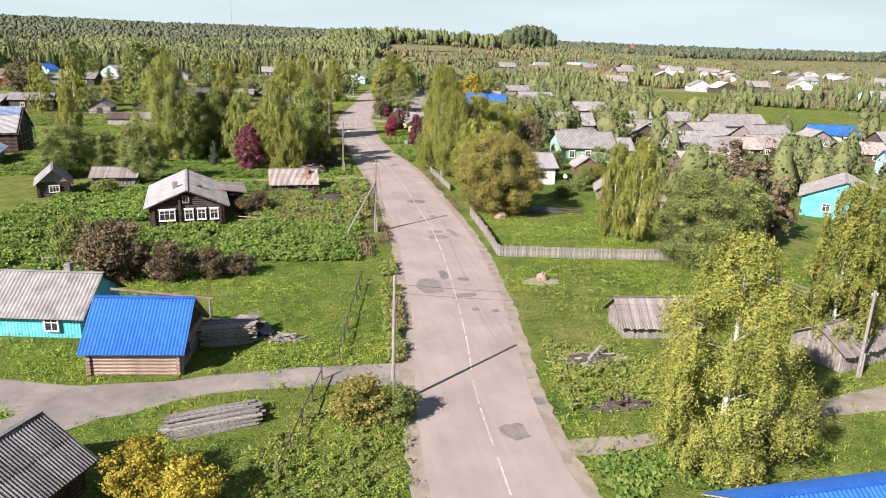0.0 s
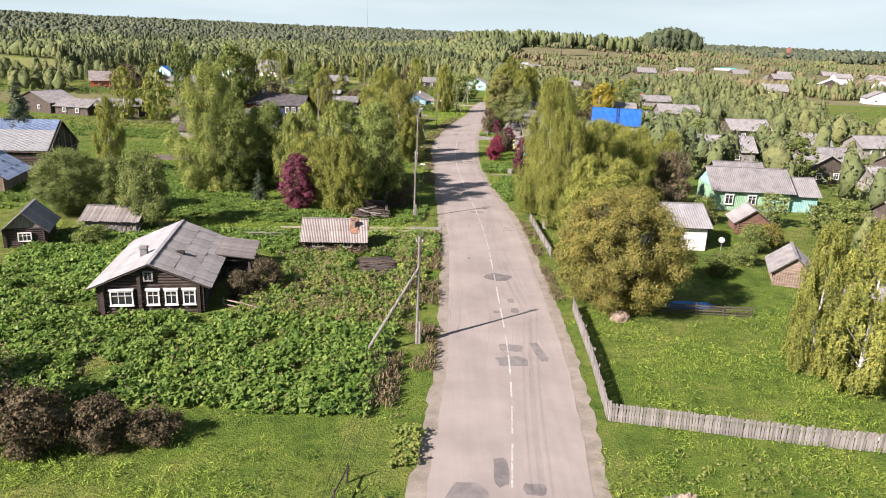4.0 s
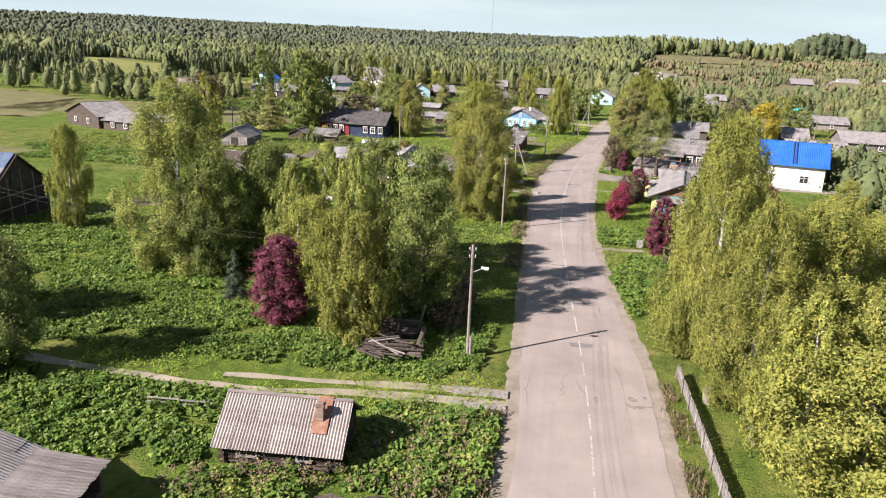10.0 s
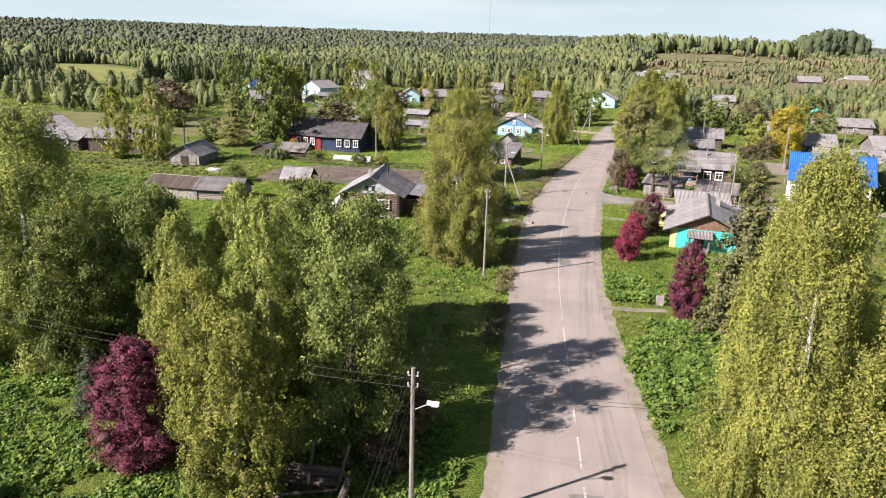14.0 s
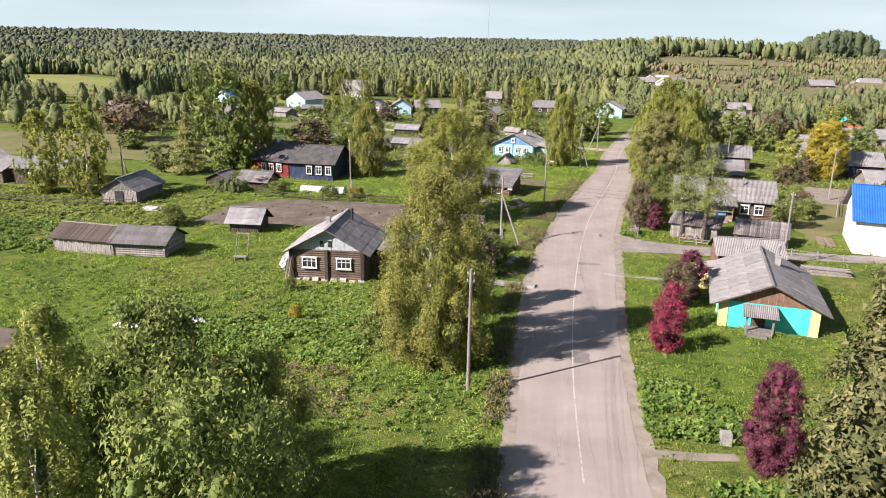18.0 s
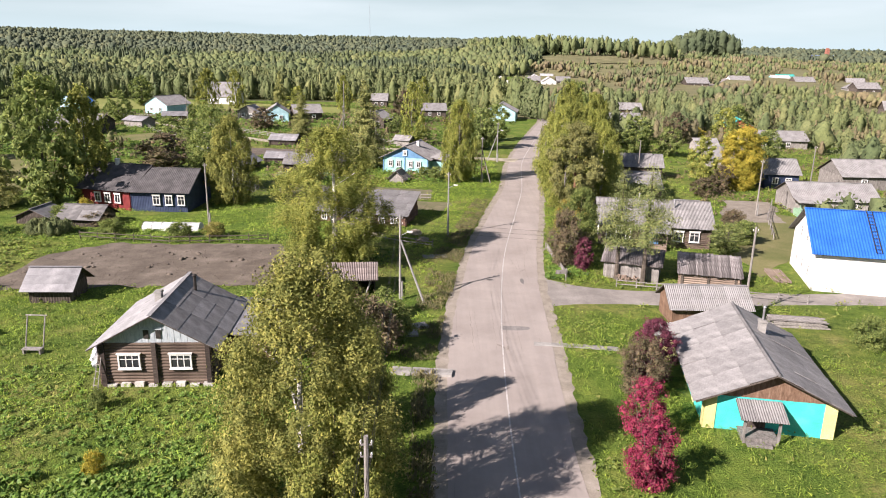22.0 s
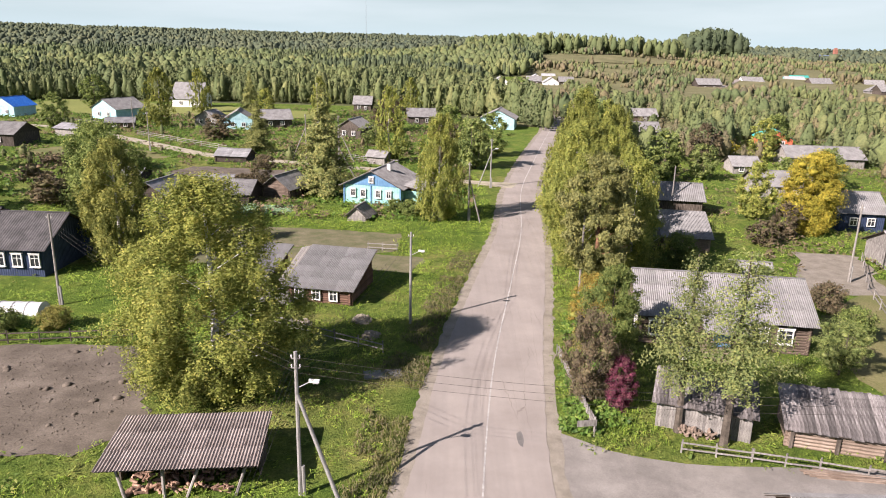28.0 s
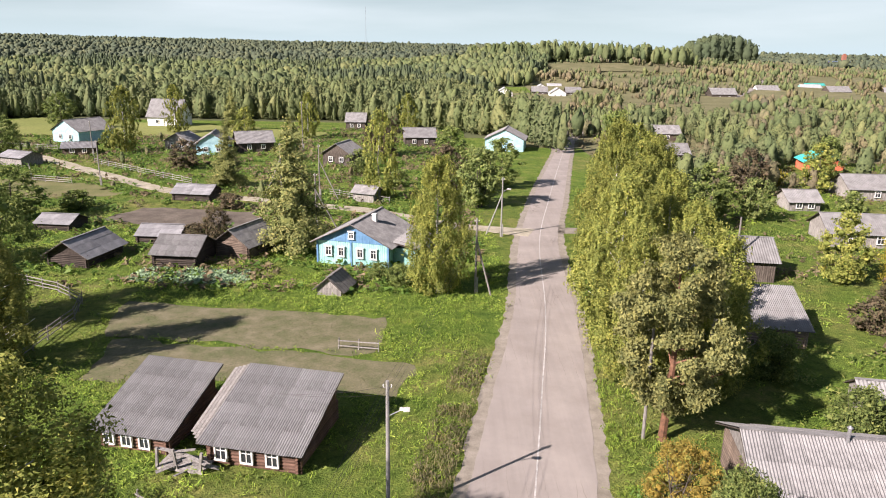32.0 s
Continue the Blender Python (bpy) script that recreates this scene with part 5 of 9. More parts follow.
patch(-0.7, 46.0, 0.3, 0.35, 0, 8)
patch(-1.3, 68.0, 1.1, 0.8, 5, 9)
patch(-1.2, 70.2, 0.9, 0.6, 0, 10)
patch(0.7, 69.6, 0.35, 1.7, 10, 11)
patch(-0.9, 85.7, 1.15, 1.1, -30, 12)
patch(-0.2, 77.4, 0.35, 0.55, 0, 13)
patch(-0.3, 79.6, 0.3, 0.5, 0, 14)
patch(-1.7, 77.0, 0.25, 0.3, 0, 15)
patch(-3.3, 91.3, 0.2, 0.28, 0, 16)
patch(-1.6, 111.2, 0.9, 0.4, 5, 17)
patch(-2.9, 150.4, 0.8, 1.1, 0, 18)
patch(-1.7, 174.6, 1.3, 0.5, 0, 19)
patch(0.2, 187.0, 0.18, 0.8, 0, 20)

# ---- houses of the near stretch ----
h = house("log_house", "old blackened log house with a grey roof and white windows", "house", (-31.45, 74.05), (-24.15, 75.15), 12.0, 2.3, 1.6, "y", "log", "log_dark", "sheet", "slate", 0.6, roof_mats=("slate_silver", "slate"), gable_logs=True)
for u, w, n in ((1.58, 1.45, 3), (3.8, 0.72, 2), (5.1, 0.72, 2), (6.4, 0.72, 2)):
    front_window(h, u, 0.8, w, 0.95, n, "white", 0.14, out=0.16)
front_window(h, 3.55, 2.65, 0.5, 0.6, 2, "wood_grey", 0.0, out=0.13)
for u, top in ((2.75, 3.3), (0.1, 2.3), (6.95, 2.3)):
    part("log_buttress", boxes((u, u + 0.25, -0.3, 0.1, 0, top)), M["log_dark"], h)
chimney(h, 2.5, 3.4, 3.3, 4.25, 0.5, "slate_dark")
part("roof_hatch", boxes((4.75, 5.35, 3.9, 4.4, 3.35, 3.6)), M["iron"], h, "dark open roof hatch")
ax = part("annex", boxes((7.4, 7.55, 7.0, 12.0, 0, 1.7), (7.4, 10.2, 11.8, 12.0, 0, 1.9), (9.9, 10.1, 7.2, 7.4, 0, 1.9), (9.9, 10.1, 9.6, 9.8, 0, 1.9), (7.5, 10.1, 7.2, 7.3, 1.75, 1.9), (7.4, 10.2, 8.4, 11.8, 0, 0.9)), M["wood_dark"], h, "open timber lean-to")
roof_slope(h, (7.2, 6.8, 2.5), (0, 1, 0), (math.cos(0.14), 0, -math.sin(0.14)), 5.6, 3.2, "plank_roof", "plank")
h = house("bath_house", "small dark log bathhouse with a corrugated slate roof", "shed", (-19.6, 91.8), (-13.8, 92.2), 4.0, 1.35, 1.45, "x", "log", "log_dark", "sheet", "slate_brown", 0.4)
chimney(h, 4.75, 1.05, 1.9, 3.2, 0.34, "log_pale")
part("roof_patch", boxes((4.3, 5.1, -1.95, 0.1, -0.0, 0.02)), M["rust"], h, "rusty sheet on the roof").matrix_local = pose(0.1, 1.95, 2.99, math.degrees(math.atan2(1.45, 2.0)), 0, 0)
front_window(h, 1.3, 0.6, 0.9, 0.5, 2, "wood_grey")
front_window(h, 4.2, 0.6, 0.6, 0.5, 2, "wood_grey")
h = house("garden_shed", "dark log shed with a white window and board gable", "shed", (-47.6, 89.6), (-44.4, 90.6), 5.0, 1.9, 1.5, "y", "log", "log_dark", "felt", "felt", 0.5, gable_mat="wood_grey")
front_window(h, 1.7, 0.7, 1.0, 0.7, 3, "white", 0, out=0.14)
h = house("lattice_shed", "grey shed with a lattice wall of crossed slats", "shed", (-43.0, 95.6), (-37.6, 95.6), 3.6, 1.6, 0.9, "x", "board", "wood_grey", "plank", "plank_roof", 0.4, near=False)
for i in range(22):
    m = pose(0.25 * i, -0.04, 0.02, 0, 30 if i % 2 else -30, 0)
    piece("slat", board_mesh(1.5, "wood_grey", 0.05, 0.03), h, m)
h = house("log_barn", "pale log barn with a bright blue steel roof", "barn", (-28.2, 38.1), (-22.9, 37.5), 5.4, 1.85, 2.1, "x", "log", "log_pale", "metal", "roof_blue", 0.45, gable_mat="wood_dark")
front_window(h, 1.4, 0.9, 0.5, 0.4, 1, "wood_dark", side="r")
h = house("blue_house", "pale blue house with a corrugated slate roof", "house", (-37.2, 45.2), (-30.2, 43.9), 6.0, 1.7, 1.9, "x", "board", "cyan", "sheet", "slate", 0.4, near=False)
front_window(h, 5.2, 0.6, 0.8, 0.8, 2)
chimney(h, 5.0, 3.2, 3.0, 4.3, 0.4, "slate")
h = house("blue_annex", "pale blue annex with a lighter slate roof and red ridge", "house", (-42.0, 46.2), (-37.5, 45.5), 5.5, 1.7, 1.7, "x", "board", "cyan", "sheet", "slate_light", 0.35, near=False)
part("ridge_board", boxes((-0.3, 4.8, 2.6, 2.9, 3.52, 3.62)), M["red"], h, "red ridge flashing")
h = house("grey_roofed_house", "dark house with a large grey corrugated roof", "house", (-33.1, 19.5), (-29.1, 17.6), 9.0, 1.95, 1.5, "y", "log", "log_dark", "sheet", "slate_dark", 0.5)
h = house("blue_roofed_house", "pink-walled house with a bright blue roof", "house", (1.6, 14.3), (10.5, 14.6), 4.4, 2.3, 1.3, "x", "plain", "white", "metal", "roof_blue", 0.4)
h = house("plank_shed", "low pale shed with a grey plank roof", "shed", (7.1, 39.7), (12.5, 39.2), 3.5, 1.15, 1.3, "x", "board", "wood_grey", "plank", "plank_roof", 0.35, gable_mat="wood_grey")
h = house("plank_shed", "grey board shed under the birches", "shed", (19.3, 32.6), (24.5, 34.2), 4.0, 1.4, 1.2, "x", "board", "wood_grey", "plank", "plank_roof", 0.3, near=False)
h = house("white_house", "white plastered house with pale sheet roofs", "house", (18.0, 97.0), (22.1, 97.0), 6.6, 2.7, 1.6, "x", "plain", "plaster", "sheet", "slate_silver", 0.45, near=False)
front_window(h, 1.0, 1.0, 0.7, 0.9, 2, out=0.05)
h = house("blue_veranda", "small annex with a faded blue sheet roof", "house", (15.6, 99.5), (18.0, 99.3), 6.0, 2.4, 1.3, "x", "board", "white", "sheet", "roof_faded", 0.3, near=False)
h = house("green_house", "pale green board house with a blue gable and grey roof", "house", (30.5, 117.6), (40.6, 117.0), 7.5, 2.9, 2.3, "x", "board", "green", "sheet", "slate_light", 0.5, near=False, gable_mat="aqua")
front_window(h, 2.0, 1.0, 0.9, 1.1, 2, "white", 0.1)
front_window(h, 5.0, 1.0, 0.9, 1.1, 2, "white", 0.1)
h = house("green_annex", "low green veranda beside the green house", "house", (40.8, 117.6), (44.5, 117.4), 6.0, 2.4, 1.8, "x", "board", "aqua", "sheet", "slate_light", 0.4, near=False)
h = house("brown_shed", "red-brown log shed with a grey slate roof", "shed", (28.6, 104.8), (32.2, 104.2), 4.0, 1.5, 1.4, "y", "log", "log_red", "sheet", "slate", 0.35)
h = house("brick_shed", "small pinkish shed with a grey slate roof", "shed", (24.4, 86.2), (27.6, 85.0), 5.2, 1.4, 1.4, "y", "board", "log_pale", "sheet", "slate", 0.35, near=False)
h = house("small_shed", "pale board shed beside the yard", "shed", (27.0, 78.5), (30.2, 78.0), 3.0, 1.6, 0.8, "x", "board", "wood_grey", "sheet", "slate_light", 0.3, near=False)
# the village to the right of the first stretch
VILLAGE = [
    ("village_house", (56.5, 118.4), (63.6, 114.2), 7, 2.6, 2.0, "x", "cyan", "slate_light"), ("village_house", (66, 121), (74, 122), 6, 2.2, 1.9, "x", "wood_dark", "slate_brown"),
    ("village_house", (50, 109), (62, 110), 4.5, 1.7, 1.4, "x", "wood_dark", "slate_brown"), ("village_house", (48.5, 76), (56, 70), 9, 2.6, 2.2, "y", "cyan", "slate_light"),
]


def village(name, A, B, D, hh, rise, ridge, mat, roof_mat, style="board", wins=2):
    colour = {"cyan": "bright cyan", "wood_dark": "dark brown", "wood_grey": "silver-grey", "white": "white", "plaster": "white", "lightblue": "pale blue", "log_brown": "brown log", "log_dark": "dark log", "aqua": "turquoise", "orange": "orange-red", "navy": "navy blue", "log_red": "red-brown log"}[mat]
    top = {"slate": "grey slate", "slate_light": "pale slate", "slate_brown": "brownish slate", "roof_blue": "blue steel", "roof_white": "white sheet", "roof_teal": "teal steel", "felt": "dark felt"}[roof_mat]
    o = house(name, f"{colour} village house with a {top} roof among gardens", "house", A, B, D, hh, rise, ridge, style, mat, "metal" if roof_mat.startswith("roof") else "sheet", roof_mat, 0.4, near=False, group="village houses")
    L = o["plan"][0]
    for i in range(wins):
        front_window(o, L * (i + 0.8) / (wins + 0.6), hh * 0.35, 0.8, 0.9, 2)
    return o


for row in VILLAGE:
    village(*row)
for A, B, D, hh, rise, ridge, mat, roof in (((74, 124), (83, 124), 7, 2.2, 2.0, "x", "log_dark", "slate_brown"), ((62, 133), (70, 134), 6, 2.0, 1.8, "x", "wood_grey", "slate_light"), ((54, 140), (62, 141), 7, 2.4, 2.2, "y", "wood_dark", "slate_light"), ((90, 118), (98, 116), 7, 2.0, 1.8, "x", "wood_dark", "slate_brown"), ((36, 130), (43, 130), 6, 2.2, 2.0, "x", "wood_grey", "slate_light"), ((60, 152), (68, 152), 6, 2.2, 2.0, "x", "wood_dark", "slate_light"), ((96, 138), (103, 137), 6, 2.0, 2.0, "y", "wood_grey", "slate_light"), ((82, 172), (90, 173), 7, 2.4, 2.0, "x", "wood_grey", "slate_light"), ((70, 176), (77, 175), 6, 2.2, 2.0, "x", "wood_dark", "slate")):
    village("village_house", A, B, D, hh, rise, ridge, mat, roof)
village("village_house", (43, 160), (54, 159), 8, 2.4, 2.4, "x", "wood_grey", "slate_light")
village("village_house", (64, 196), (74, 197), 7, 2.6, 2.2, "x", "wood_dark", "slate_light")
village("village_house", (78, 130), (88, 131), 8, 3.0, 2.4, "x", "wood_grey", "slate_light")
village("village_house", (70, 138), (80, 142), 8, 2.6, 2.4, "x", "wood_dark", "slate_light")
village("village_house", (86, 158), (96, 158), 8, 2.8, 2.4, "x", "wood_grey", "slate_light")
village("village_house", (84, 100), (94, 96), 7, 2.6, 2.0, "x", "lightblue", "roof_blue")
village("village_house", (76, 92), (82, 88), 6, 1.8, 1.8, "x", "wood_dark", "felt")
village("village_house", (108, 128), (118, 126), 8, 2.6, 2.0, "x", "wood_dark", "slate_light")
village("village_house", (104, 146), (114, 143), 7, 2.4, 1.8, "x", "lightblue", "roof_blue")
village("village_house", (100, 170), (108, 170), 7, 2.2, 2.0, "x", "wood_grey", "slate_light")

# ---- houses of the middle stretch ----
h = house("log_house", "brown log house with a pale blue board gable", "house", (-30.1, 163.3), (-22.95, 163.75), 8.0, 3.05, 2.0, "y", "log", "log_brown", "felt", "felt", 0.65, gable_mat="gable_blue", roof_mats=("slate_silver", "slate"))
for u in (1.85, 5.2):
    front_window(h, u, 1.35, 1.25, 0.85, 3, "white", 0.06, out=0.14)
# attic openings: narrow dark panels on the gable stand for the shade within
for u in (3.05, 3.85):
    part("gable_opening", boxes((u - 0.17, u + 0.17, -0.06, 0.03, 3.35, 3.95)), M["iron"], h, "dark narrow attic opening")
    part("attic_trim", boxes((u - 0.25, u + 0.25, -0.08, 0.0, 3.97, 4.05)), M["gable_blue"], h)
for u in (3.35, 0.0, 6.85):
    part("log_buttress", boxes((u, u + 0.3, -0.25, 0.1, 0, 3.05)), M["log_dark"], h)
chimney(h, 2.7, 4.0, 4.2, 5.3, 0.45, "concrete")
flue(h, 4.6, 6.2, 4.3, 5.7, 0.12, "iron")
part("annex", boxes((7.3, 10.6, 2.5, 9.4, 0, 2.0)), M["wood_brown"], h, "low board annex")
roof_slope(h, (7.0, 2.2, 2.75), (0, 1, 0), (math.cos(0.1), 0, -math.sin(0.1)), 7.6, 4.0, "felt", "felt")
front_window(h, 3.6, 0.9, 1.0, 0.8, 3, "white", 0, "r", 3.45)
for i in range(8):
    part("foundation_stone", boxes((0.3 + 0.9 * i, 0.9 + 0.9 * i, -0.35, 0.05, 0, 0.14 + 0.08 * (i % 3))), M["stone"], h)
lad = part("ladder", rods(((-0.5, -0.6, 0), (-0.15, -0.05, 2.2), 0.035), ((-0.15, -0.75, 0), (0.1, -0.2, 2.2), 0.035), *[((-0.5 + 0.14 * i / 2, -0.6 + 0.11 * i, 0.3 + 0.45 * i), (-0.15 + 0.11 * i / 2, -0.75 + 0.11 * i, 0.3 + 0.45 * i), 0.022) for i in range(4)]), M["wood_grey"], h, "grey wooden ladder")
h = house("turquoise_house", "bright turquoise house with yellow corners and grey roof", "house", (8.5, 159.3), (15.8, 158.1), 11.2, 2.25, 1.75, "y", "plain", "teal", "slab", "slate", 0.7, gable_mat="wood_brown")
part("ridge_roll", rods(((3.7, -0.75, 4.16), (3.7, 11.9, 4.16), 0.09)), M["slate_dark"], h, "dark ridge roll")
for x0 in (-0.05, 6.75):
    part("corner_board", boxes((x0, x0 + 0.7, -0.05, 0.02, 0, 2.25), (x0 if x0 < 1 else 7.4, x0 + 0.05 if x0 < 1 else 7.46, -0.05, 0.6, 0, 2.25)), M["yellow"], h, "yellow corner board")
for i in range(3):
    part("corner_board", boxes((-0.06, 0.0, 3.2 + 3.2 * i, 3.8 + 3.2 * i, 0, 2.25)), M["yellow"], h, "yellow wall strip")
po = part("porch", boxes((2.0, 4.0, -1.5, -0.06, 0, 0.35), (2.2, 3.6, -1.9, -1.5, 0, 0.18), (1.95, 2.1, -1.5, -1.35, 0.35, 1.75), (3.9, 4.05, -1.5, -1.35, 0.35, 1.75)), M["wood_grey"], h, "grey wooden porch with steps")
roof_slope(h, (1.7, -0.05, 2.1), (1, 0, 0), (0, -math.cos(0.25), -math.sin(0.25)), 2.6, 1.8, "slate_light", "sheet")
door(h, 3.0, 0.9, 1.65, "wood_dark", "f", 0.06, 0.35)
chimney(h, 4.8, 7.6, 3.3, 4.5, 0.45, "concrete")
flue(h, 4.8, 7.6, 4.5, 5.4, 0.08)
sp = part("side_porch", boxes((-1.5, -0.1, 9.6, 11.4, 0, 1.9), ), M["yellow"], h, "yellow side entrance")
roof_slope(h, (0.0, 9.4, 2.3), (0, 1, 0), (-math.cos(0.2), 0, -math.sin(0.2)), 2.3, 1.9, "slate", "sheet")
door(h, 0.8, 0.8, 1.7, "wood_dark", "l", 1.55)
h = house("slate_shed", "brown board shed with a corrugated slate roof", "shed", (11.6, 176.0), (18.0, 176.0), 3.6, 1.7, 1.2, "x", "board", "wood_brown", "sheet", "slate_light", 0.35)
h = house("plank_shed", "grey vertical-board shed with a plank roof", "shed", (8.6, 188.95), (13.7, 187.1), 2.9, 1.75, 0.75, "x", "board", "wood_grey", "plank", "plank_old", 0.3, mono=True)
h = house("log_shed", "log shed with a dark striped plank roof", "shed", (15.8, 187.0), (21.0, 185.55), 3.2, 1.3, 1.0, "x", "log", "log_pale", "plank", "plank_old", 0.35, mono=True)
for u in (0.15, 2.6, 5.1):
    part("corner_post", boxes((u - 0.1, u + 0.1, -0.2, -0.06, 0, 1.3)), M["wood_dark"], h)
fw = thing("firewood_pile", "small pile of pale split firewood by the plank shed", "firewood", 10.8, 187.75, -20)
rf = random.Random(13)
for i in range(40):
    piece("billet", shared(("pale_billet",), lambda: rods(((-0.2, 0, 0), (0.2, 0, 0), 0.08, 0.075), n=7), M["log_pale"]), fw, pose(rf.uniform(-1.0, 1.0), rf.uniform(-0.25, 0.2), 0.08 + 0.45 * rf.random(), rf.uniform(-15, 15), rf.uniform(-20, 20), 70 + rf.uniform(-40, 40)))
h = house("slate_house", "long log house with a pale slate roof and porch", "house", (10.9, 201.8), (23.2, 200.0), 8.4, 2.7, 2.0, "x", "log", "log_brown", "sheet", "slate", 0.55, gable_mat="wood_grey")
for u in (1.2, 2.9, 8.9, 10.7):
    front_window(h, u, 0.95, 0.95, 1.0, 2, "white", 0.14, out=0.15)
part("porch", boxes((4.6, 7.4, -2.0, -0.2, 0, 0.6), (4.6, 4.72, -2.0, -1.88, 0.6, 2.3), (7.28, 7.4, -2.0, -1.88, 0.6, 2.3), (5.2, 6.8, -2.9, -2.0, 0, 0.25), (4.6, 7.4, -2.0, -1.94, 1.3, 1.4)), M["log_pale"], h, "pale timber porch with steps")
part("door_panel", boxes((5.3, 6.6, -1.1, -1.0, 0.6, 2.3)), M["blue"], h, "blue entrance door")
roof_slope(h, (4.3, 0.0, 2.85), (1, 0, 0), (0, -math.cos(0.28), -math.sin(0.28)), 3.5, 2.5, "slate_light", "sheet")
flue(h, 4.6, 3.9, 4.3, 5.5, 0.09)
flue(h, 8.6, 2.8, 3.9, 5.2, 0.1)
front_window(h, 7.0, 1.0, 0.8, 1.1, 2, "white", 0.1, "l", 0.15)
h = house("white_house", "white two-storey house with a bright blue steel roof", "house", (28.2, 185.8), (37.8, 183.5), 9.6, 4.1, 3.0, "x", "plain", "plaster", "metal", "roof_blue", 0.55, gable_mat="plaster", near=False)
for u, z in ((3.0, 1.0), (5.4, 1.0), (7.8, 1.0), (3.6, 4.0), (6.0, 4.0)):
    front_window(h, u, z, 0.8, 1.1, 2, "white", 0, "l", 0.04)
front_window(h, 7.0, 1.2, 1.2, 1.1, 2, "white", 0, "f", 0.04)
lad = part("roof_ladder", rods(((5.0, -0.2, 4.3), (5.0, 4.6, 7.3), 0.04), ((5.5, -0.2, 4.3), (5.5, 4.6, 7.3), 0.04), *[((5.0, -0.2 + 0.4 * i, 4.32 + 0.25 * i), (5.5, -0.2 + 0.4 * i, 4.32 + 0.25 * i), 0.03) for i in range(12)]), M["iron"], h, "roof ladder")
h = house("brown_log_house", "brown log house with white-trimmed windows and slate roof", "house", (-18.05, 209.5), (-12.65, 208.4), 6.2, 1.5, 1.75, "x", "log", "log_red", "sheet", "slate_light", 0.5, mono=True)
for u in (0.8, 2.4, 4.0):
    front_window(h, u, 0.4, 0.62, 0.85, 2, "white", 0.0, out=0.15)
for i in range(4):
    roof_slope(h, (-0.72 - 0.24 * i, 6.4 - 0.1 * i, 3.3 - 0.05 * i), (1, 0, 0), (0, -math.cos(0.275), -math.sin(0.275)), 0.2, 6.9 - 0.35 * i, "wood_grey", "plain")
h = house("brown_log_house", "older half of the log house with a sagging slate roof", "house", (-25.0, 211.0), (-20.8, 210.1), 5.6, 1.5, 1.75, "x", "log", "log_red", "sheet", "slate_light", 0.6, mono=True)
for u in (0.5, 1.7, 2.9):
    front_window(h, u, 0.4, 0.55, 0.85, 2, "white", 0.0, out=0.15)
po = thing("broken_porch", "collapsed grey timber porch between two log houses", "porch", -20.9, 208.5, -10)
part("floor", boxes((0, 2.9, 0, 1.6, 0.1, 0.22)), M["wood_grey"], po)
for x, a in ((0.05, 4), (1.3, -7), (2.7, 9)):
    part("post", boxes((-0.07, 0.07, -0.07, 0.07, 0, 1.35)), M["wood_grey"], po).matrix_local = pose(x, 0.1, 0.1, 0, a, 0)
for k, (x, y, z, rx, ry, rz) in enumerate(((0.2, 0.2, 1.35, 6, 8, 3), (0.9, 0.1, 1.25, -4, -6, 12), (1.7, 0.3, 1.1, 10, 14, -8), (2.3, 0.1, 0.7, 30, 20, 25), (0.4, -0.6, 0.3, 20, -10, 40), (1.6, -0.7, 0.3, -14, 8, 70))):
    part("plank", boxes((0, 1.5, -0.12, 0.12, -0.02, 0.02)), M["wood_grey"], po).matrix_local = pose(x, y, z, rx, ry, rz)
h = house("turquoise_log_house", "pale turquoise house with a blue gable and grey roof", "house", (-19.25, 250.7), (-10.9, 248.4), 8.8, 2.75, 2.1, "y", "board", "aqua", "sheet", "slate", 0.6, gable_mat="blue", near=False)
for u in (1.45, 3.0, 5.3, 6.9):
    front_window(h, u, 1.15, 0.6, 0.9, 2, "white", 0.1)
front_window(h, 4.25, 3.3, 0.5, 0.6, 2, "white", 0.1)
for x0 in (-0.08, 4.05, 8.5):
    part("corner_board", boxes((x0, x0 + 0.2, -0.08, 0.1, 0, 2.75)), M["blue"], h, "blue corner board")
chimney(h, 5.4, 4.2, 3.6, 5.3, 0.5, "white")
part("annex", boxes((8.66, 11.2, 1.6, 8.0, 0, 2.1)), M["aqua"], h, "low turquoise side annex")
roof_slope(h, (8.4, 1.2, 2.85), (0, 1, 0), (math.cos(0.2), 0, -math.sin(0.2)), 7.2, 3.2, "slate", "sheet")
h = house("twin_house", "dark red half of a long boarded house", "house", (-58.4, 216.6), (-50.6, 214.6), 9.5, 2.9, 2.6, "x", "board", "red", "sheet", "slate_black", 0.5, near=False)
for u in (3.0, 4.6, 6.2):
    front_window(h, u, 1.1, 0.75, 1.05, 2, "white", 0.12)
chimney(h, 3.0, 4.5, 4.6, 6.3, 0.5, "white")
h = house("twin_house", "navy blue half of a long boarded house", "house", (-50.4, 214.4), (-42.6, 214.2), 9.0, 2.9, 2.3, "x", "board", "navy", "sheet", "slate_black", 0.5, near=False)
for u in (3.6, 5.3, 7.0):
    front_window(h, u, 1.1, 0.8, 1.1, 2, "white", 0.14)
h = house("garden_shed", "silver-grey board shed with a slate roof", "shed", (-51.2, 166.6), (-45.4, 166.9), 4.2, 1.6, 1.1, "x", "log", "wood_grey", "sheet", "slate", 0.4)
h = house("open_shed", "grey shed with bare rafters in its roof", "shed", (-58.6, 167.0), (-51.4, 166.5), 4.2, 1.6, 1.0, "x", "board", "wood_grey", "plank", "wood_dark", 0.3, near=False)
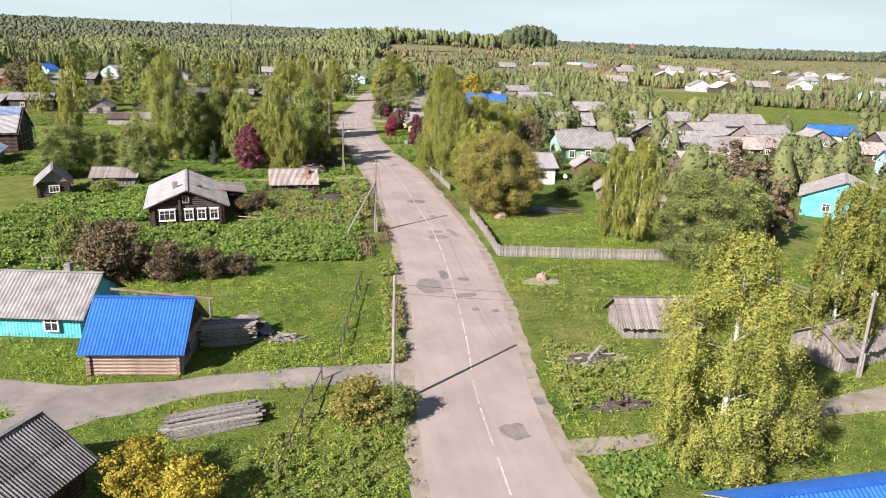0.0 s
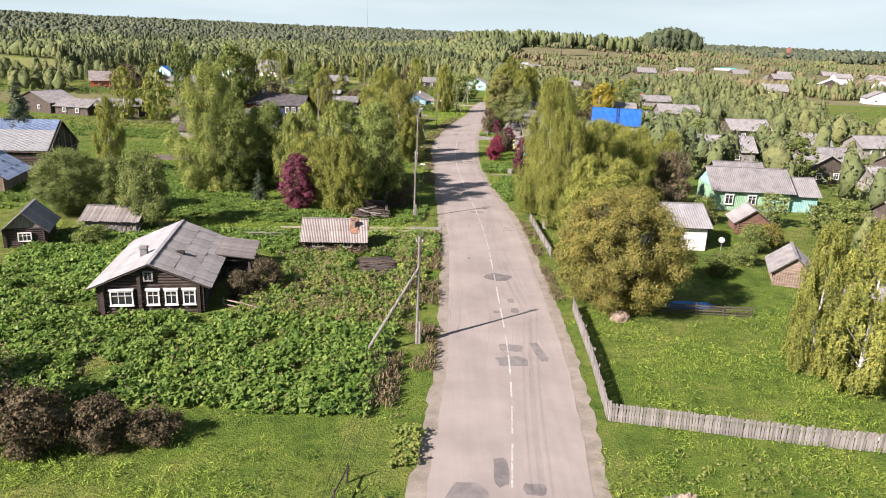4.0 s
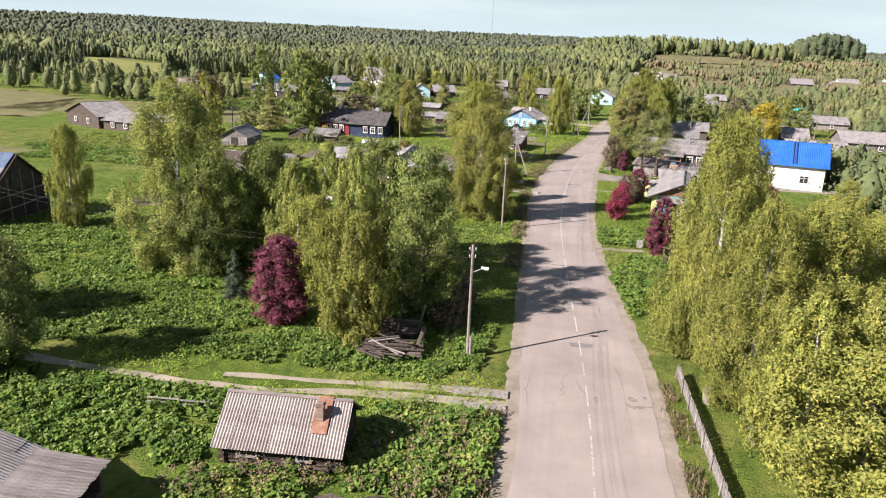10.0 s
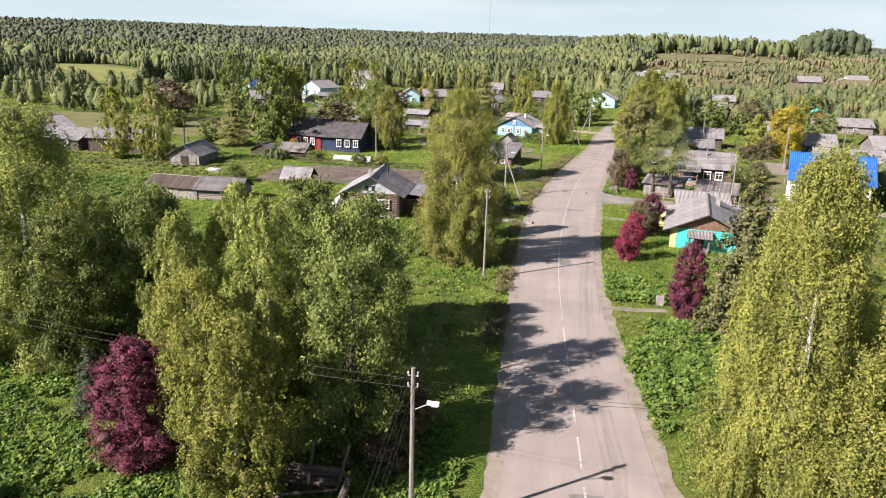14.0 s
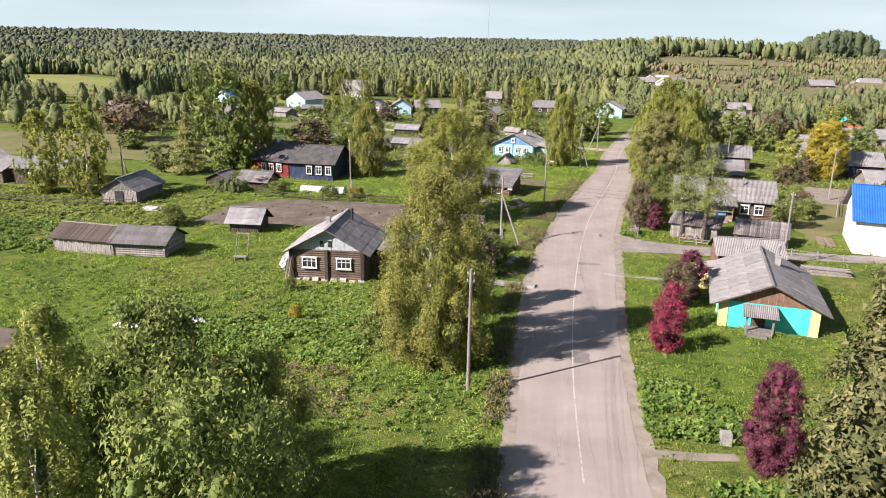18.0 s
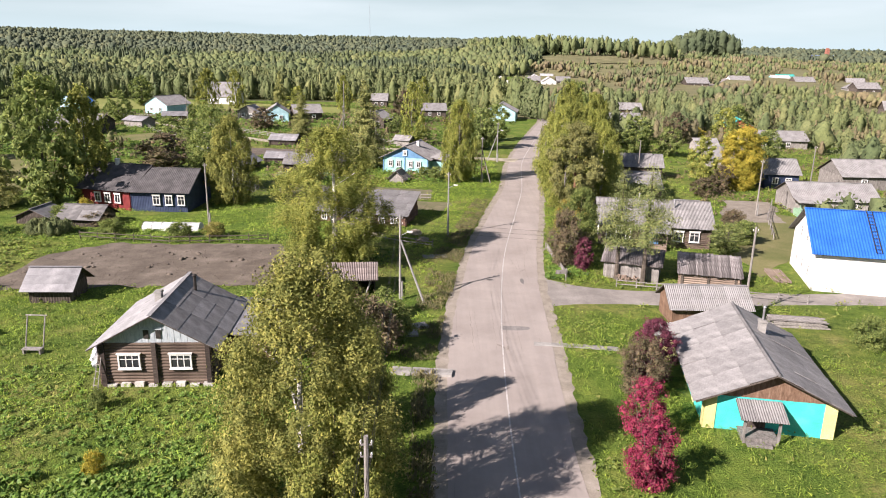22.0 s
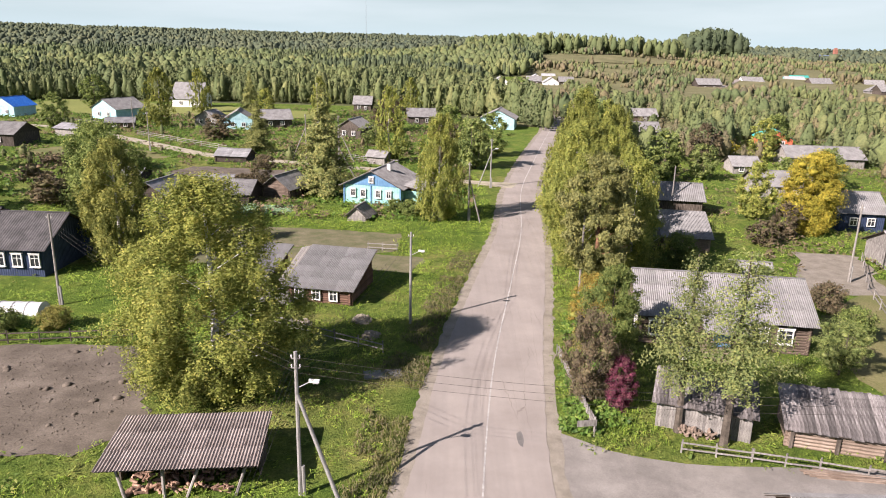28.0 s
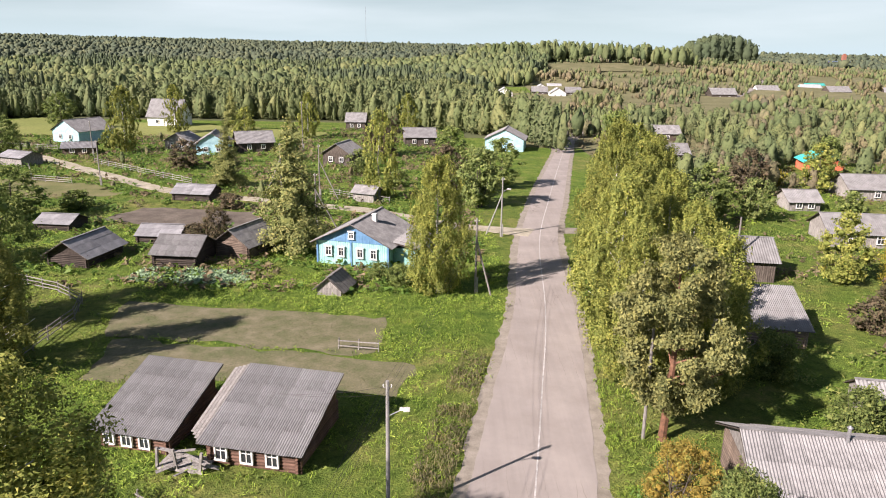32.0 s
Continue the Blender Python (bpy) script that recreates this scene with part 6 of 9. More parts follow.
h = house("well_house", "small dark shed with a grey felt roof", "shed", (-43.8, 178.4), (-40.2, 178.6), 3.4, 1.5, 1.2, "x", "board", "wood_dark", "felt", "felt", 0.5, near=False)
h = house("grey_shed", "grey board shed with a dark door and felt roof", "shed", (-68.6, 190.0), (-63.4, 190.3), 7.5, 1.9, 1.5, "y", "board", "wood_grey", "felt", "felt", 0.4, near=False)
# no opening is cut: a dark panel stands for the shade inside the door
part("doorway", boxes((2.0, 3.2, -0.06, 0.02, 0, 1.7)), M["iron"], h, "dark open doorway")
h = house("log_shed", "low dark shed with a felt roof before the boarded house", "shed", (-55.6, 205.6), (-50.6, 205.2), 4.2, 1.1, 1.2, "x", "board", "wood_dark", "felt", "slate_dark", 0.4, near=False)
h = house("log_shed", "small sagging dark shed by the yard", "shed", (-61.5, 206.4), (-57.0, 206.0), 3.6, 0.9, 1.0, "y", "board", "wood_dark", "felt", "felt_dark", 0.35, near=False)
# far left houses seen from the first half
village("village_house", (-137, 357), (-129, 355), 8, 3.0, 2.4, "y", "lightblue", "roof_blue")
village("village_house", (-106, 299), (-95, 297.5), 8, 2.6, 2.0, "x", "wood_dark", "slate")
village("village_house", (-114, 207), (-102, 201), 8, 2.6, 2.4, "y", "wood_dark", "slate")
village("village_house", (-101, 201), (-92, 199), 7, 2.0, 1.6, "x", "wood_dark", "slate")
village("village_house", (-90, 199), (-80, 200), 7, 2.6, 1.4, "x", "wood_dark", "felt")
h = house("barn", "dark ruined barn with one new white roof end", "barn", (-76.9, 124.3), (-62.5, 125.8), 10.2, 3.4, 3.6, "x", "log", "log_dark", "plank", "wood_dark", 0.4, gable_mat="wood_dark")
ang = math.atan2(3.6, 5.1)
roof_slope(h, (-0.6, 5.1, 7.22), (1, 0, 0), (0, -math.cos(ang), -math.sin(ang)), 15.2, 2.2, "roof_faded", "sheet")
roof_slope(h, (-0.6, 5.1 - 2.2 * math.cos(ang), 7.22 - 2.2 * math.sin(ang)), (1, 0, 0), (0, -math.cos(ang), -math.sin(ang)), 15.2, 4.4, "roof_white", "sheet")
for i in range(5):
    part("scaffold_pole", rods(((15.2, 0.5 + 2.2 * i, 0), (15.0, 0.5 + 2.2 * i, 5.6 - 0.7 * abs(i - 2)), 0.06)), M["wood_grey"], h)
# the gable is whole here; this dark panel stands for a shaded gap
part("gable_opening", boxes((14.46, 14.6, 4.0, 5.6, 3.6, 5.4)), M["iron"], h, "dark gap in the gable")
for z in (1.6, 3.0):
    part("scaffold_rail", rods(((15.1, 0.2, z), (15.1, 9.8, z + 0.1), 0.05)), M["wood_grey"], h)
h = house("log_barn", "pale log house with a faded blue steel roof", "barn", (-67.5, 111.5), (-61.3, 112.7), 8.0, 2.1, 1.9, "y", "log", "log_pale", "sheet", "roof_faded", 0.6, gable_mat="wood_dark")
front_window(h, 3.0, 0.8, 0.9, 0.9, 2, "white", out=0.14)
village("village_house", (-133, 287), (-124, 291), 8, 2.6, 3.0, "x", "orange", "slate_brown")
village("village_house", (-112, 300), (-100, 303), 8, 2.4, 1.6, "x", "wood_grey", "slate_light")

# ---- houses of the last stretch ----
h = house("log_shed", "small log shed with a slate roof and board gable", "shed", (-48.5, 247.6), (-43.9, 246.8), 6.2, 1.5, 1.4, "y", "log", "log_dark", "felt", "felt", 0.6)
h = house("log_shed", "dark log shed with a grey slate roof", "shed", (-37.0, 248.0), (-32.2, 247.6), 5.2, 1.6, 1.4, "x", "log", "log_dark", "sheet", "slate", 0.4)
h = house("log_shed", "weathered log storehouse with a gable roof", "shed", (-31.4, 252.6), (-27.4, 251.2), 5.5, 1.9, 1.5, "y", "log", "log_brown", "felt", "slate", 0.6)
h = house("log_shed", "tiny grey shed with a steep plank roof", "shed", (-17.3, 239.5), (-14.8, 238.9), 3.0, 0.8, 1.1, "y", "board", "wood_grey", "plank", "plank_roof", 0.35)
h = house("log_shed", "low dark log shed by the sandy lane", "shed", (-48.6, 284.2), (-42.6, 283.4), 4.2, 1.3, 1.0, "x", "log", "log_dark", "felt", "felt", 0.4)
village("village_house", (-73.3, 344), (-67, 343), 6, 2.2, 1.8, "y", "wood_grey", "slate_light")
h = house("log_shed", "low collapsing dark log shed", "shed", (-43, 257.6), (-37.8, 257.4), 4.0, 1.1, 0.9, "x", "log", "log_dark", "felt", "felt", 0.3, near=False)
h = house("log_shed", "small dark felt-roofed shed in the meadow", "shed", (-59, 263.4), (-54.3, 263.0), 4.0, 1.0, 0.8, "x", "log", "log_dark", "felt", "felt", 0.3, near=False)
h = house("log_shed", "small weathered shed beside the lane", "shed", (-20, 286), (-16.4, 284.6), 3.0, 1.5, 0.9, "x", "board", "wood_grey", "felt", "slate", 0.3, near=False)
h = house("log_shed", "low brown shed beside the lane", "shed", (-97, 317), (-91.0, 314.6), 5, 1.8, 0.9, "x", "board", "wood_grey", "felt", "felt", 0.4, near=False)
village("village_house", (-107.5, 356.6), (-98.8, 353), 11, 3.0, 2.6, "y", "lightblue", "slate_light")
village("village_house", (-92, 332), (-85.6, 334), 5, 1.6, 1.0, "x", "log_brown", "felt")
village("village_house", (-54.5, 340.5), (-46.8, 344), 7, 2.4, 2.2, "x", "wood_dark", "slate_light")
village("village_house", (-62.6, 335), (-55.6, 336.4), 9, 2.8, 2.2, "y", "lightblue", "slate_light")
village("village_house", (-31.5, 324), (-25.5, 322.6), 8, 2.6, 2.0, "y", "wood_dark", "slate_light")
village("village_house", (-37, 397), (-31, 397), 7, 2.6, 2.4, "x", "wood_dark", "slate")
village("village_house", (-100, 398), (-89.5, 397), 9, 3.2, 5.0, "x", "white", "slate_light")
village("village_house", (4.6, 352), (14.2, 350.4), 10, 3.0, 2.4, "y", "lightblue", "slate_light")
village("village_house", (-16, 358), (-8, 359), 8, 2.4, 2.0, "x", "wood_dark", "slate_light")
h = house("log_shed", "log storehouse with a pale slate roof", "shed", (20.7, 228.7), (25.5, 227.9), 6.4, 1.8, 1.5, "x", "log", "log_pale", "sheet", "slate_light", 0.5, mono=True)
h = house("log_shed", "bluish slate-roofed annex of the storehouse", "shed", (15.5, 229.1), (20.1, 228.8), 6.2, 1.7, 1.5, "x", "log", "log_dark", "sheet", "slate", 0.4, mono=True)
h = house("log_shed", "dark shed with a light slate roof", "shed", (17.5, 245), (23, 244.5), 7, 2.0, 1.6, "x", "board", "wood_dark", "sheet", "slate_light", 0.4, near=False)
h = house("log_shed", "dark tall shed behind the pines", "shed", (24, 247), (31, 246), 7, 2.4, 1.7, "x", "board", "wood_dark", "sheet", "slate_light", 0.4, near=False)
h = house("garden_shed", "small grey shed in the garden", "shed", (23.6, 215.8), (27.1, 215.2), 3.0, 1.4, 0.9, "x", "board", "wood_grey", "sheet", "slate", 0.3, near=False)
village("village_house", (45, 262), (54, 261), 7, 1.9, 1.8, "x", "wood_grey", "slate_light")
village("village_house", (50, 284), (55, 284), 5, 1.6, 1.4, "x", "wood_grey", "slate_light")
village("village_house", (65, 294), (80, 293), 8, 2.0, 1.9, "x", "wood_grey", "slate_light")
village("village_house", (72.2, 325), (79.6, 323.4), 8, 2.2, 1.9, "y", "orange", "roof_teal")
village("village_house", (46.8, 240.2), (52.4, 239.6), 7, 2.6, 2.0, "x", "navy", "slate_light")
h = village("village_house", (42.6, 220.0), (54.0, 219.0), 8, 2.2, 1.8, "x", "wood_grey", "slate_light")
part("veranda", boxes((-0.2, 2.6, -2.2, -0.05, 0, 1.0), (-0.2, -0.1, -2.2, -2.1, 1.0, 2.1), (2.5, 2.6, -2.2, -2.1, 1.0, 2.1)), M["green"], h, "pale green board veranda")
roof_slope(h, (-0.5, 0.1, 2.4), (1, 0, 0), (0, -math.cos(0.12), -math.sin(0.12)), 3.4, 2.6, "slate_light", "sheet")
village("village_house", (60, 240), (72, 240), 8, 2.4, 2.2, "x", "wood_grey", "slate_light")
village("village_house", (41, 333), (50, 333), 7, 2.4, 2.0, "x", "wood_dark", "slate")
village("village_house", (50, 378), (62, 378), 7, 2.4, 2.0, "x", "log_brown", "slate")
for x, y, a in ((22, 584, "white"), (44, 600, "wood_dark"), (50, 640, "white"), (53, 588, "white"), (60, 652, "navy"), (64, 600, "wood_dark")):
    village("village_house", (x, y), (x + 9, y), 8, 3.0, 2.8, "y" if a == "white" else "x", a, "slate_light" if a == "wood_dark" else "roof_white")
for x, y, a, b in ((150, 600, "wood_dark", "slate_light"), (246, 690, "aqua", "roof_white"), (262, 716, "wood_dark", "roof_teal"), (200, 655, "white", "slate_light"), (240, 560, "wood_dark", "slate"), (250, 660, "wood_dark", "slate_light"), (190, 880, "white", "slate_light"), (250, 900, "white", "roof_white"), (320, 820, "wood_grey", "slate_light"), (350, 700, "wood_dark", "slate_light"), (330, 640, "white", "slate"), (380, 860, "white", "roof_white"), (130, 800, "wood_dark", "slate")):
    village("village_house", (x, y), (x + 15, y + 1), 10, 3.2, 3.4, "x", a, b)
rnd = random.Random(5)
for i in range(34):
    r, a = rnd.uniform(330, 760), radians(rnd.uniform(24, 50))
    x, y = r * math.sin(a), r * math.cos(a) + 40
    village("village_house", (x, y), (x + 12, y - rnd.uniform(-2, 4)), 9, 2.8, 3.0, rnd.choice("xy"), rnd.choice(("white", "wood_dark", "wood_grey", "lightblue", "wood_grey")), rnd.choice(("slate_light", "slate_light", "slate", "roof_white")))

# ---- trees ----
tree("birch", 4.6, 23.6, 12.3, 9.0, "yellowing weeping birch beside the road with a pale trunk")
tree("birch", 20.5, 35.5, 12.4, 7.0)
tree("birch", 25.0, 37.5, 12.0, 7.0)
tree("willow", 21.6, 55.8, 9.4, 9.4)
tree("birch", 20.2, 65.2, 11.4, 6.2)
tree("birch", 18.4, 67.5, 10.6, 5.0)
tree("brown_tree", 33.5, 64.5, 9.0, 9.4)
tree("willow", 28.0, 58.5, 8.0, 7.0)
tree("bird_cherry", 8.2, 79.0, 9.6, 11.6, "broad ochre bird cherry over the roadside fence")
tree("birch", 8.2, 104.0, 13.0, 8.6)
tree("golden_birch", 6.7, 110.8, 17.0, 8.8)
tree("birch", 11.8, 106.5, 12.6, 10.4)
tree("golden_birch", 8.8, 117.5, 16.6, 8.4)
tree("birch", 16.6, 111.0, 11.4, 10.0)
tree("golden_birch", 16.5, 118.5, 11.0, 9.5)
tree("birch", 9.0, 98.0, 9.6, 6.6)
tree("birch", 22.5, 117.0, 9.0, 7.0)
tree("aspen", 10.5, 94.0, 8.4, 8.4)
tree("aspen", 13.0, 99.5, 9.0, 6.6)
tree("brown_tree", 22.5, 112.5, 8.5, 6.5)
tree("birch", 27.0, 127.0, 9.5, 5.5)
tree("green_spruce", 10.4, 135.2, 13.0, 8.0, "broad olive spruce behind the verge")
tree("purple_tree", 6.9, 137.5, 6.3, 3.4)
tree("purple_tree", 19.1, 146.8, 6.9, 4.8, "pinkish purple tree behind the spruce")
tree("alder", 16.5, 139.5, 7.0, 5.0)
tree("crimson_bush", 3.5, 152.9, 4.0, 3.3)
tree("crimson_bush", 4.4, 157.6, 4.0, 3.0, "dull crimson bush beside the turquoise house")
tree("brown_tree", 5.5, 163.0, 4.2, 3.6, "red-brown bush beside the turquoise house")
tree("purple_tree", 7.0, 165.5, 4.6, 3.6, "purple-red bush beside the turquoise house")
tree("feathery_larch", 9.8, 188.35, 11.4, 8.0)
tree("feathery_larch", 12.1, 186.95, 12.0, 9.6)
tree("brown_tree", 5.2, 192.0, 6.2, 4.4, "thin red-brown tree at the street corner")
tree("alder", 7.6, 197.5, 7.5, 5.0)
tree("purple_tree", 6.9, 191.0, 3.6, 2.2)
tree("rusty_bush", 7.6, 204.2, 4.8, 4.8)
tree("pine", 9.4, 213.0, 13.2, 8.4, "big bushy pine with an orange trunk by the road")
tree("birch", 9.6, 221.5, 12.0, 8.0)
tree("golden_birch", 10.2, 229.5, 14.4, 9.4)
tree("golden_birch", 12.6, 237.0, 14.4, 9.0)
tree("birch", 13.0, 246.0, 15.0, 9.4)
tree("golden_birch", 15.5, 256.0, 16.8, 10.0)
tree("birch", 18.5, 268.0, 15.0, 8.6)
tree("alder", 21.0, 282.0, 15.5, 8.0)
tree("birch", 27.0, 292.0, 13.0, 9.0)
tree("birch", 14.5, 219.5, 12.0, 8.0)
tree("golden_birch", 16.5, 231.0, 12.0, 8.5)
tree("birch", 17.8, 242.5, 13.0, 8.5)
tree("golden_birch", 18.0, 251.0, 13.0, 8.5)
tree("birch", 22.0, 262.0, 14.0, 9.0)
tree("birch", 24.5, 275.0, 13.0, 9.0)
tree("alder", 15.5, 223.0, 8.5, 6.0)
tree("yellow_tree", 42.0, 238.5, 10.6, 8.2)
tree("brown_tree", 38.0, 236.0, 4.5, 4.5)
tree("willow", 41.0, 276.0, 6.5, 6.0)
tree("alder", 34.0, 275.0, 9.0, 8.0)
for kind, x, y, hh, w in (("bush", 24, 92, 2.4, 3.0), ("bush", 27, 97, 3.0, 3.4), ("brown_bush", 23, 102.5, 3.4, 3.8), ("bush", 26.5, 110, 3.2, 4.0), ("apple_tree", 34, 108.5, 4.2, 4.4), ("apple_tree", 38.5, 105, 3.8, 4.0), ("ochre_bush", 30, 99.5, 2.6, 3.2), ("bush", 35, 92, 2.4, 3.0), ("brown_bush", 40, 96, 3.0, 4.0), ("bush", 20.2, 88.5, 2.2, 3.0), ("bush", 45.5, 112, 3.0, 4.0), ("willow", 44, 90, 6.0, 6.0), ("brown_tree", 52, 98, 7.0, 7.0), ("yellow_bush", 33, 124, 2.4, 3.0), ("bush", 45, 130, 3.4, 4.6), ("alder", 50, 135, 8.0, 6.0), ("apple_tree", 57, 115, 4.0, 4.2), ("bush", 66, 115, 3.0, 4.0), ("aspen", 30, 152, 7.0, 4.6), ("bush", 33, 158, 3.0, 4.0), ("brown_bush", 38, 165, 3.2, 4.4), ("alder", 47, 172, 7.0, 6.0), ("bush", 26, 172, 2.6, 3.4), ("apple_tree", 24, 197, 4.0, 4.4), ("bush", 28.5, 203, 2.8, 3.6), ("brown_bush", 30, 210, 2.6, 3.4), ("bush", 22, 213.5, 3.4, 4.4), ("bush", 26, 214.6, 2.6, 3.4), ("bush", 20.5, 222.5, 3.6, 4.6), ("brown_bush", 33.5, 232, 3.0, 4.0), ("aspen", 38, 246, 8.0, 6.0), ("bush", 46, 246, 3.0, 4.4), ("alder", 52, 255, 8.0, 7.0), ("willow", 60, 270, 7.0, 7.0), ("bush", 60, 284, 3.4, 5.0), ("aspen", 62, 300, 9.0, 7.0), ("alder", 70, 312, 9.0, 8.0), ("brown_tree", 50, 300, 8.0, 8.0), ("yellow_bush", 58, 308, 3.4, 5.0), ("bush", 66, 326, 4.0, 6.0)):
    tree(kind, x, y, hh, w)
for kind, x, y, hh, w in (("bush", -52, 180, 2.6, 3.6), ("ochre_bush", -35, 201.8, 1.8, 3.0), ("bush", -39, 201.2, 1.8, 3.4), ("bush", -47.5, 202.2, 1.8, 3.6), ("brown_bush", -51, 206.4, 1.8, 4.2), ("bush", -56, 207.5, 2.2, 4.0), ("yellow_bush", -55, 211, 2.4, 2.4), ("apple_tree", -74, 215, 5.0, 6.0), ("bush", -72, 250, 3.6, 6.0), ("bush", -96, 240, 4.0, 7.0), ("alder", -104, 330, 9.0, 8.0), ("bush", -88, 346, 4.0, 5.0), ("bush", -116, 350, 4.0, 5.0), ("aspen", -56, 352, 10.0, 7.0), ("bush", -36, 312, 3.0, 5.0), ("apple_tree", -22, 312, 5.0, 6.0), ("brown_tree", -58, 316, 6.0, 8.0), ("alder", -120, 385, 11.0, 10.0), ("birch", -44, 372, 13.0, 8.0), ("birch", -16, 372, 13.0, 8.0), ("alder", -4, 330, 8.0, 8.0), ("bush", -14, 300, 3.0, 5.0), ("bush", -60, 276, 3.0, 6.0), ("bush", -64, 262, 2.6, 5.0), ("brown_bush", -38, 279, 2.4, 4.4), ("birch", -84, 380, 14.0, 9.0), ("larch", -70, 388, 13.0, 7.0), ("willow", -130, 316, 7.0, 9.0), ("brown_tree", -112, 268, 8.0, 11.0)):
    tree(kind, x, y, hh, w)
tree("ochre_bush", 6.6, 199.6, 2.6, 3.2)
# left of the road, first half
tree("spruce", -69.0, 131.0, 12.8, 8.0)
tree("willow", -48.4, 103.4, 7.4, 8.4)
tree("willow", -44.0, 105.0, 6.4, 6.2)
tree("willow", -37.4, 98.0, 8.4, 6.4)
tree("birch", -55.2, 129.0, 11.3, 5.4)
tree("green_birch", -37.2, 120.0, 16.8, 13.0)
tree("alder", -33.6, 118.0, 10.6, 6.0)
tree("spruce", -29.5, 114.0, 4.0, 2.6)
tree("alder", -29.4, 121.5, 11.6, 6.4)
tree("purple_tree", -23.7, 109.6, 6.8, 5.2)
tree("birch", -17.3, 107.6, 9.6, 6.6)
tree("aspen", -19.6, 109.4, 9.0, 5.0)
tree("alder", -13.6, 112.8, 11.0, 6.6)
tree("alder", -15.0, 118.4, 12.6, 6.8)
tree("green_birch", -20.4, 118.0, 12.4, 6.4)
tree("alder", -20.2, 125.2, 12.0, 7.2)
tree("green_birch", -25.4, 124.8, 11.6, 6.6)
tree("alder", -15.6, 124.0, 8.6, 5.8)
tree("aspen", -17.6, 128.4, 8.8, 5.4)
tree("alder", -32.4, 125.4, 10.6, 7.2)
tree("green_birch", -26.0, 118.6, 11.0, 6.0)
tree("aspen", -23.0, 114.4, 8.8, 5.4)
tree("alder", -38.0, 127.4, 9.6, 7.0)
tree("brown_bush", -11.6, 115.4, 3.2, 4.0)
tree("brown_bush", -11.4, 111.8, 2.4, 3.0)
tree("olive_birch", -13.4, 148.2, 14.0, 10.2, "tall weeping birch at the ditch")
tree("aspen", -11.9, 146.6, 8.6, 4.6)
tree("bush", -17.5, 149.5, 3.4, 4.0)
tree("birch", -19.2, 192.0, 14.4, 14.6, "wide weeping birch over the wood shelter")
tree("brown_bush", -31.2, 57.0, 5.0, 6.6)
tree("bush", -35.4, 61.0, 4.6, 4.4)
tree("brown_bush", -26.6, 55.8, 3.4, 4.2)
tree("brown_bush", -23.4, 56.6, 2.6, 3.4)
tree("brown_bush", -21.0, 57.2, 1.8, 3.0)
tree("ochre_bush", -12.4, 30.6, 2.6, 3.6)
tree("bush", -10.4, 30.4, 2.0, 2.6)
tree("yellow_bush", -22.6, 25.4, 2.6, 3.6)
tree("yellow_bush", -20.4, 24.0, 2.4, 3.0)
tree("brown_bush", -20.8, 80.6, 2.6, 3.0)
tree("brown_bush", -22.4, 78.4, 2.2, 2.2)
tree("bush", -40.5, 92.0, 1.8, 4.0)
tree("bush", -11.4, 172.0, 3.2, 3.6)
tree("brown_bush", -13.4, 168.4, 4.6, 5.6)
tree("yellow_bush", -25.8, 153.0, 1.4, 1.3, "small yellow bush in the meadow weeds")
tree("bush", -29.0, 160.2, 1.2, 1.3, "small dark green bush before the log house")
tree("olive_birch", -12.8, 157.6, 8.2, 5.6)
tree("brown_bush", -16.0, 168.0, 3.0, 3.0)
tree("bush", -12.6, 176.5, 2.6, 2.6)
# left of the road, farther on
tree("alder", -61.5, 214.5, 17.8, 11.0)
tree("birch", -58.0, 219.0, 16.0, 9.0)
tree("larch", -69.3, 215.5, 10.4, 8.6, "dark green bushy conifer behind the yard")
tree("golden_birch", -72.6, 193.0, 13.4, 9.0)
tree("birch", -80.5, 194.0, 12.4, 9.0)
tree("alder", -43.8, 229.5, 13.2, 10.0, "broad dark leafy tree behind the boarded house")
tree("olive_birch", -38.2, 220.5, 12.6, 9.0, "tall birch with browning leaves beside the boarded house")
tree("birch", -68.6, 240.0, 15.6, 10.0)
tree("brown_tree", -104.0, 252.0, 10.4, 13.5)
tree("alder", -92.0, 264.0, 17.6, 9.0)
tree("brown_tree", -58.0, 246.0, 7.0, 11.0)
tree("larch", -23.0, 256.0, 16.0, 10.4)
tree("larch", -43.6, 296.6, 10.6, 7.8)
tree("birch", -5.3, 240.8, 14.2, 8.2)
tree("golden_birch", -15.6, 288.0, 15.0, 8.2)
tree("willow", 0.4, 283.0, 9.6, 9.0)
tree("brown_tree", -5.0, 290.0, 9.0, 8.0)
tree("alder", 5.0, 300.0, 9.0, 8.0)
tree("birch", -80.0, 338.0, 15.5, 10.4)
tree("alder", -65.0, 269.0, 7.6, 9.0)
tree("brown_tree", -20.0, 340.0, 10.0, 10.0)
tree("bush", -9.2, 243.0, 2.2, 3.6)
tree("bush", -11.5, 245.0, 1.8, 3.0)
tree("brown_bush", -36.0, 259.0, 2.4, 4.0)
tree("brown_tree", -33.4, 258.5, 4.6, 3.8)

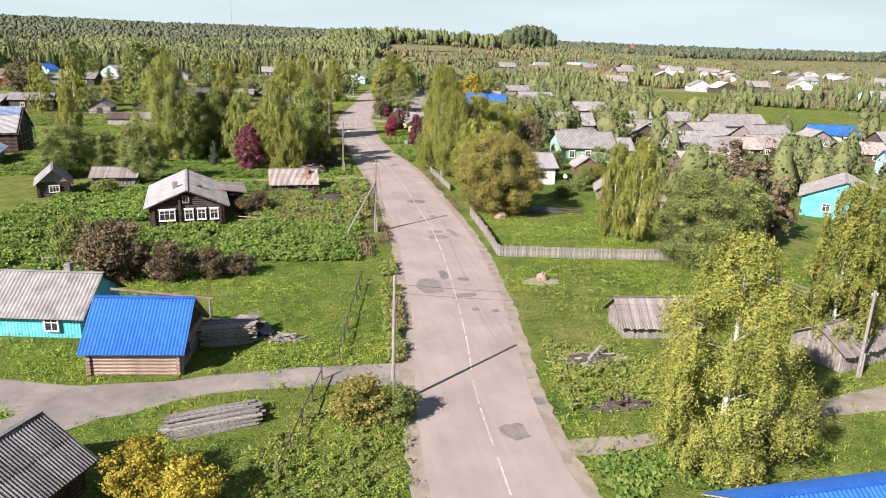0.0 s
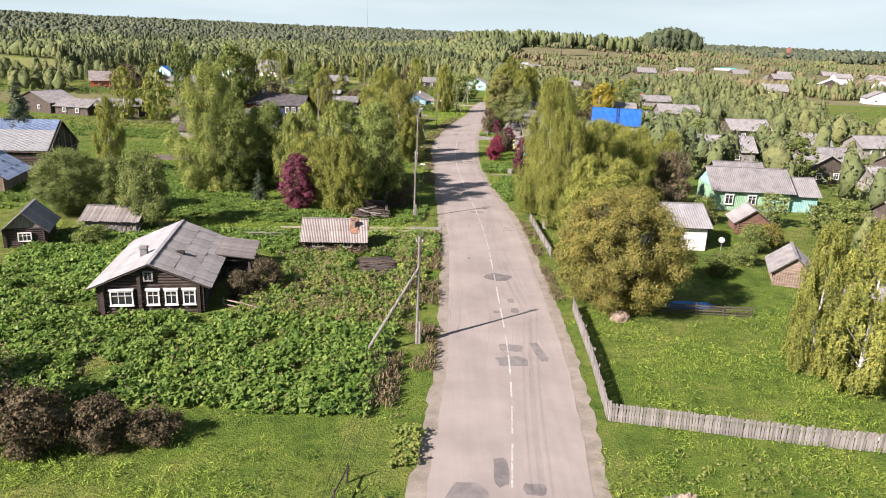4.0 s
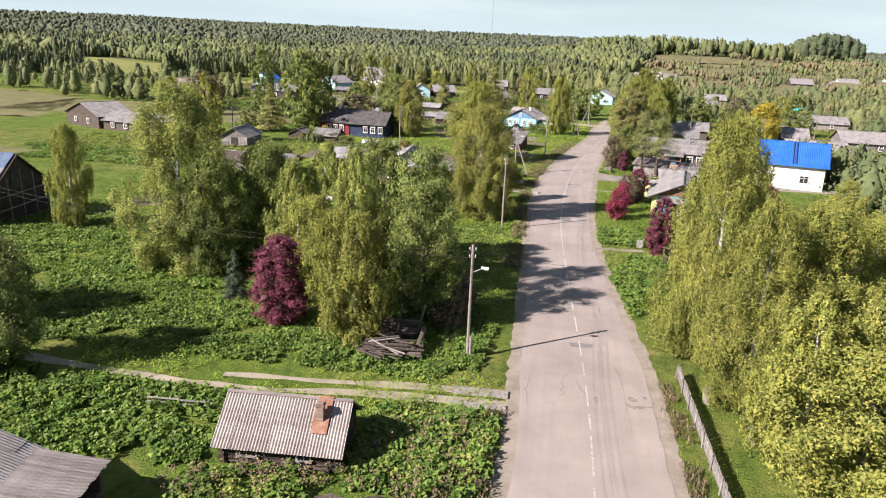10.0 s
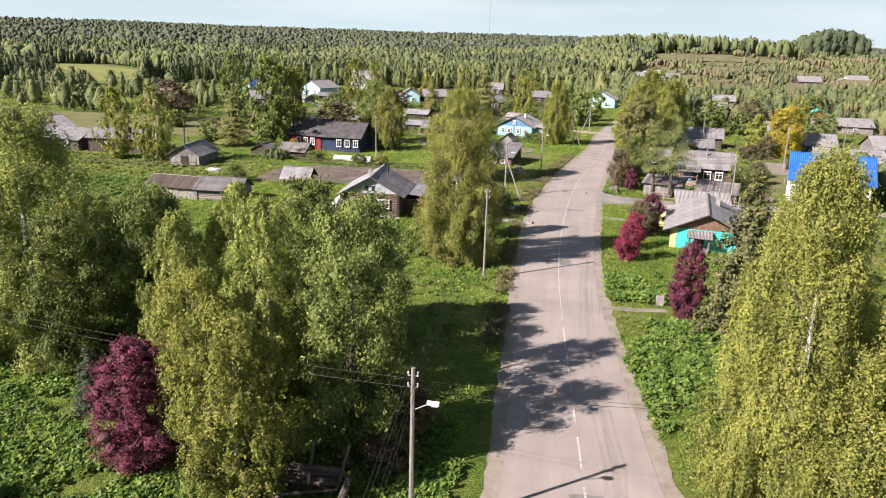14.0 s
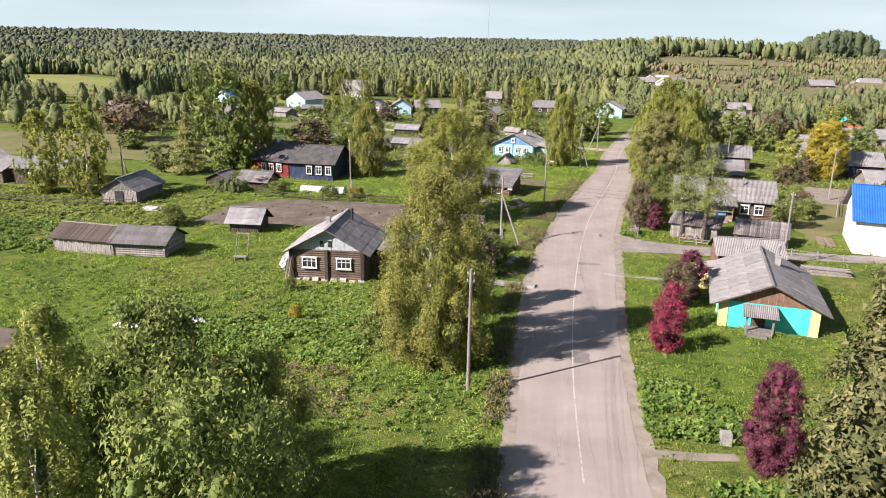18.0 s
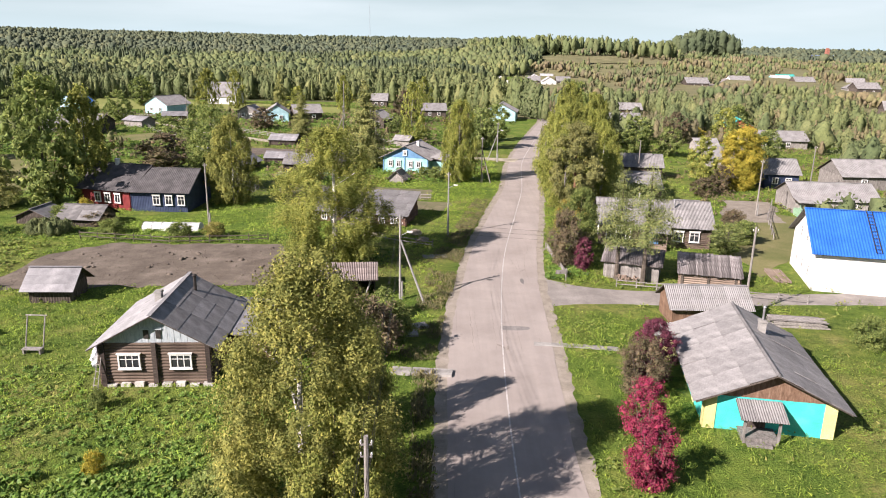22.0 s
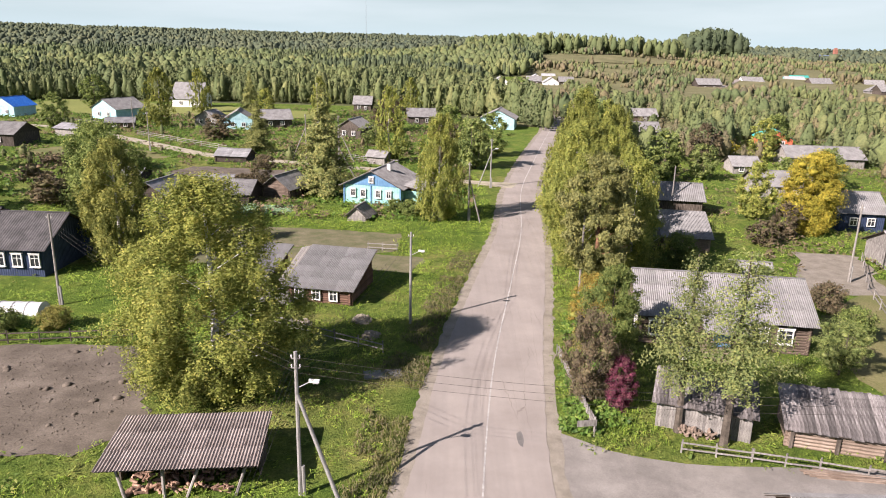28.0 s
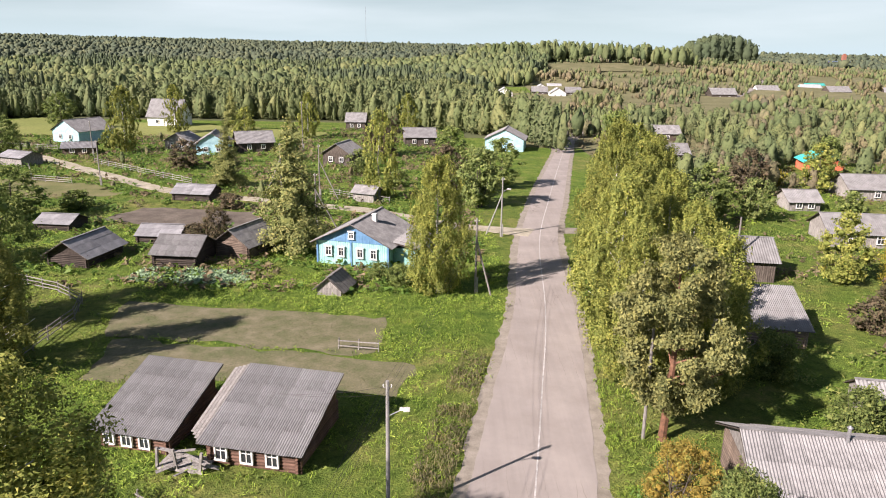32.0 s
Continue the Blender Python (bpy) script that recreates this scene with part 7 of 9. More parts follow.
# ---- poles, lamps and wires ----
def pole(x, y, h=8.0, mat="pole", arms=2, lamp=False, brace=None, stub=True, lean=0.0, r=0.12, turn=0):
    ob = thing("utility_pole", "weathered wooden utility pole with insulators" if mat == "pole" else "grey concrete utility pole with insulators", "pole", x, y, turn, "utility poles")
    part("shaft", rods(((0, 0, -0.2), (lean, 0, h), r, r * 0.72)), M[mat], ob)
    if stub:
        part("footing", rods(((0.2, 0, -0.2), (0.17, 0, 1.7), 0.1)), M["pole_concrete"], ob, "concrete stub tied to the pole")
    for k in range(arms):
        z = h - 0.35 - 0.5 * k
        a = part("crossarm", boxes((-0.22, 0.22, -0.025, 0.025, z - 0.025, z + 0.025)), M["wood_grey"], ob)
        for s in (-0.2, 0.2):
            part("insulator", rods(((s, 0, z + 0.02), (s, 0, z + 0.1), 0.02), ((s, 0, z + 0.08), (s, 0, z + 0.18), 0.04, 0.025)), M["ceramic"], a, "white porcelain insulator")
    if brace:
        part("brace", rods(((brace[0], brace[1], -0.2), (0, 0, h * 0.72), 0.11, 0.09)), M[mat], ob, "leaning brace pole")
    if lamp:
        arm = part("lamp_arm", rods(((0.05, 0, h - 1.9), (0.75, 0.05, h - 1.55), 0.03)), M["steel"], ob)
        part("lamp_head", boxes((0.6, 0.78, -0.05, 0.13, h - 1.6, h - 1.47), (0.78, 1.1, -0.09, 0.17, h - 1.6, h - 1.5), (0.8, 1.06, -0.06, 0.14, h - 1.65, h - 1.6)), M["white"], arm, "white street lamp head")
    return ob


pole(-10.5, 32.0, 7.9, "pole", 0, stub=False)
pole(-7.8, 70.5, 7.8, "pole", 1, brace=(-3.6, -2.4))
pole(-9.3, 107.0, 8.1, "pole", 2, True)
pole(-10.2, 143.2, 8.5, "pole", 2, stub=False)
pole(-11.5, 181.2, 7.9, "pole_concrete", 2, True, brace=(2.3, -1.0))
pole(-7.2, 204.6, 7.8, "pole_concrete", 1, True, stub=False)
pole(-1.5, 240.8, 7.8, "pole", 1, brace=(1.6, -0.6))
pole(2.7, 264.2, 8.0, "pole_concrete", 1, True, brace=(-2.0, 1.0))
pole(-37.4, 207.0, 8.0, "pole", 1)
pole(-69.0, 196.0, 8.0, "pole", 1, brace=(3.5, -2.5))
pole(18.8, 178.6, 8.0, "pole", 1)
pole(8.2, 213.0, 7.6, "pole", 0, stub=False)
pole(36.4, 218.4, 8.0, "pole", 1)
pole(20.0, 32.0, 6.0, "pole", 1)
nb = thing("nest_box", "white wooden nest box on the larch trunk", "nest box", 9.55, 188.12, 8)
part("box", boxes((-0.3, 0.28, -0.2, 0.06, 4.9, 5.6), (-0.36, 0.34, -0.26, 0.1, 5.6, 5.65)), M["white"], nb)
# the box front is closed: dark patches stand for the shaded holes
for x in (-0.16, 0.1):
    part("entrance", boxes((x - 0.08, x + 0.08, -0.215, -0.2, 5.05, 5.3)), M["iron"], nb, "dark entrance hole")
pole(-25.5, 287.0, 9.0, "pole", 1, brace=(3.0, 0.5))
pole(-32.0, 288.0, 9.0, "pole", 1, brace=(-3.0, 0.5))
pole(-66.0, 296.0, 8.0, "pole", 1)
pole(-84.0, 330.0, 8.0, "pole", 1)
pole(-40.0, 345.0, 12.0, "pole", 1)
pole(-22.0, 265.0, 8.0, "pole", 1, brace=(3.0, 0.5))
pole(27.0, 247.0, 7.0, "pole", 0)
pole(52.0, 235.0, 8.0, "pole", 1)
pole(46.0, 150.0, 8.0, "pole", 1)
pole(59.0, 100.0, 8.0, "pole", 1)


def wire(a, b, sag=0.5):
    n = 14
    pts = []
    for i in range(n + 1):
        t = i / n
        p = Vector(a).lerp(Vector(b), t)
        p.z -= sag * 4 * t * (1 - t)
        pts.append(p)
    bm = bmesh.new()
    rings = []
    for p in pts:
        side = Vector((b[1] - a[1], a[0] - b[0], 0)).normalized() * 0.008
        rings.append([bm.verts.new(p + v) for v in (side, Vector((0, 0, 0.008)), -side, Vector((0, 0, -0.008)))])
    for p, q in zip(rings, rings[1:]):
        for i in range(4):
            bm.faces.new((p[i], p[(i + 1) % 4], q[(i + 1) % 4], q[i]))
    me = bpy.data.meshes.new("wire")
    bm.to_mesh(me)
    bm.free()
    me.materials.append(M["iron"])
    return tagged(new("overhead_wire", me), "thin dark overhead power wire between poles", "wire", "overhead wires")


LINE_POLES = [(-10.5, 32.0, 7.6), (-7.8, 70.5, 7.6), (-9.3, 107.0, 7.9), (-10.2, 143.2, 8.3), (-11.5, 181.2, 7.7), (-7.2, 204.6, 7.6), (-1.5, 240.8, 7.6), (2.7, 264.2, 7.8)]
for a, b in zip(LINE_POLES, LINE_POLES[1:]):
    for dx, dz in ((-0.2, 0), (0.2, 0), (-0.2, -0.5), (0.2, -0.5)):
        wire((a[0] + dx, a[1], a[2] + dz), (b[0] + dx, b[1], b[2] + dz), 0.6)
for z in (7.6, 7.2, 6.8):
    wire((-11.5, 181.2, z), (18.8, 178.6, z), 0.7)
    wire((-11.5, 181.2, z), (-37.4, 207.0, z), 0.7)
for z in (7.4, 6.9):
    wire((-10.5, 32.0, z), (-26.5, 41.5, 3.6), 0.2)
    wire((-10.5, 32.0, z), (20.0, 32.0, z - 1.4), 0.6)
for z in (7.6, 7.2):
    wire((-9.3, 107.0, z), (6.0, 109.5, 6.6), 0.3)
    wire((-9.3, 107.0, z), (-60.0, 118.0, z), 1.2)
for z in (7.5, 7.1):
    wire((-7.2, 204.6, z), (-14.5, 212.0, 3.2), 0.2)


# ---- fences ----
def fence(label, pts, style="rail", h=1.1, mat="wood_grey", group="fences", step=2.2, rails=3, gap=0.14):
    """A fence along a line of corners: posts, rails and, where it has them, pickets or boards."""
    ob = thing("fence", label, "fence", pts[0][0], pts[0][1], 0, group)
    rnd = random.Random(int(abs(pts[0][0]) * 10 + abs(pts[0][1])))
    ox, oy = pts[0]
    for (x0, y0), (x1, y1) in zip(pts, pts[1:]):
        run = math.hypot(x1 - x0, y1 - y0)
        ang = math.degrees(math.atan2(y1 - y0, x1 - x0))
        base = pose(x0 - ox, y0 - oy, 0, 0, 0, ang)
        n = max(1, round(run / step))
        post = shared(("post", round(h, 2), mat), lambda: rods(((0, 0, -0.1), (0, 0, h + 0.06), 0.06, 0.05), n=6), M[mat])
        for i in range(n + 1):
            piece("post", post, ob, base @ pose(i * run / n, 0, 0, rnd.uniform(-3, 3), rnd.uniform(-3, 3), 0))
        s = run / n
        nr = rails if style == "rail" else 2
        rail = shared(("rail", round(s, 2), mat, style), lambda: boxes((-0.06, s + 0.06, -0.02, 0.02, -0.045, 0.045)), M[mat])
        for i in range(n):
            for k in range(nr):
                z = h * (k + 0.75) / (nr + 0.15)
                piece("rail", rail, ob, base @ pose(i * s, -0.06, z + rnd.uniform(-0.03, 0.03), 0, rnd.uniform(-1.2, 1.2), 0))
        if style in ("picket", "board"):
            m = max(2, round(run / gap))
            pick = shared(("picket", round(h, 2), mat, round(gap, 2)), lambda: boxes((-gap * 0.4, gap * 0.4, -0.012, 0.012, 0.03, h)), M[mat])
            for i in range(m):
                piece("picket", pick, ob, base @ pose((i + 0.5) * run / m, -0.095, rnd.uniform(-0.05, 0.03), rnd.uniform(-2, 2), rnd.uniform(-2.5, 2.5), 0))
    return ob


fence("grey picket fence along the road and yard", [(4.6, 78.0), (4.1, 68.0), (3.5, 60.7), (14.0, 58.7), (24.8, 57.3)], "picket", 1.15, "wood_grey", gap=0.15)
fence("broken rail fence at the meadow corner", [(24.8, 57.3), (25.4, 52.0), (27.0, 46.0)], "rail", 1.0)
fence("low leaning board fence at the roadside", [(4.9, 92.5), (4.6, 107.5)], "board", 0.95, "wood_grey", gap=0.2)
fence("dark horizontal rail fence in the yard", [(10.2, 78.2), (14.5, 78.0), (18.9, 77.7)], "rail", 0.9, "wood_dark", rails=4)
fence("short pale rail fence beside the log house", [(-23.0, 76.3), (-21.4, 75.6), (-19.8, 74.6)], "rail", 0.8, "log_pale", rails=2)
fence("short grey rail fence by the track", [(-26.2, 96.0), (-22.6, 96.2)], "rail", 0.7, "wood_grey", rails=3, step=1.8)
fence("grey rail fence by the meadow", [(-38.0, 60.8), (-35.0, 61.6)], "rail", 0.9, "wood_grey", step=1.5)
fence("old post fence along the roadside meadow", [(-10.6, 54.0), (-12.0, 46.0), (-13.2, 38.5)], "rail", 1.0, "wood_dark", rails=1)
fence("old post fence on the bank", [(-14.4, 35.8), (-15.6, 30.5), (-16.7, 25.7)], "rail", 1.0, "wood_dark", rails=1)
fence("pale rail fence before the brown log house", [(-20.5, 205.2), (-16.5, 202.6), (-12.8, 200.6), (-8.9, 198.6)], "rail", 0.95, "wood_grey", rails=2)
fence("grey rail fence of the turquoise house's garden", [(-13.1, 226.3), (-9.8, 225.8)], "rail", 0.9, "wood_grey", rails=2)
fence("weathered rail fence bending round a yard", [(-51.1, 242.6), (-42.6, 238.6), (-38.8, 235.6), (-37.4, 231.5), (-37.2, 222.5)], "rail", 1.2, "wood_grey", rails=3)
fence("rail fence along the ploughed field", [(-50.1, 199.8), (-39.1, 198.4), (-28.2, 200.1)], "rail", 1.0, "wood_dark", rails=2)
fence("thin rail fence across the meadow", [(-87.6, 188.4), (-72.5, 187.2), (-63.4, 189.3)], "rail", 1.0, "wood_dark", rails=2, step=3)
fence("pale rail fence along the side street", [(9.3, 186.0), (13.0, 185.2), (16.4, 184.4), (21.0, 183.2), (26.0, 182.0)], "rail", 0.8, "wood_grey", rails=2)
fence("low picket fence at the street corner", [(4.7, 187.8), (4.3, 193.5), (4.1, 198.9)], "board", 0.85, "wood_grey", gap=0.16)
fence("rail fence along the sandy lane", [(-114.3, 344.4), (-97.5, 340.3)], "rail", 1.2, "wood_grey", rails=3, step=3)
fence("rail fence along the sandy lane", [(-79.3, 321.1), (-63.1, 308.3), (-50.7, 298.5)], "rail", 1.2, "wood_grey", rails=3, step=3)
fence("rail fence along the sandy lane", [(-88.6, 313.0), (-80.1, 299.4), (-71.6, 297.0)], "rail", 1.2, "wood_grey", rails=3, step=3)
fence("rail fence behind the turquoise house", [(-24.5, 291.0), (-13.8, 284.5)], "rail", 1.1, "wood_grey", rails=3)
fence("rail fence in the far garden", [(33, 205), (37, 216), (42, 226)], "rail", 1.0, "wood_grey", rails=2, step=3)

# ---- yard things ----
def board_stack(label, x, y, rz, L, W, H, mat="wood_grey", seed=0, name="board_stack", messy=2.0):
    """A stack of loose boards, each its own piece."""
    ob = thing(name, label, "board stack", x, y, rz, "board stacks")
    rnd = random.Random(seed)
    w, t = 0.2, 0.07
    me = shared(("stackboard", round(L, 1), mat), lambda: boxes((-L / 2, L / 2, -w / 2 + 0.01, w / 2 - 0.01, 0, t - 0.008)), M[mat])
    rows, layers = max(1, round(W / w)), max(1, round(H / t))
    for k in range(layers):
        for i in range(rows):
            if k > layers - 3 and rnd.random() < 0.45:
                continue
            piece("board", me, ob, pose(rnd.uniform(-0.2, 0.2), (i + 0.5) * w - W / 2, k * t, 0, 0, rnd.uniform(-messy, messy)) @ Matrix.Diagonal((rnd.uniform(0.8, 1.05), 1, 1, 1)))
    return ob


def rubble(name, label, category, x, y, rx, ry, h, mat, n, seed, size=(1.2, 0.18, 0.05), group="heaps"):
    """A heap of broken boards or slabs lying over one another."""
    ob = thing(name, label, category, x, y, 0, group)
    rnd = random.Random(seed)
    a, b, c = size
    me = shared(("scrap", size, mat), lambda: boxes((-a / 2, a / 2, -b / 2, b / 2, -c / 2, c / 2)), M[mat])
    for i in range(n):
        r, t = math.sqrt(rnd.random()), rnd.uniform(0, 6.283)
        px, py = rx * r * math.cos(t), ry * r * math.sin(t)
        z = max(c, h * (1 - r) * rnd.uniform(0.2, 1.0))
        piece("scrap_board", me, ob, pose(px, py, z, rnd.uniform(-18, 18), rnd.uniform(-22, 22), rnd.uniform(0, 360)) @ Matrix.Diagonal((rnd.uniform(0.6, 1.5), rnd.uniform(0.7, 1.4), 1, 1)))
    core = bmesh.new()
    bmesh.ops.create_icosphere(core, subdivisions=3, radius=1.0)
    for v in core.verts:
        k = 1 + 0.25 * noise.noise(v.co * 2.3 + Vector((seed, 0, 0)))
        v.co = Vector((v.co.x * rx * 0.8 * k, v.co.y * ry * 0.8 * k, max(-0.05, v.co.z * h * 0.55 * k)))
    part("heap_core", core, M["wood_dark"], ob)
    return ob


def mound(name, label, category, x, y, rx, ry, h, mat, seed, group=""):
    ob = bmesh.new()
    bmesh.ops.create_icosphere(ob, subdivisions=4, radius=1.0)
    for v in ob.verts:
        k = 1 + 0.3 * noise.noise(v.co * 2.0 + Vector((seed, 0, 0))) + 0.14 * noise.noise(v.co * 6.0 + Vector((seed, 3, 0)))
        v.co = Vector((v.co.x * rx * k, v.co.y * ry * k, max(-0.05, v.co.z * h * k)))
    me = bpy.data.meshes.new(name)
    ob.to_mesh(me)
    ob.free()
    me.materials.append(M[mat])
    o = new(name, me)
    o.location = (x, y, 0)
    return tagged(o, label, category, group)


board_stack("long stack of silver-grey boards on the grass", -20.2, 31.2, 14, 5.0, 1.8, 0.6, "wood_grey", 1)
board_stack("tall stack of silver-grey boards beside the log barn", -20.6, 42.4, 6, 3.6, 1.6, 1.5, "wood_grey", 2, messy=5)
rubble("slate_heap", "broken grey roof slates heaped over the boards", "heap", -19.2, 43.6, 1.4, 1.2, 1.9, "slate", 40, 2, (1.0, 0.7, 0.02))
bm = thing("roof_beam", "long pale beam laid from the house to the barn", "beam", -25.0, 43.8, 0)
part("beam", rods(((-3.2, 0.4, 3.4), (3.4, 0.0, 2.6), 0.1)), M["log_pale"], bm)
part("trestle", rods(((3.2, 0, 0), (3.2, 0, 2.55), 0.08)), M["wood_grey"], bm)
rubble("board_heap", "flat heap of grey-blue boards on the grass", "heap", -16.7, 42.2, 0.9, 0.7, 0.4, "wood_grey", 22, 3)
board_stack("grey boards laid beside the log barn", -26.0, 49.0, 2, 4.0, 0.8, 0.3, "wood_grey", 4)
rubble("ruin", "collapsed grey board ruin among weeds", "ruin", 3.2, 36.2, 2.6, 1.2, 0.9, "wood_grey", 60, 5)
rubble("ruin", "rotten fallen boards among weeds", "ruin", 2.8, 30.4, 2.2, 0.6, 0.4, "wood_dark", 26, 6)
ru = thing("log_ruin", "collapsed dark log shed by the trees", "ruin", -16.2, 105.6, 6)
rr = random.Random(7)
for k in range(5):
    piece("log", log_mesh(3.8, "wood_dark", 0.12), ru, pose(rr.uniform(-0.3, 0.2), rr.uniform(-0.12, 0.12), 0.12 + 0.2 * k, 0, rr.uniform(-3, 3), rr.uniform(-4, 4)))
    piece("log", log_mesh(3.0, "wood_dark", 0.12), ru, pose(0.1 + rr.uniform(-0.1, 0.1), 0.2, 0.2 + 0.2 * k, 0, rr.uniform(-2, 2), 90))
    piece("log", log_mesh(3.0, "wood_dark", 0.12), ru, pose(3.7 + rr.uniform(-0.1, 0.1), 0.2, 0.2 + 0.2 * k, 0, rr.uniform(-4, 4), 90 + rr.uniform(-4, 4)))
for k in range(8):
    piece("log", log_mesh(2.4, "wood_dark", 0.12), ru, pose(0.9 + rr.uniform(-0.2, 0.2), 3.1, 0.12 + 0.21 * k, 0, rr.uniform(-3, 3), rr.uniform(-3, 3)))
for x in (0.9, 1.9, 3.3):
    piece("rafter", shared(("rafter",), lambda: boxes((-0.07, 0.07, -0.05, 0.05, 0, 2.3)), M["wood_dark"]), ru, pose(x, 2.9, 0.6, -14 + rr.uniform(-6, 6), rr.uniform(-22, 22), 0))
for k in range(22):
    piece("fallen_log", log_mesh(2.0, "wood_grey" if k % 4 == 0 else "wood_dark", 0.07), ru, pose(rr.uniform(-0.3, 1.8), rr.uniform(-0.7, 1.6), rr.uniform(0.5, 1.25), 0, rr.uniform(-14, 14), rr.uniform(-40, 40)))
board_stack("rotting stack of grey-brown poles among weeds", -12.1, 88.0, 8, 3.4, 4.2, 0.28, "wood_dark", 9, messy=22)
mound("stump", "pale bleached tree stump on bare earth", "stump", 5.3, 52.8, 0.5, 0.4, 0.85, "log_pale", 10)
mound("earth_patch", "dusty bare earth around the stump", "earth", 5.2, 52.6, 1.6, 1.1, 0.12, "gravel", 11)
mound("stump", "large pale stump under the bird cherry", "stump", 8.0, 76.3, 0.8, 0.7, 0.7, "log_pale", 12)
mound("earth_patch", "pale sand spot by the picket fence", "earth", 16.6, 59.6, 1.8, 0.5, 0.1, "stone", 13)
mound("tarpaulin", "rumpled blue tarpaulin over a low pile", "tarpaulin", 14.6, 79.6, 2.1, 0.4, 0.5, "tarp_blue", 14)
mound("plastic_sheet", "white plastic sheet over a garden bed", "plastic sheet", -33.8, 150.6, 1.5, 0.6, 0.6, "film", 15, "plastic sheets")
mound("plastic_sheet", "flat white plastic sheet on the grass", "plastic sheet", -38.2, 149.0, 1.6, 0.35, 0.25, "film", 16, "plastic sheets")
mound("plastic_sheet", "film-covered frame beside the log house", "plastic sheet", -32.0, 168.0, 0.9, 2.2, 1.3, "film", 17, "plastic sheets")
mound("mound", "small grey heap of old hay", "hay heap", -11.2, 204.8, 0.8, 0.7, 0.6, "hay", 18, "hay heaps")
mound("mound", "small grey heap of old hay", "hay heap", -10.1, 201.6, 0.75, 0.6, 0.55, "hay", 19, "hay heaps")
mound("mound", "small grey heap of old hay", "hay heap", -15.9, 203.9, 0.8, 0.6, 0.45, "hay", 20, "hay heaps")
mound("rubbish_heap", "pale heap of rubbish on the meadow", "heap", -59.5, 187.4, 1.3, 0.8, 0.5, "stone", 21)
board_stack("pale sawn planks beside the white house", 26.8, 190.0, 80, 4.5, 1.6, 0.3, "log_pale", 22)
board_stack("grey lumber stack behind the turquoise house", 22.4, 176.6, -8, 4.6, 1.6, 0.6, "wood_grey", 23)
board_stack("long pale boards by the side street", 18.0, 183.8, -8, 5.0, 0.6, 0.25, "log_pale", 24)


def slab(label, x, y, rz, L, W, t=0.16, z=0.0, mat="concrete"):
    ob = thing("concrete_slab", label, "concrete slab", x, y, rz, "concrete slabs")
    part("slab", boxes((-L / 2, L / 2, -W / 2, W / 2, z, z + t)), M[mat], ob)
    return ob


for i in range(3):
    slab("weathered concrete slab bridging the ditch", -10.4 + 1.45 * i, 166.1 - 0.1 * i, -6, 1.4, 1.0, 0.2)
slab("pale concrete slab lying in the grass", -10.5, 173.0, 10, 1.9, 1.2)
slab("pale concrete slab lying in the grass", -9.6, 174.6, 22, 1.6, 1.1)
slab("wooden deck of the ditch crossing", -7.8, 100.2, 2, 3.4, 1.2, 0.1, 0.02, "wood_grey")
slab("wooden deck of the ditch crossing", -7.8, 102.2, 2, 3.4, 0.9, 0.1, 0.02, "wood_grey")
slab("dark culvert slab beside the street", -8.6, 195.0, 10, 2.6, 1.2, 0.12, 0, "concrete")
ob = thing("marker_post", "short whitish concrete post on the verge", "post", 5.2, 140.0, 0)
part("block", boxes((-0.3, 0.3, -0.25, 0.25, 0, 0.75)), M["concrete"], ob)
ob = thing("mailbox_post", "pale concrete well ring under the birch", "post", 6.0, 104.4, 0)
part("ring", rods(((0, 0, 0), (0, 0, 1.0), 0.3, 0.3), n=16), M["concrete"], ob)
ob = thing("kennel", "small grey wooden kennel in the yard", "kennel", 8.0, 100.2, 10)
part("body", boxes((-0.4, 0.4, -0.4, 0.4, 0, 0.7)), M["wood_grey"], ob)
part("roof", boxes((-0.5, 0.5, -0.5, 0.5, 0.7, 0.78)), M["slate"], ob)
# firewood shelter
sh = thing("wood_shelter", "open firewood shelter with a rusty corrugated roof", "shelter", -21.0, 180.4, 6)
for x, lean in ((0.4, -0.5), (2.7, -0.1), (4.6, 0.7), (6.9, 0.6)):
    part("post", rods(((x - lean, 0.0, 0), (x, 0.3, 1.8), 0.09)), M["wood_grey"], sh)
    part("post", rods(((x, 4.2, 0), (x, 4.2, 1.8), 0.09)), M["wood_grey"], sh)
part("back_wall", boxes((0.2, 7.2, 4.25, 4.35, 0, 1.7), (0.1, 0.2, 1.6, 4.3, 0, 1.6), (7.2, 7.3, 1.6, 4.3, 0, 1.6)), M["wood_dark"], sh)
roof_slope(sh, (-0.35, 4.7, 2.02), (1, 0, 0), (0, -math.cos(0.03), -math.sin(0.03)), 7.9, 5.1, "slate_rust", "sheet")
logs = thing("firewood_pile", "pile of split firewood in the shelter", "firewood", -17.8, 182.6, 6)
rw = random.Random(31)
chunk = shared(("chunk",), lambda: rods(((-0.22, 0, 0), (0.22, 0, 0), 0.085, 0.08), n=7), M["firewood"])
for i in range(200):
    x, y = rw.uniform(-2.6, 2.6), rw.uniform(-1.6, 1.2)
    piece("billet", chunk, logs, pose(x, y, 0.08 + 1.3 * rw.random() * max(0.2, min(1, y + 1.6)) * max(0.1, 1 - abs(x) / 2.4), rw.uniform(-20, 20), rw.uniform(-25, 25), rw.uniform(0, 360)))
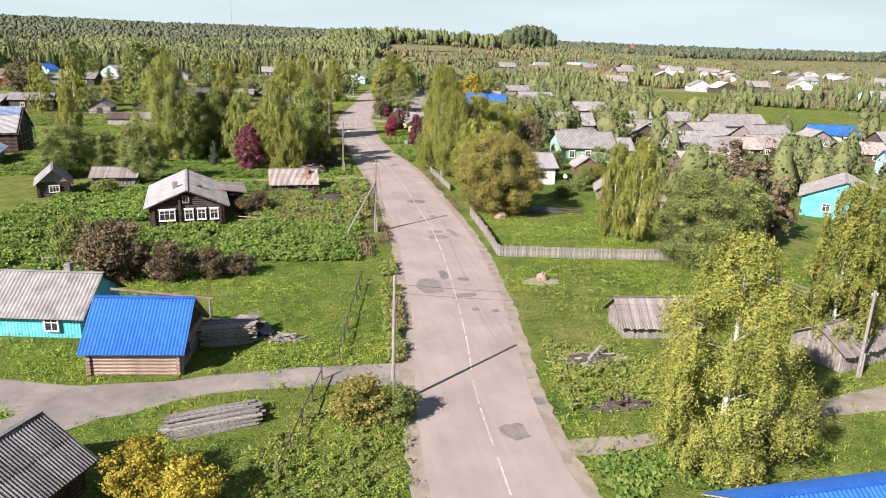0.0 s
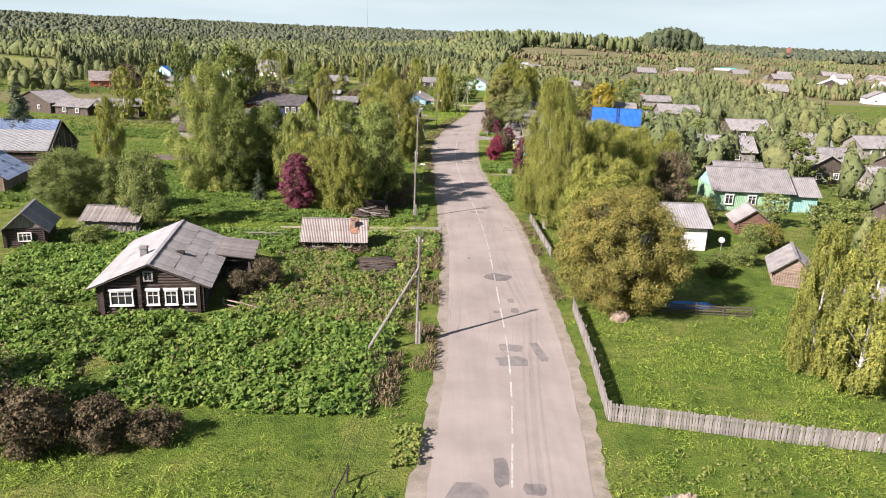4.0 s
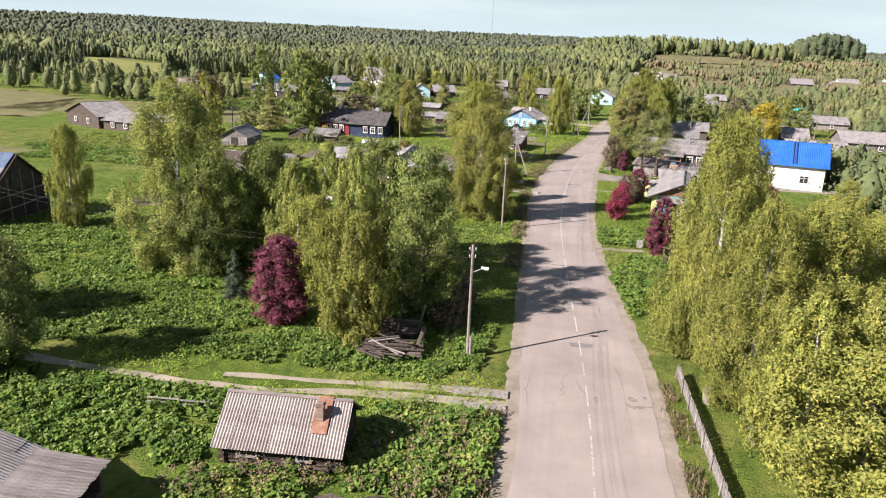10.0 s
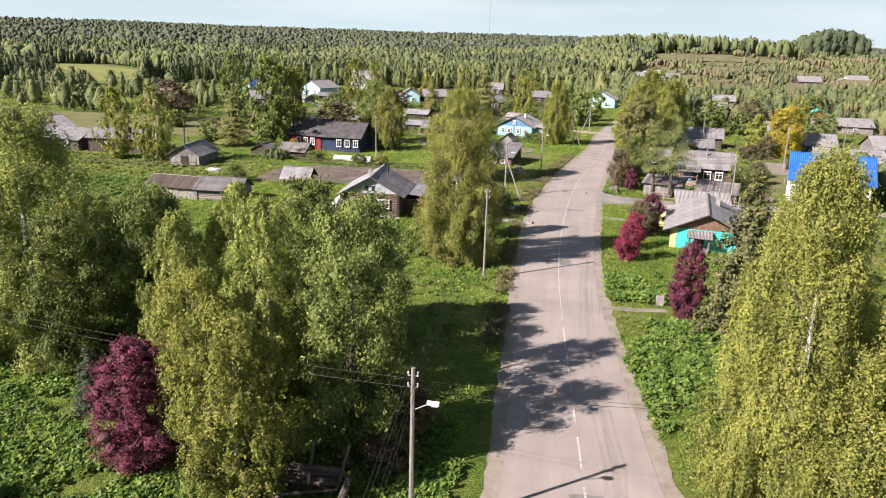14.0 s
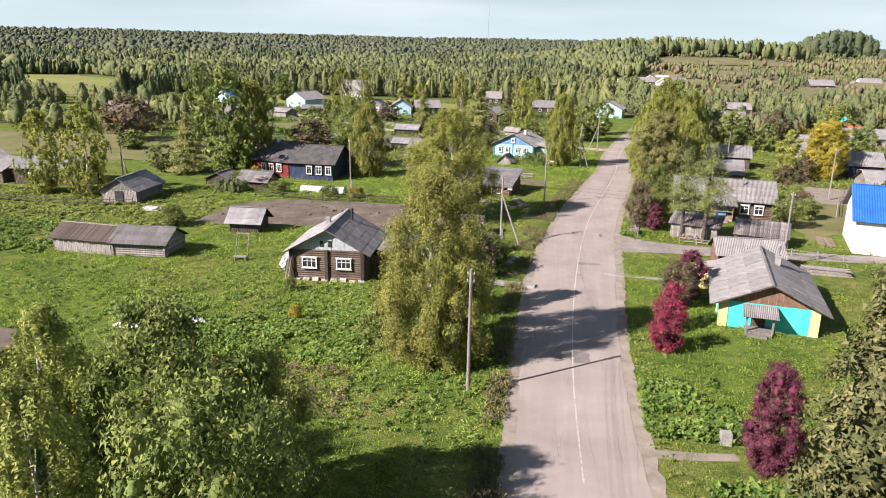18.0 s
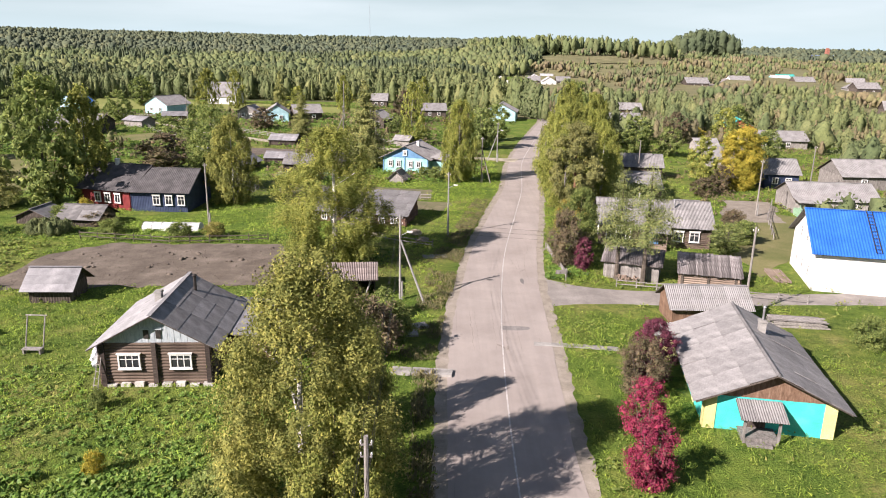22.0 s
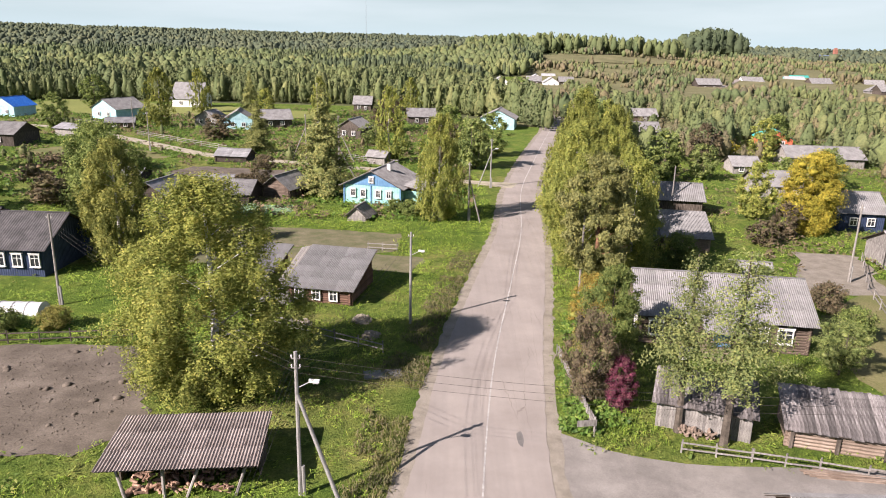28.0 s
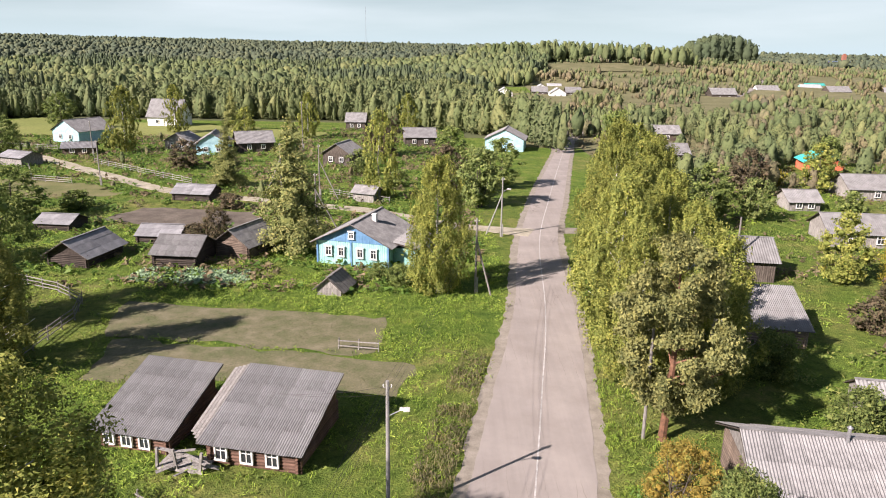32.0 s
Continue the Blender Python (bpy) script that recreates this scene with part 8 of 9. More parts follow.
# low film tunnel by the twin house
gh = thing("film_tunnel", "low plastic film tunnel over a garden bed", "greenhouse", -44.8, 204.2, 0)
bm = bmesh.new()
rings = []
for k in range(13):
    rings.append([bm.verts.new((k * 7.0 / 12, 1.0 - 1.0 * math.cos(math.pi * i / 8), 0.85 * math.sin(math.pi * i / 8) - (0.05 if k % 2 else 0))) for i in range(9)])
for p, q in zip(rings, rings[1:]):
    for i in range(8):
        bm.faces.new((p[i], q[i], q[i + 1], p[i + 1]))
bm.faces.new(rings[0])
bm.faces.new(rings[-1][::-1])
part("film", bm, M["film"], gh)
for k in range(7):
    bm = bmesh.new()
    pts = [(k * 7.0 / 6, 1.0 - 1.03 * math.cos(math.pi * i / 8), 0.88 * math.sin(math.pi * i / 8)) for i in range(9)]
    for p, q in zip(pts, pts[1:]):
        rod(bm, p, q, 0.02, n=5)
    part("hoop", bm, M["wood_grey"], gh)
# garden bench frame on the meadow
sw = thing("swing_frame", "tall grey wooden swing frame on the meadow", "swing", -37.6, 168.2, 0)
for x in (-0.65, 0.65):
    part("post", rods(((x, 0, 0), (x, 0.9, 2.6), 0.05)), M["wood_grey"], sw)
part("crossbar", rods(((-0.8, 0.9, 2.6), (0.8, 0.9, 2.6), 0.05)), M["wood_grey"], sw)
part("seat", boxes((-0.7, 0.7, -0.4, 0.1, 0.35, 0.42), (-0.65, -0.55, -0.35, 0.05, 0, 0.35), (0.55, 0.65, -0.35, 0.05, 0, 0.35)), M["wood_grey"], sw)
# dish on a post
ds = thing("satellite_dish", "white satellite dish on a short post", "satellite dish", 23.9, 97.3, -30)
part("post", rods(((0, 0, 0), (0, 0, 1.1), 0.04)), M["steel"], ds)
bm = bmesh.new()
rings = [[bm.verts.new((0.32 * r * math.cos(a * math.pi / 8), -0.14 + 0.14 * r * r - 0.2, 1.2 + 0.32 * r * math.sin(a * math.pi / 8))) for a in range(16)] for r in (0.25, 0.6, 1.0)]
for p, q in zip(rings, rings[1:]):
    for i in range(16):
        bm.faces.new((p[i], q[i], q[(i + 1) % 16], p[(i + 1) % 16]))
bm.faces.new(rings[0])
part("dish", bm, M["white"], ds)
part("feed_arm", rods(((0, -0.2, 0.85), (0, -0.75, 1.15), 0.015), ((0, -0.72, 1.12), (0, -0.82, 1.2), 0.04)), M["steel"], ds)
# sign board at the corner
sg = thing("notice_board", "weathered pale board on a corner post", "sign", 4.6, 187.5, 10)
part("post", rods(((0, 0, 0), (0, 0, 1.3), 0.06)), M["wood_grey"], sg)
part("panel", boxes((-1.1, 0.1, -0.06, -0.02, 0.75, 1.15)), M["wood_grey"], sg)
# far landmarks
ms = thing("radio_mast", "thin far lattice radio mast above the forest", "mast", -128, 1240, 0)
part("mast", rods(((0, 0, 0), (0, 0, 88), 0.3, 0.15), n=4), M["steel"], ms)
hl = thing("hall", "far purple building with a brick tower", "building", 600, 1330, 0)
hl.location.z = rise_at(600, 1330)
part("body", boxes((-20, 20, -7, 7, 0, 9)), M["purple_paint"], hl)
part("roof", boxes((-21, 21, -8, 8, 9, 10)), M["roof_faded"], hl)
part("tower", boxes((11, 16, -3, 3, 10, 19), (12, 15, -2, 2, 19, 21)), M["brick"], hl)

# ---- woods, weeds and grass ----
def wood(name, spots, seed, mat, kind, label, leaves=26, segs=6, rings=4, core=0.68):
    """Trees of a wood too far to count: each an uneven crown with leaf sprays round it. spots: x, y, height."""
    rs = np.random.RandomState(seed)
    s = np.array(spots)
    n = len(s)
    h = s[:, 2]
    w = h * {"spruce": 0.44, "mass": 0.8}.get(kind, 0.58) * rs.uniform(0.65, 1.4, n)
    zb = np.array([rise_at(x, y) for x, y, _ in spots])
    c = np.stack([s[:, 0], s[:, 1], zb + h * 0.52], 1)
    if kind == "bush":
        w = h * rs.uniform(0.7, 1.2, n)
    if kind == "spruce":
        prof = lambda u: (1 - u) ** 0.6 * np.minimum(1, 0.5 + 3 * u)
    else:
        prof = lambda u: np.sin(np.pi * np.clip(0.1 + 0.88 * u, 0, 1) ** 0.85) ** 0.6
    cores = clump_arrays(c, w / 2 * (core if leaves > 30 else 0.92), h * 0.48, seed, segs, rings, 0.3, prof)
    if not leaves:
        return tagged(mesh_from_arrays(name, *cores, M[mat], None), label, "forest", kind="stuff")
    u = rs.rand(n, leaves)
    ang = rs.rand(n, leaves) * 6.283
    rad = (w / 2)[:, None] * prof(u) * rs.uniform(0.62, 1.28, (n, leaves))
    pts = np.stack([c[:, 0, None] + np.cos(ang) * rad, c[:, 1, None] + np.sin(ang) * rad, zb[:, None] + h[:, None] * (0.04 + 0.97 * u)], -1).reshape(-1, 3)
    out = np.stack([np.cos(ang), np.sin(ang), 0.3 + 0 * ang], -1).reshape(-1, 3)
    sizes = (h[:, None] * rs.uniform(0.024, 0.052, (n, leaves))).ravel()
    return tagged(leaf_object(name, pts, sizes, M[mat], None, seed, 0.65, 0.0, 0.4, out, cores), label, "forest", kind="stuff")


BUILT = [o.matrix_world.translation + o.matrix_world.to_3x3() @ Vector((o["plan"][0] / 2, o["plan"][1] / 2, 0)) for o in scene.objects if "plan" in o.keys()]


def near_house(x, y, gap):
    return any(abs(x - o.x) < gap * 0.8 and -gap * 1.6 < y - o.y < gap * 0.7 for o in BUILT)


FAR_HOMES = [o for o in BUILT if o.y > 500 and o.x > 0]


def far_garden(x, y):
    """True in the open gardens that run down from the far houses towards the village."""
    for o in FAR_HOMES:
        d = o.y - y
        if -8 < d < 95 and abs(x - (o.x - d * o.x / (o.y - 150))) < 12:
            return True
    return False


def plan_woods():
    """Where each far tree stands, by kind and distance."""
    rs = np.random.RandomState(1)
    got = {"near_birch": [], "near_spruce": [], "mid_birch": [], "mid_spruce": [], "far_birch": [], "far_spruce": [], "scrub": [], "young": []}
    for _ in range(230000):
        r = 200 * (2600 / 200) ** (rs.rand() ** 0.72)
        a = radians(rs.uniform(-44, 54))
        x, y = r * math.sin(a), 60 + r * math.cos(a)
        if y < 225 or any(inside(p, x, y) for p in OPEN_LAND):
            continue
        right = right_slope(x, y)
        if (x > 5 and far_garden(x, y)) or near_house(x, y, 19 if right and y > 300 and x > 120 else 13 if right else 9) or (right and y > 560 and noise.noise((x / 90.0, y / 90.0, 4.0)) < -0.3):
            continue
        stand = noise.noise((x / 60.0, y / 60.0, 1.0))
        tall = 0.78 + 0.4 * noise.noise((x / 45.0, y / 45.0, 7.0)) + 0.2 * rs.normal()
        tall = min(1.4, max(0.42, tall))
        spruce_here = noise.noise((x / 130.0, y / 130.0, 9.0)) + 0.5 * noise.noise((x / 30.0, y / 30.0, 19.0)) + 0.12 * rs.normal() > (0.38 if r < 480 else 0.24 if r < 900 else 0.12)
        if right:
            if stand < (0.04 if y > 430 else 0.16) or rs.rand() < 0.15 or (y > 380 and x < 40 + 0.42 * (y - 380) and y < 640 and rs.rand() < 0.4):
                continue
            brown = noise.noise((x / 40.0, y / 40.0, 12.0)) + 0.15 * rs.normal() > -0.08
            got["scrub" if brown else "young"].append((x, y, tall * rs.uniform(0.5, 1.15) * ((3.0 if brown else 5.0) if y > 430 else (4.0 if brown else 7.0))))
            continue
        band = "near" if r < 480 else "mid" if r < 950 else "far"
        got[band + ("_spruce" if spruce_here else "_birch")].append((x, y, tall * ((11.5 if spruce_here else 9.5) if band == "near" else (11 if spruce_here else 9.5) if band == "mid" else 10.5)))
    return got


W = plan_woods()
wood("birch_wood", W["near_birch"][:7500], 1, "forest_a", "leaf", "mixed birch and alder wood behind the village", 80, 6, 4, 0.5)
wood("spruce_wood", W["near_spruce"][:3000], 2, "forest_b", "spruce", "dark spruce wood behind the village", 70, 6, 5, 0.5)
wood("birch_wood", W["mid_birch"][:15000], 3, "forest_a", "leaf", "birch wood on the slope beyond the village", 22, 5, 3)
wood("spruce_wood", W["mid_spruce"][:6500], 4, "forest_b", "spruce", "spruce wood on the slope beyond the village", 10, 5, 4)
wood("far_birch_wood", W["far_birch"][:22000], 5, "forest_far_haze", "mass", "far birch forest up to the skyline", 0, 5, 2)
wood("far_spruce_wood", W["far_spruce"][:17000], 6, "forest_far_haze", "mass", "far spruce forest up to the skyline", 0, 5, 2)
wood("scrub", W["scrub"][:4200], 7, "forest_c", "leaf", "brown autumn scrub across the slope", 36, 6, 4, 0.55)
wood("young_wood", W["young"][:4200], 8, "forest_a", "leaf", "young birches and willows across the slope", 44, 6, 4, 0.6)


def slope_cover(n, seed):
    """Low growth over the open slope, evenly spread: shrubs and young trees."""
    rs = np.random.RandomState(seed)
    low, tall = [], []
    for x, y in zip(rs.uniform(20, 560, n), rs.uniform(400, 1150, n)):
        if not right_slope(x, y) or x > 0.62 * y or any(inside(p, x, y) for p in OPEN_LAND) or near_house(x, y, 12) or far_garden(x, y):
            continue
        k = noise.noise((x / 34.0, y / 34.0, 6.0)) + 0.2 * rs.normal()
        if k < -0.12:
            continue
        (tall if noise.noise((x / 55.0, y / 55.0, 15.0)) + 0.2 * rs.normal() > -0.02 else low).append((x, y, rs.uniform(1.4, 3.2) if k < 0.25 else rs.uniform(3.0, 6.5)))
    return low, tall


SHRUBS, SAPLINGS = slope_cover(24000, 44)
wood("scrub", SHRUBS, 17, "forest_c", "leaf", "brown shrubs covering the far slope", 10, 5, 3)
wood("young_wood", SAPLINGS, 18, "forest_a", "leaf", "young trees covering the far slope", 12, 5, 3)
rs0 = np.random.RandomState(77)
wood("hill_grove", [(313 + d, 1040 + rs0.uniform(-28, 28), (30 - 13 * (d / 40) ** 2) * rs0.uniform(0.82, 1.06)) for d in rs0.uniform(-40, 40, 80)], 9, "forest_b", "leaf", "dense dark grove on the hill", 60, 7, 5)
wood("hill_wood", [(rs0.uniform(10, 215), 850 + rs0.uniform(-28, 28), rs0.uniform(11, 19)) for _ in range(240)], 10, "forest_a", "leaf", "row of birches along the hilltop", 40, 6, 4)


NO_BUSH = [(20, 205), (60, 205), (78, 300), (45, 300), (24, 262)]
CLEARED = [[(-14.4, 85.0), (-9.6, 85.6), (-10.6, 91.0), (-14.6, 90.4)], [(-19.8, 91.5), (-13.6, 91.9), (-13.9, 96.4), (-19.8, 96)]]


def bare(x, y):
    """True on roads, paths and fields, where no weeds grow."""
    for line in STRIPS:
        if line[0][1] - 60 < y < line[-1][1] + 60 or line[-1][1] - 60 < y < line[0][1] + 60:
            d = np.hypot(line[:, 0] - x, line[:, 1] - y)
            i = int(d.argmin())
            if d[i] < line[i, 2] / 2 - 0.15:
                return True
    return any(inside(p, x, y) for p in FIELDS + CLEARED)


def weeds(name, poly, n, mat, size, height, label, seed, leaves=13):
    """Broad-leaved weeds, each a rosette of tilted leaves."""
    rs = np.random.RandomState(seed)
    xs, ys = [p[0] for p in poly], [p[1] for p in poly]
    c, s = [], []
    got = 0
    while got < n:
        x, y = rs.uniform(min(xs), max(xs)), rs.uniform(min(ys), max(ys))
        if not inside(poly, x, y) or noise.noise((x / 3.2, y / 3.2, seed * 1.0)) < -0.3 or bare(x, y):
            continue
        got += 1
        hh = height * rs.uniform(0.45, 1.15) * (0.85 + 0.5 * noise.noise((x / 2.0, y / 2.0, 5.0)))
        a = rs.rand(leaves) * 6.283
        r = rs.uniform(0.08, 0.42, leaves) * (size / 0.24)
        c.append(np.stack([x + np.cos(a) * r, y + np.sin(a) * r, hh * rs.uniform(0.35, 1.0, leaves)], 1))
        s.append(size * 0.62 * rs.uniform(0.6, 1.25, leaves))
    up = np.tile([-0.25, -0.3, 1.0], (leaves * got, 1))
    ob = leaf_object(name, np.concatenate(c), np.concatenate(s), M[mat], None, seed, 0.95, 0.5, 0.0, up)
    return tagged(ob, label, "plants", kind="stuff")


def tall_grass(name, poly, n, mat, height, label, seed, patchy=-0.25):
    rs = np.random.RandomState(seed)
    xs, ys = [p[0] for p in poly], [p[1] for p in poly]
    c, s = [], []
    got = 0
    while got < n:
        x, y = rs.uniform(min(xs), max(xs)), rs.uniform(min(ys), max(ys))
        if not inside(poly, x, y) or noise.noise((x / 4.0, y / 4.0, seed * 1.3)) < patchy or bare(x, y):
            continue
        got += 1
        hh = height * rs.uniform(0.5, 1.2) * (1 + 0.5 * noise.noise((x / 1.7, y / 1.7, 2.0)))
        k = 5
        c.append(np.stack([x + rs.normal(0, 0.12, k), y + rs.normal(0, 0.12, k), np.full(k, hh * 0.45)], 1))
        s.append(np.full(k, hh * 0.55) * rs.uniform(0.7, 1.1, k))
    ob = leaf_object(name, np.concatenate(c), np.concatenate(s), M[mat], None, seed, 0.14, 0.0, 1.6)
    return tagged(ob, label, "plants", kind="stuff")


HERB = "lush broad-leaved weeds covering an old garden"
weeds("weeds", [(-47, 59), (-34, 58), (-30, 61), (-10.2, 60), (-9.4, 73), (-23.6, 74.3), (-31.6, 73.4), (-33, 76), (-48, 86)], 4200, "herb", 0.23, 0.75, HERB, 21)
weeds("weeds", [(-22, 74), (-9.2, 73), (-8.6, 90), (-13, 90.5), (-20.5, 90), (-20.8, 80)], 900, "herb_yellow", 0.14, 0.85, "yellowing weeds between the houses", 22)
weeds("weeds", [(-22, 74), (-9.2, 73), (-8.4, 97), (-13, 95), (-20.5, 90), (-20.8, 80)], 700, "herb", 0.22, 0.8, HERB, 23)
weeds("weeds", [(-42, 102.6), (-8.4, 103.2), (-7.8, 117), (-12, 117), (-20, 108.5), (-36, 115), (-41, 113)], 4200, "herb", 0.17, 0.5, HERB, 24)
weeds("weeds", [(-46, 86), (-33, 76), (-32.5, 88), (-36, 95), (-44, 89)], 800, "herb", 0.25, 0.7, HERB, 25)
weeds("weeds", [(-29, 128), (-8.5, 128), (-8.6, 152), (-20, 158), (-32, 150)], 700, "herb", 0.14, 0.4, "low broad weeds in a wild meadow", 26)
weeds("weeds", [(2.6, 118), (9, 122), (16, 130), (13, 134), (4, 136), (1.5, 128)], 800, "herb", 0.25, 0.6, "broad weeds on the verge", 27)
weeds("weeds", [(1.0, 140), (6.5, 140), (6.0, 148), (1.2, 147)], 420, "herb", 0.25, 0.55, "patch of broad weeds on the verge", 28)
weeds("weeds", [(-1.8, 14), (3.0, 14), (3.4, 24.5), (-1.0, 25.5)], 420, "herb", 0.22, 0.5, "broad weeds on the verge", 29)
weeds("weeds", [(-20, 15), (-10.8, 15), (-10.0, 33), (-13, 33.5), (-18, 29)], 500, "herb_yellow", 0.11, 0.5, "yellow-green weeds on the roadside bank", 30)
weeds("weeds", [(-0.6, 30), (6, 31), (6.5, 37), (1, 40)], 450, "herb_yellow", 0.14, 0.5, "tangled weeds before the shed", 31)
weeds("weeds", [(3.6, 45), (26, 44), (26, 56), (4.5, 58)], 420, "herb_yellow", 0.11, 0.3, "yellow weeds along the fence", 32)
weeds("weeds", [(-10.2, 37.5), (-8.6, 37.5), (-6.6, 60), (-8.4, 60)], 420, "herb_yellow", 0.14, 0.6, "yellow weeds along the road edge", 33)
weeds("weeds", [(-31, 152), (-17, 153), (-18, 163), (-31, 162)], 350, "herb", 0.13, 0.3, "low weeds before the log house", 34)
weeds("weeds", [(-43, 150), (-32, 150), (-31.5, 166), (-37, 166)], 350, "herb", 0.13, 0.3, "low weeds in a meadow", 35)
weeds("weeds", [(-46, 88), (-33, 90), (-21, 91), (-20.5, 98.4), (-32, 98.2), (-44, 99)], 2200, "herb", 0.2, 0.65, HERB, 37)
weeds("weeds", [(-13.4, 91), (-6.6, 91), (-6.4, 99.6), (-13.4, 99.2)], 420, "herb", 0.22, 0.6, HERB, 38)
weeds("weeds", [(-13.4, 91), (-8, 76), (-6.4, 99.6), (-13.4, 99.2)], 420, "herb_yellow", 0.2, 0.6, "yellowing weeds by the bathhouse", 39)
weeds("weeds", [(-64, 104), (-46, 106), (-40, 113), (-40, 124), (-46, 134), (-62, 136)], 3000, "herb", 0.19, 0.5, HERB, 61)
weeds("weeds", [(-64, 138), (-32, 130), (-33, 148), (-42, 163), (-64, 163)], 700, "herb", 0.13, 0.35, "low broad weeds in a wild meadow", 62)
weeds("weeds", [(-64, 198), (-48, 199), (-30, 199), (-14, 190), (-11, 196), (-26, 204), (-64, 205)], 900, "herb", 0.13, 0.35, "low weeds along the field edge", 63)
weeds("weeds", [(2.4, 186), (8.5, 190), (9, 208), (6, 207)], 420, "herb", 0.2, 0.5, "broad weeds by the street corner", 64)
weeds("weeds", [(-100, 178), (-52, 176), (-51, 182), (-52, 197), (-66, 199), (-100, 196)], 1500, "herb_yellow", 0.22, 0.45, "yellowing weeds behind the gardens", 65)
weeds("weeds", [(-100, 165), (-60, 165), (-58, 178), (-100, 180)], 1200, "herb", 0.24, 0.45, "low weeds behind the sheds", 66)
weeds("weeds", [(-39, 151.6), (-21, 153.6), (-18.6, 146), (-33.2, 144.6)], 1500, "herb", 0.2, 0.45, "lush broad weeds before the log house", 67)
weeds("weeds", [(-52, 128), (-40, 112), (-31, 115), (-32, 125), (-40, 130)], 900, "herb", 0.19, 0.5, HERB, 68)
weeds("dry_weeds", [(-33, 144.2), (-18.6, 145.4), (-17, 138), (-30, 137.5)], 420, "herb_dry", 0.1, 0.5, "brownish dry weeds in the meadow", 69)
weeds("cabbages", [(-38, 242.6), (-25, 241.4), (-26, 246.6), (-37.5, 247.0)], 560, "cabbage", 0.24, 0.35, "rows of cabbages in a garden", 36)
tall_grass("dry_grass", [(-8.8, 60), (-6.4, 60), (-6.2, 100), (-7.8, 100)], 700, "herb_dry", 0.5, "dry brown roadside grass", 41, 0.05)
tall_grass("dry_grass", [(-11, 60), (-8.8, 60), (-7.8, 99), (-10.5, 92)], 420, "herb_dry", 0.6, "dry brown roadside weeds", 42, 0.05)
weeds("dry_weeds", [(-22, 74), (-9, 73), (-7.4, 98), (-13, 97), (-22, 90)], 800, "herb_dry", 0.1, 1.0, "dry reddish-brown weeds among the green", 54, 16)
weeds("dry_weeds", [(-46, 60), (-12, 60), (-12, 73), (-33, 73), (-46, 84)], 260, "herb_dry", 0.09, 0.85, "dry brown weeds among the green", 55)
tall_grass("dry_grass", [(-8.6, 128), (-7.0, 128), (-8.0, 166), (-9.4, 166)], 1100, "straw_blade", 0.5, "dry brown ditch grass", 43, -0.1)
tall_grass("dry_grass", [(-10.8, 168), (-8.2, 168), (-4.9, 202), (-1.0, 225), (-3.0, 226), (-8.6, 196)], 2600, "straw_blade", 0.38, "dry brown ditch grass", 44, -0.2)
tall_grass("dry_grass", [(-9.4, 38), (-7.9, 38), (-6.9, 58), (-8.6, 58)], 450, "herb_dry", 0.5, "dry brown roadside grass", 45, 0.05)
tall_grass("dry_grass", [(3.2, 80), (4.2, 80), (4.4, 108), (2.9, 108)], 500, "herb_dry", 0.4, "dry roadside grass", 46, 0.05)
tall_grass("meadow_grass", [(-46, 16), (-11, 16), (-10, 58), (-46, 57)], 3250, "blade", 0.28, "green meadow grass", 47)
tall_grass("meadow_grass", [(4.6, 16), (34, 16), (34, 76), (5, 76)], 3250, "blade", 0.28, "green meadow grass", 48)
tall_grass("meadow_grass", [(-60, 128), (-9.5, 128), (-9.5, 182), (-60, 182)], 9000, "blade", 0.3, "green meadow grass", 49)
tall_grass("meadow_grass", [(1.2, 126), (20, 126), (8, 158), (8, 176), (1.4, 174)], 1750, "blade", 0.3, "green meadow grass", 50)
tall_grass("meadow_grass", [(-36, 198), (-10, 188), (-4.6, 206), (-2, 230), (-36, 228)], 3250, "blade", 0.3, "green meadow grass", 51)
tall_grass("meadow_grass", [(-36, 228), (-2, 226), (2.6, 250), (-10, 247), (-36, 247)], 2250, "blade", 0.3, "green meadow grass", 52)
tall_grass("meadow_grass", [(5.2, 186), (9, 186), (9, 230), (6.4, 240)], 900, "blade", 0.35, "green verge grass", 53)


def thicket(name, poly, n, seed, mat, h0, h1, label, gap=9):
    """Bushes and saplings between the gardens."""
    rs = np.random.RandomState(seed)
    xs, ys = [p[0] for p in poly], [p[1] for p in poly]
    spots, tries = [], 0
    while len(spots) < n and tries < 40 * n:
        tries += 1
        x, y = rs.uniform(min(xs), max(xs)), rs.uniform(min(ys), max(ys))
        if not inside(poly, x, y) or noise.noise((x / 26.0, y / 26.0, seed * 2.0)) < -0.05 or near_house(x, y, gap) or inside(NO_BUSH, x, y) or bare(x, y):
            continue
        spots.append((x, y, rs.uniform(h0, h1)))
    ob = wood(name, spots, seed, mat, "bush", label, 150, 7, 4, 0.45)
    return tagged(ob, label, "bushes", kind="stuff")


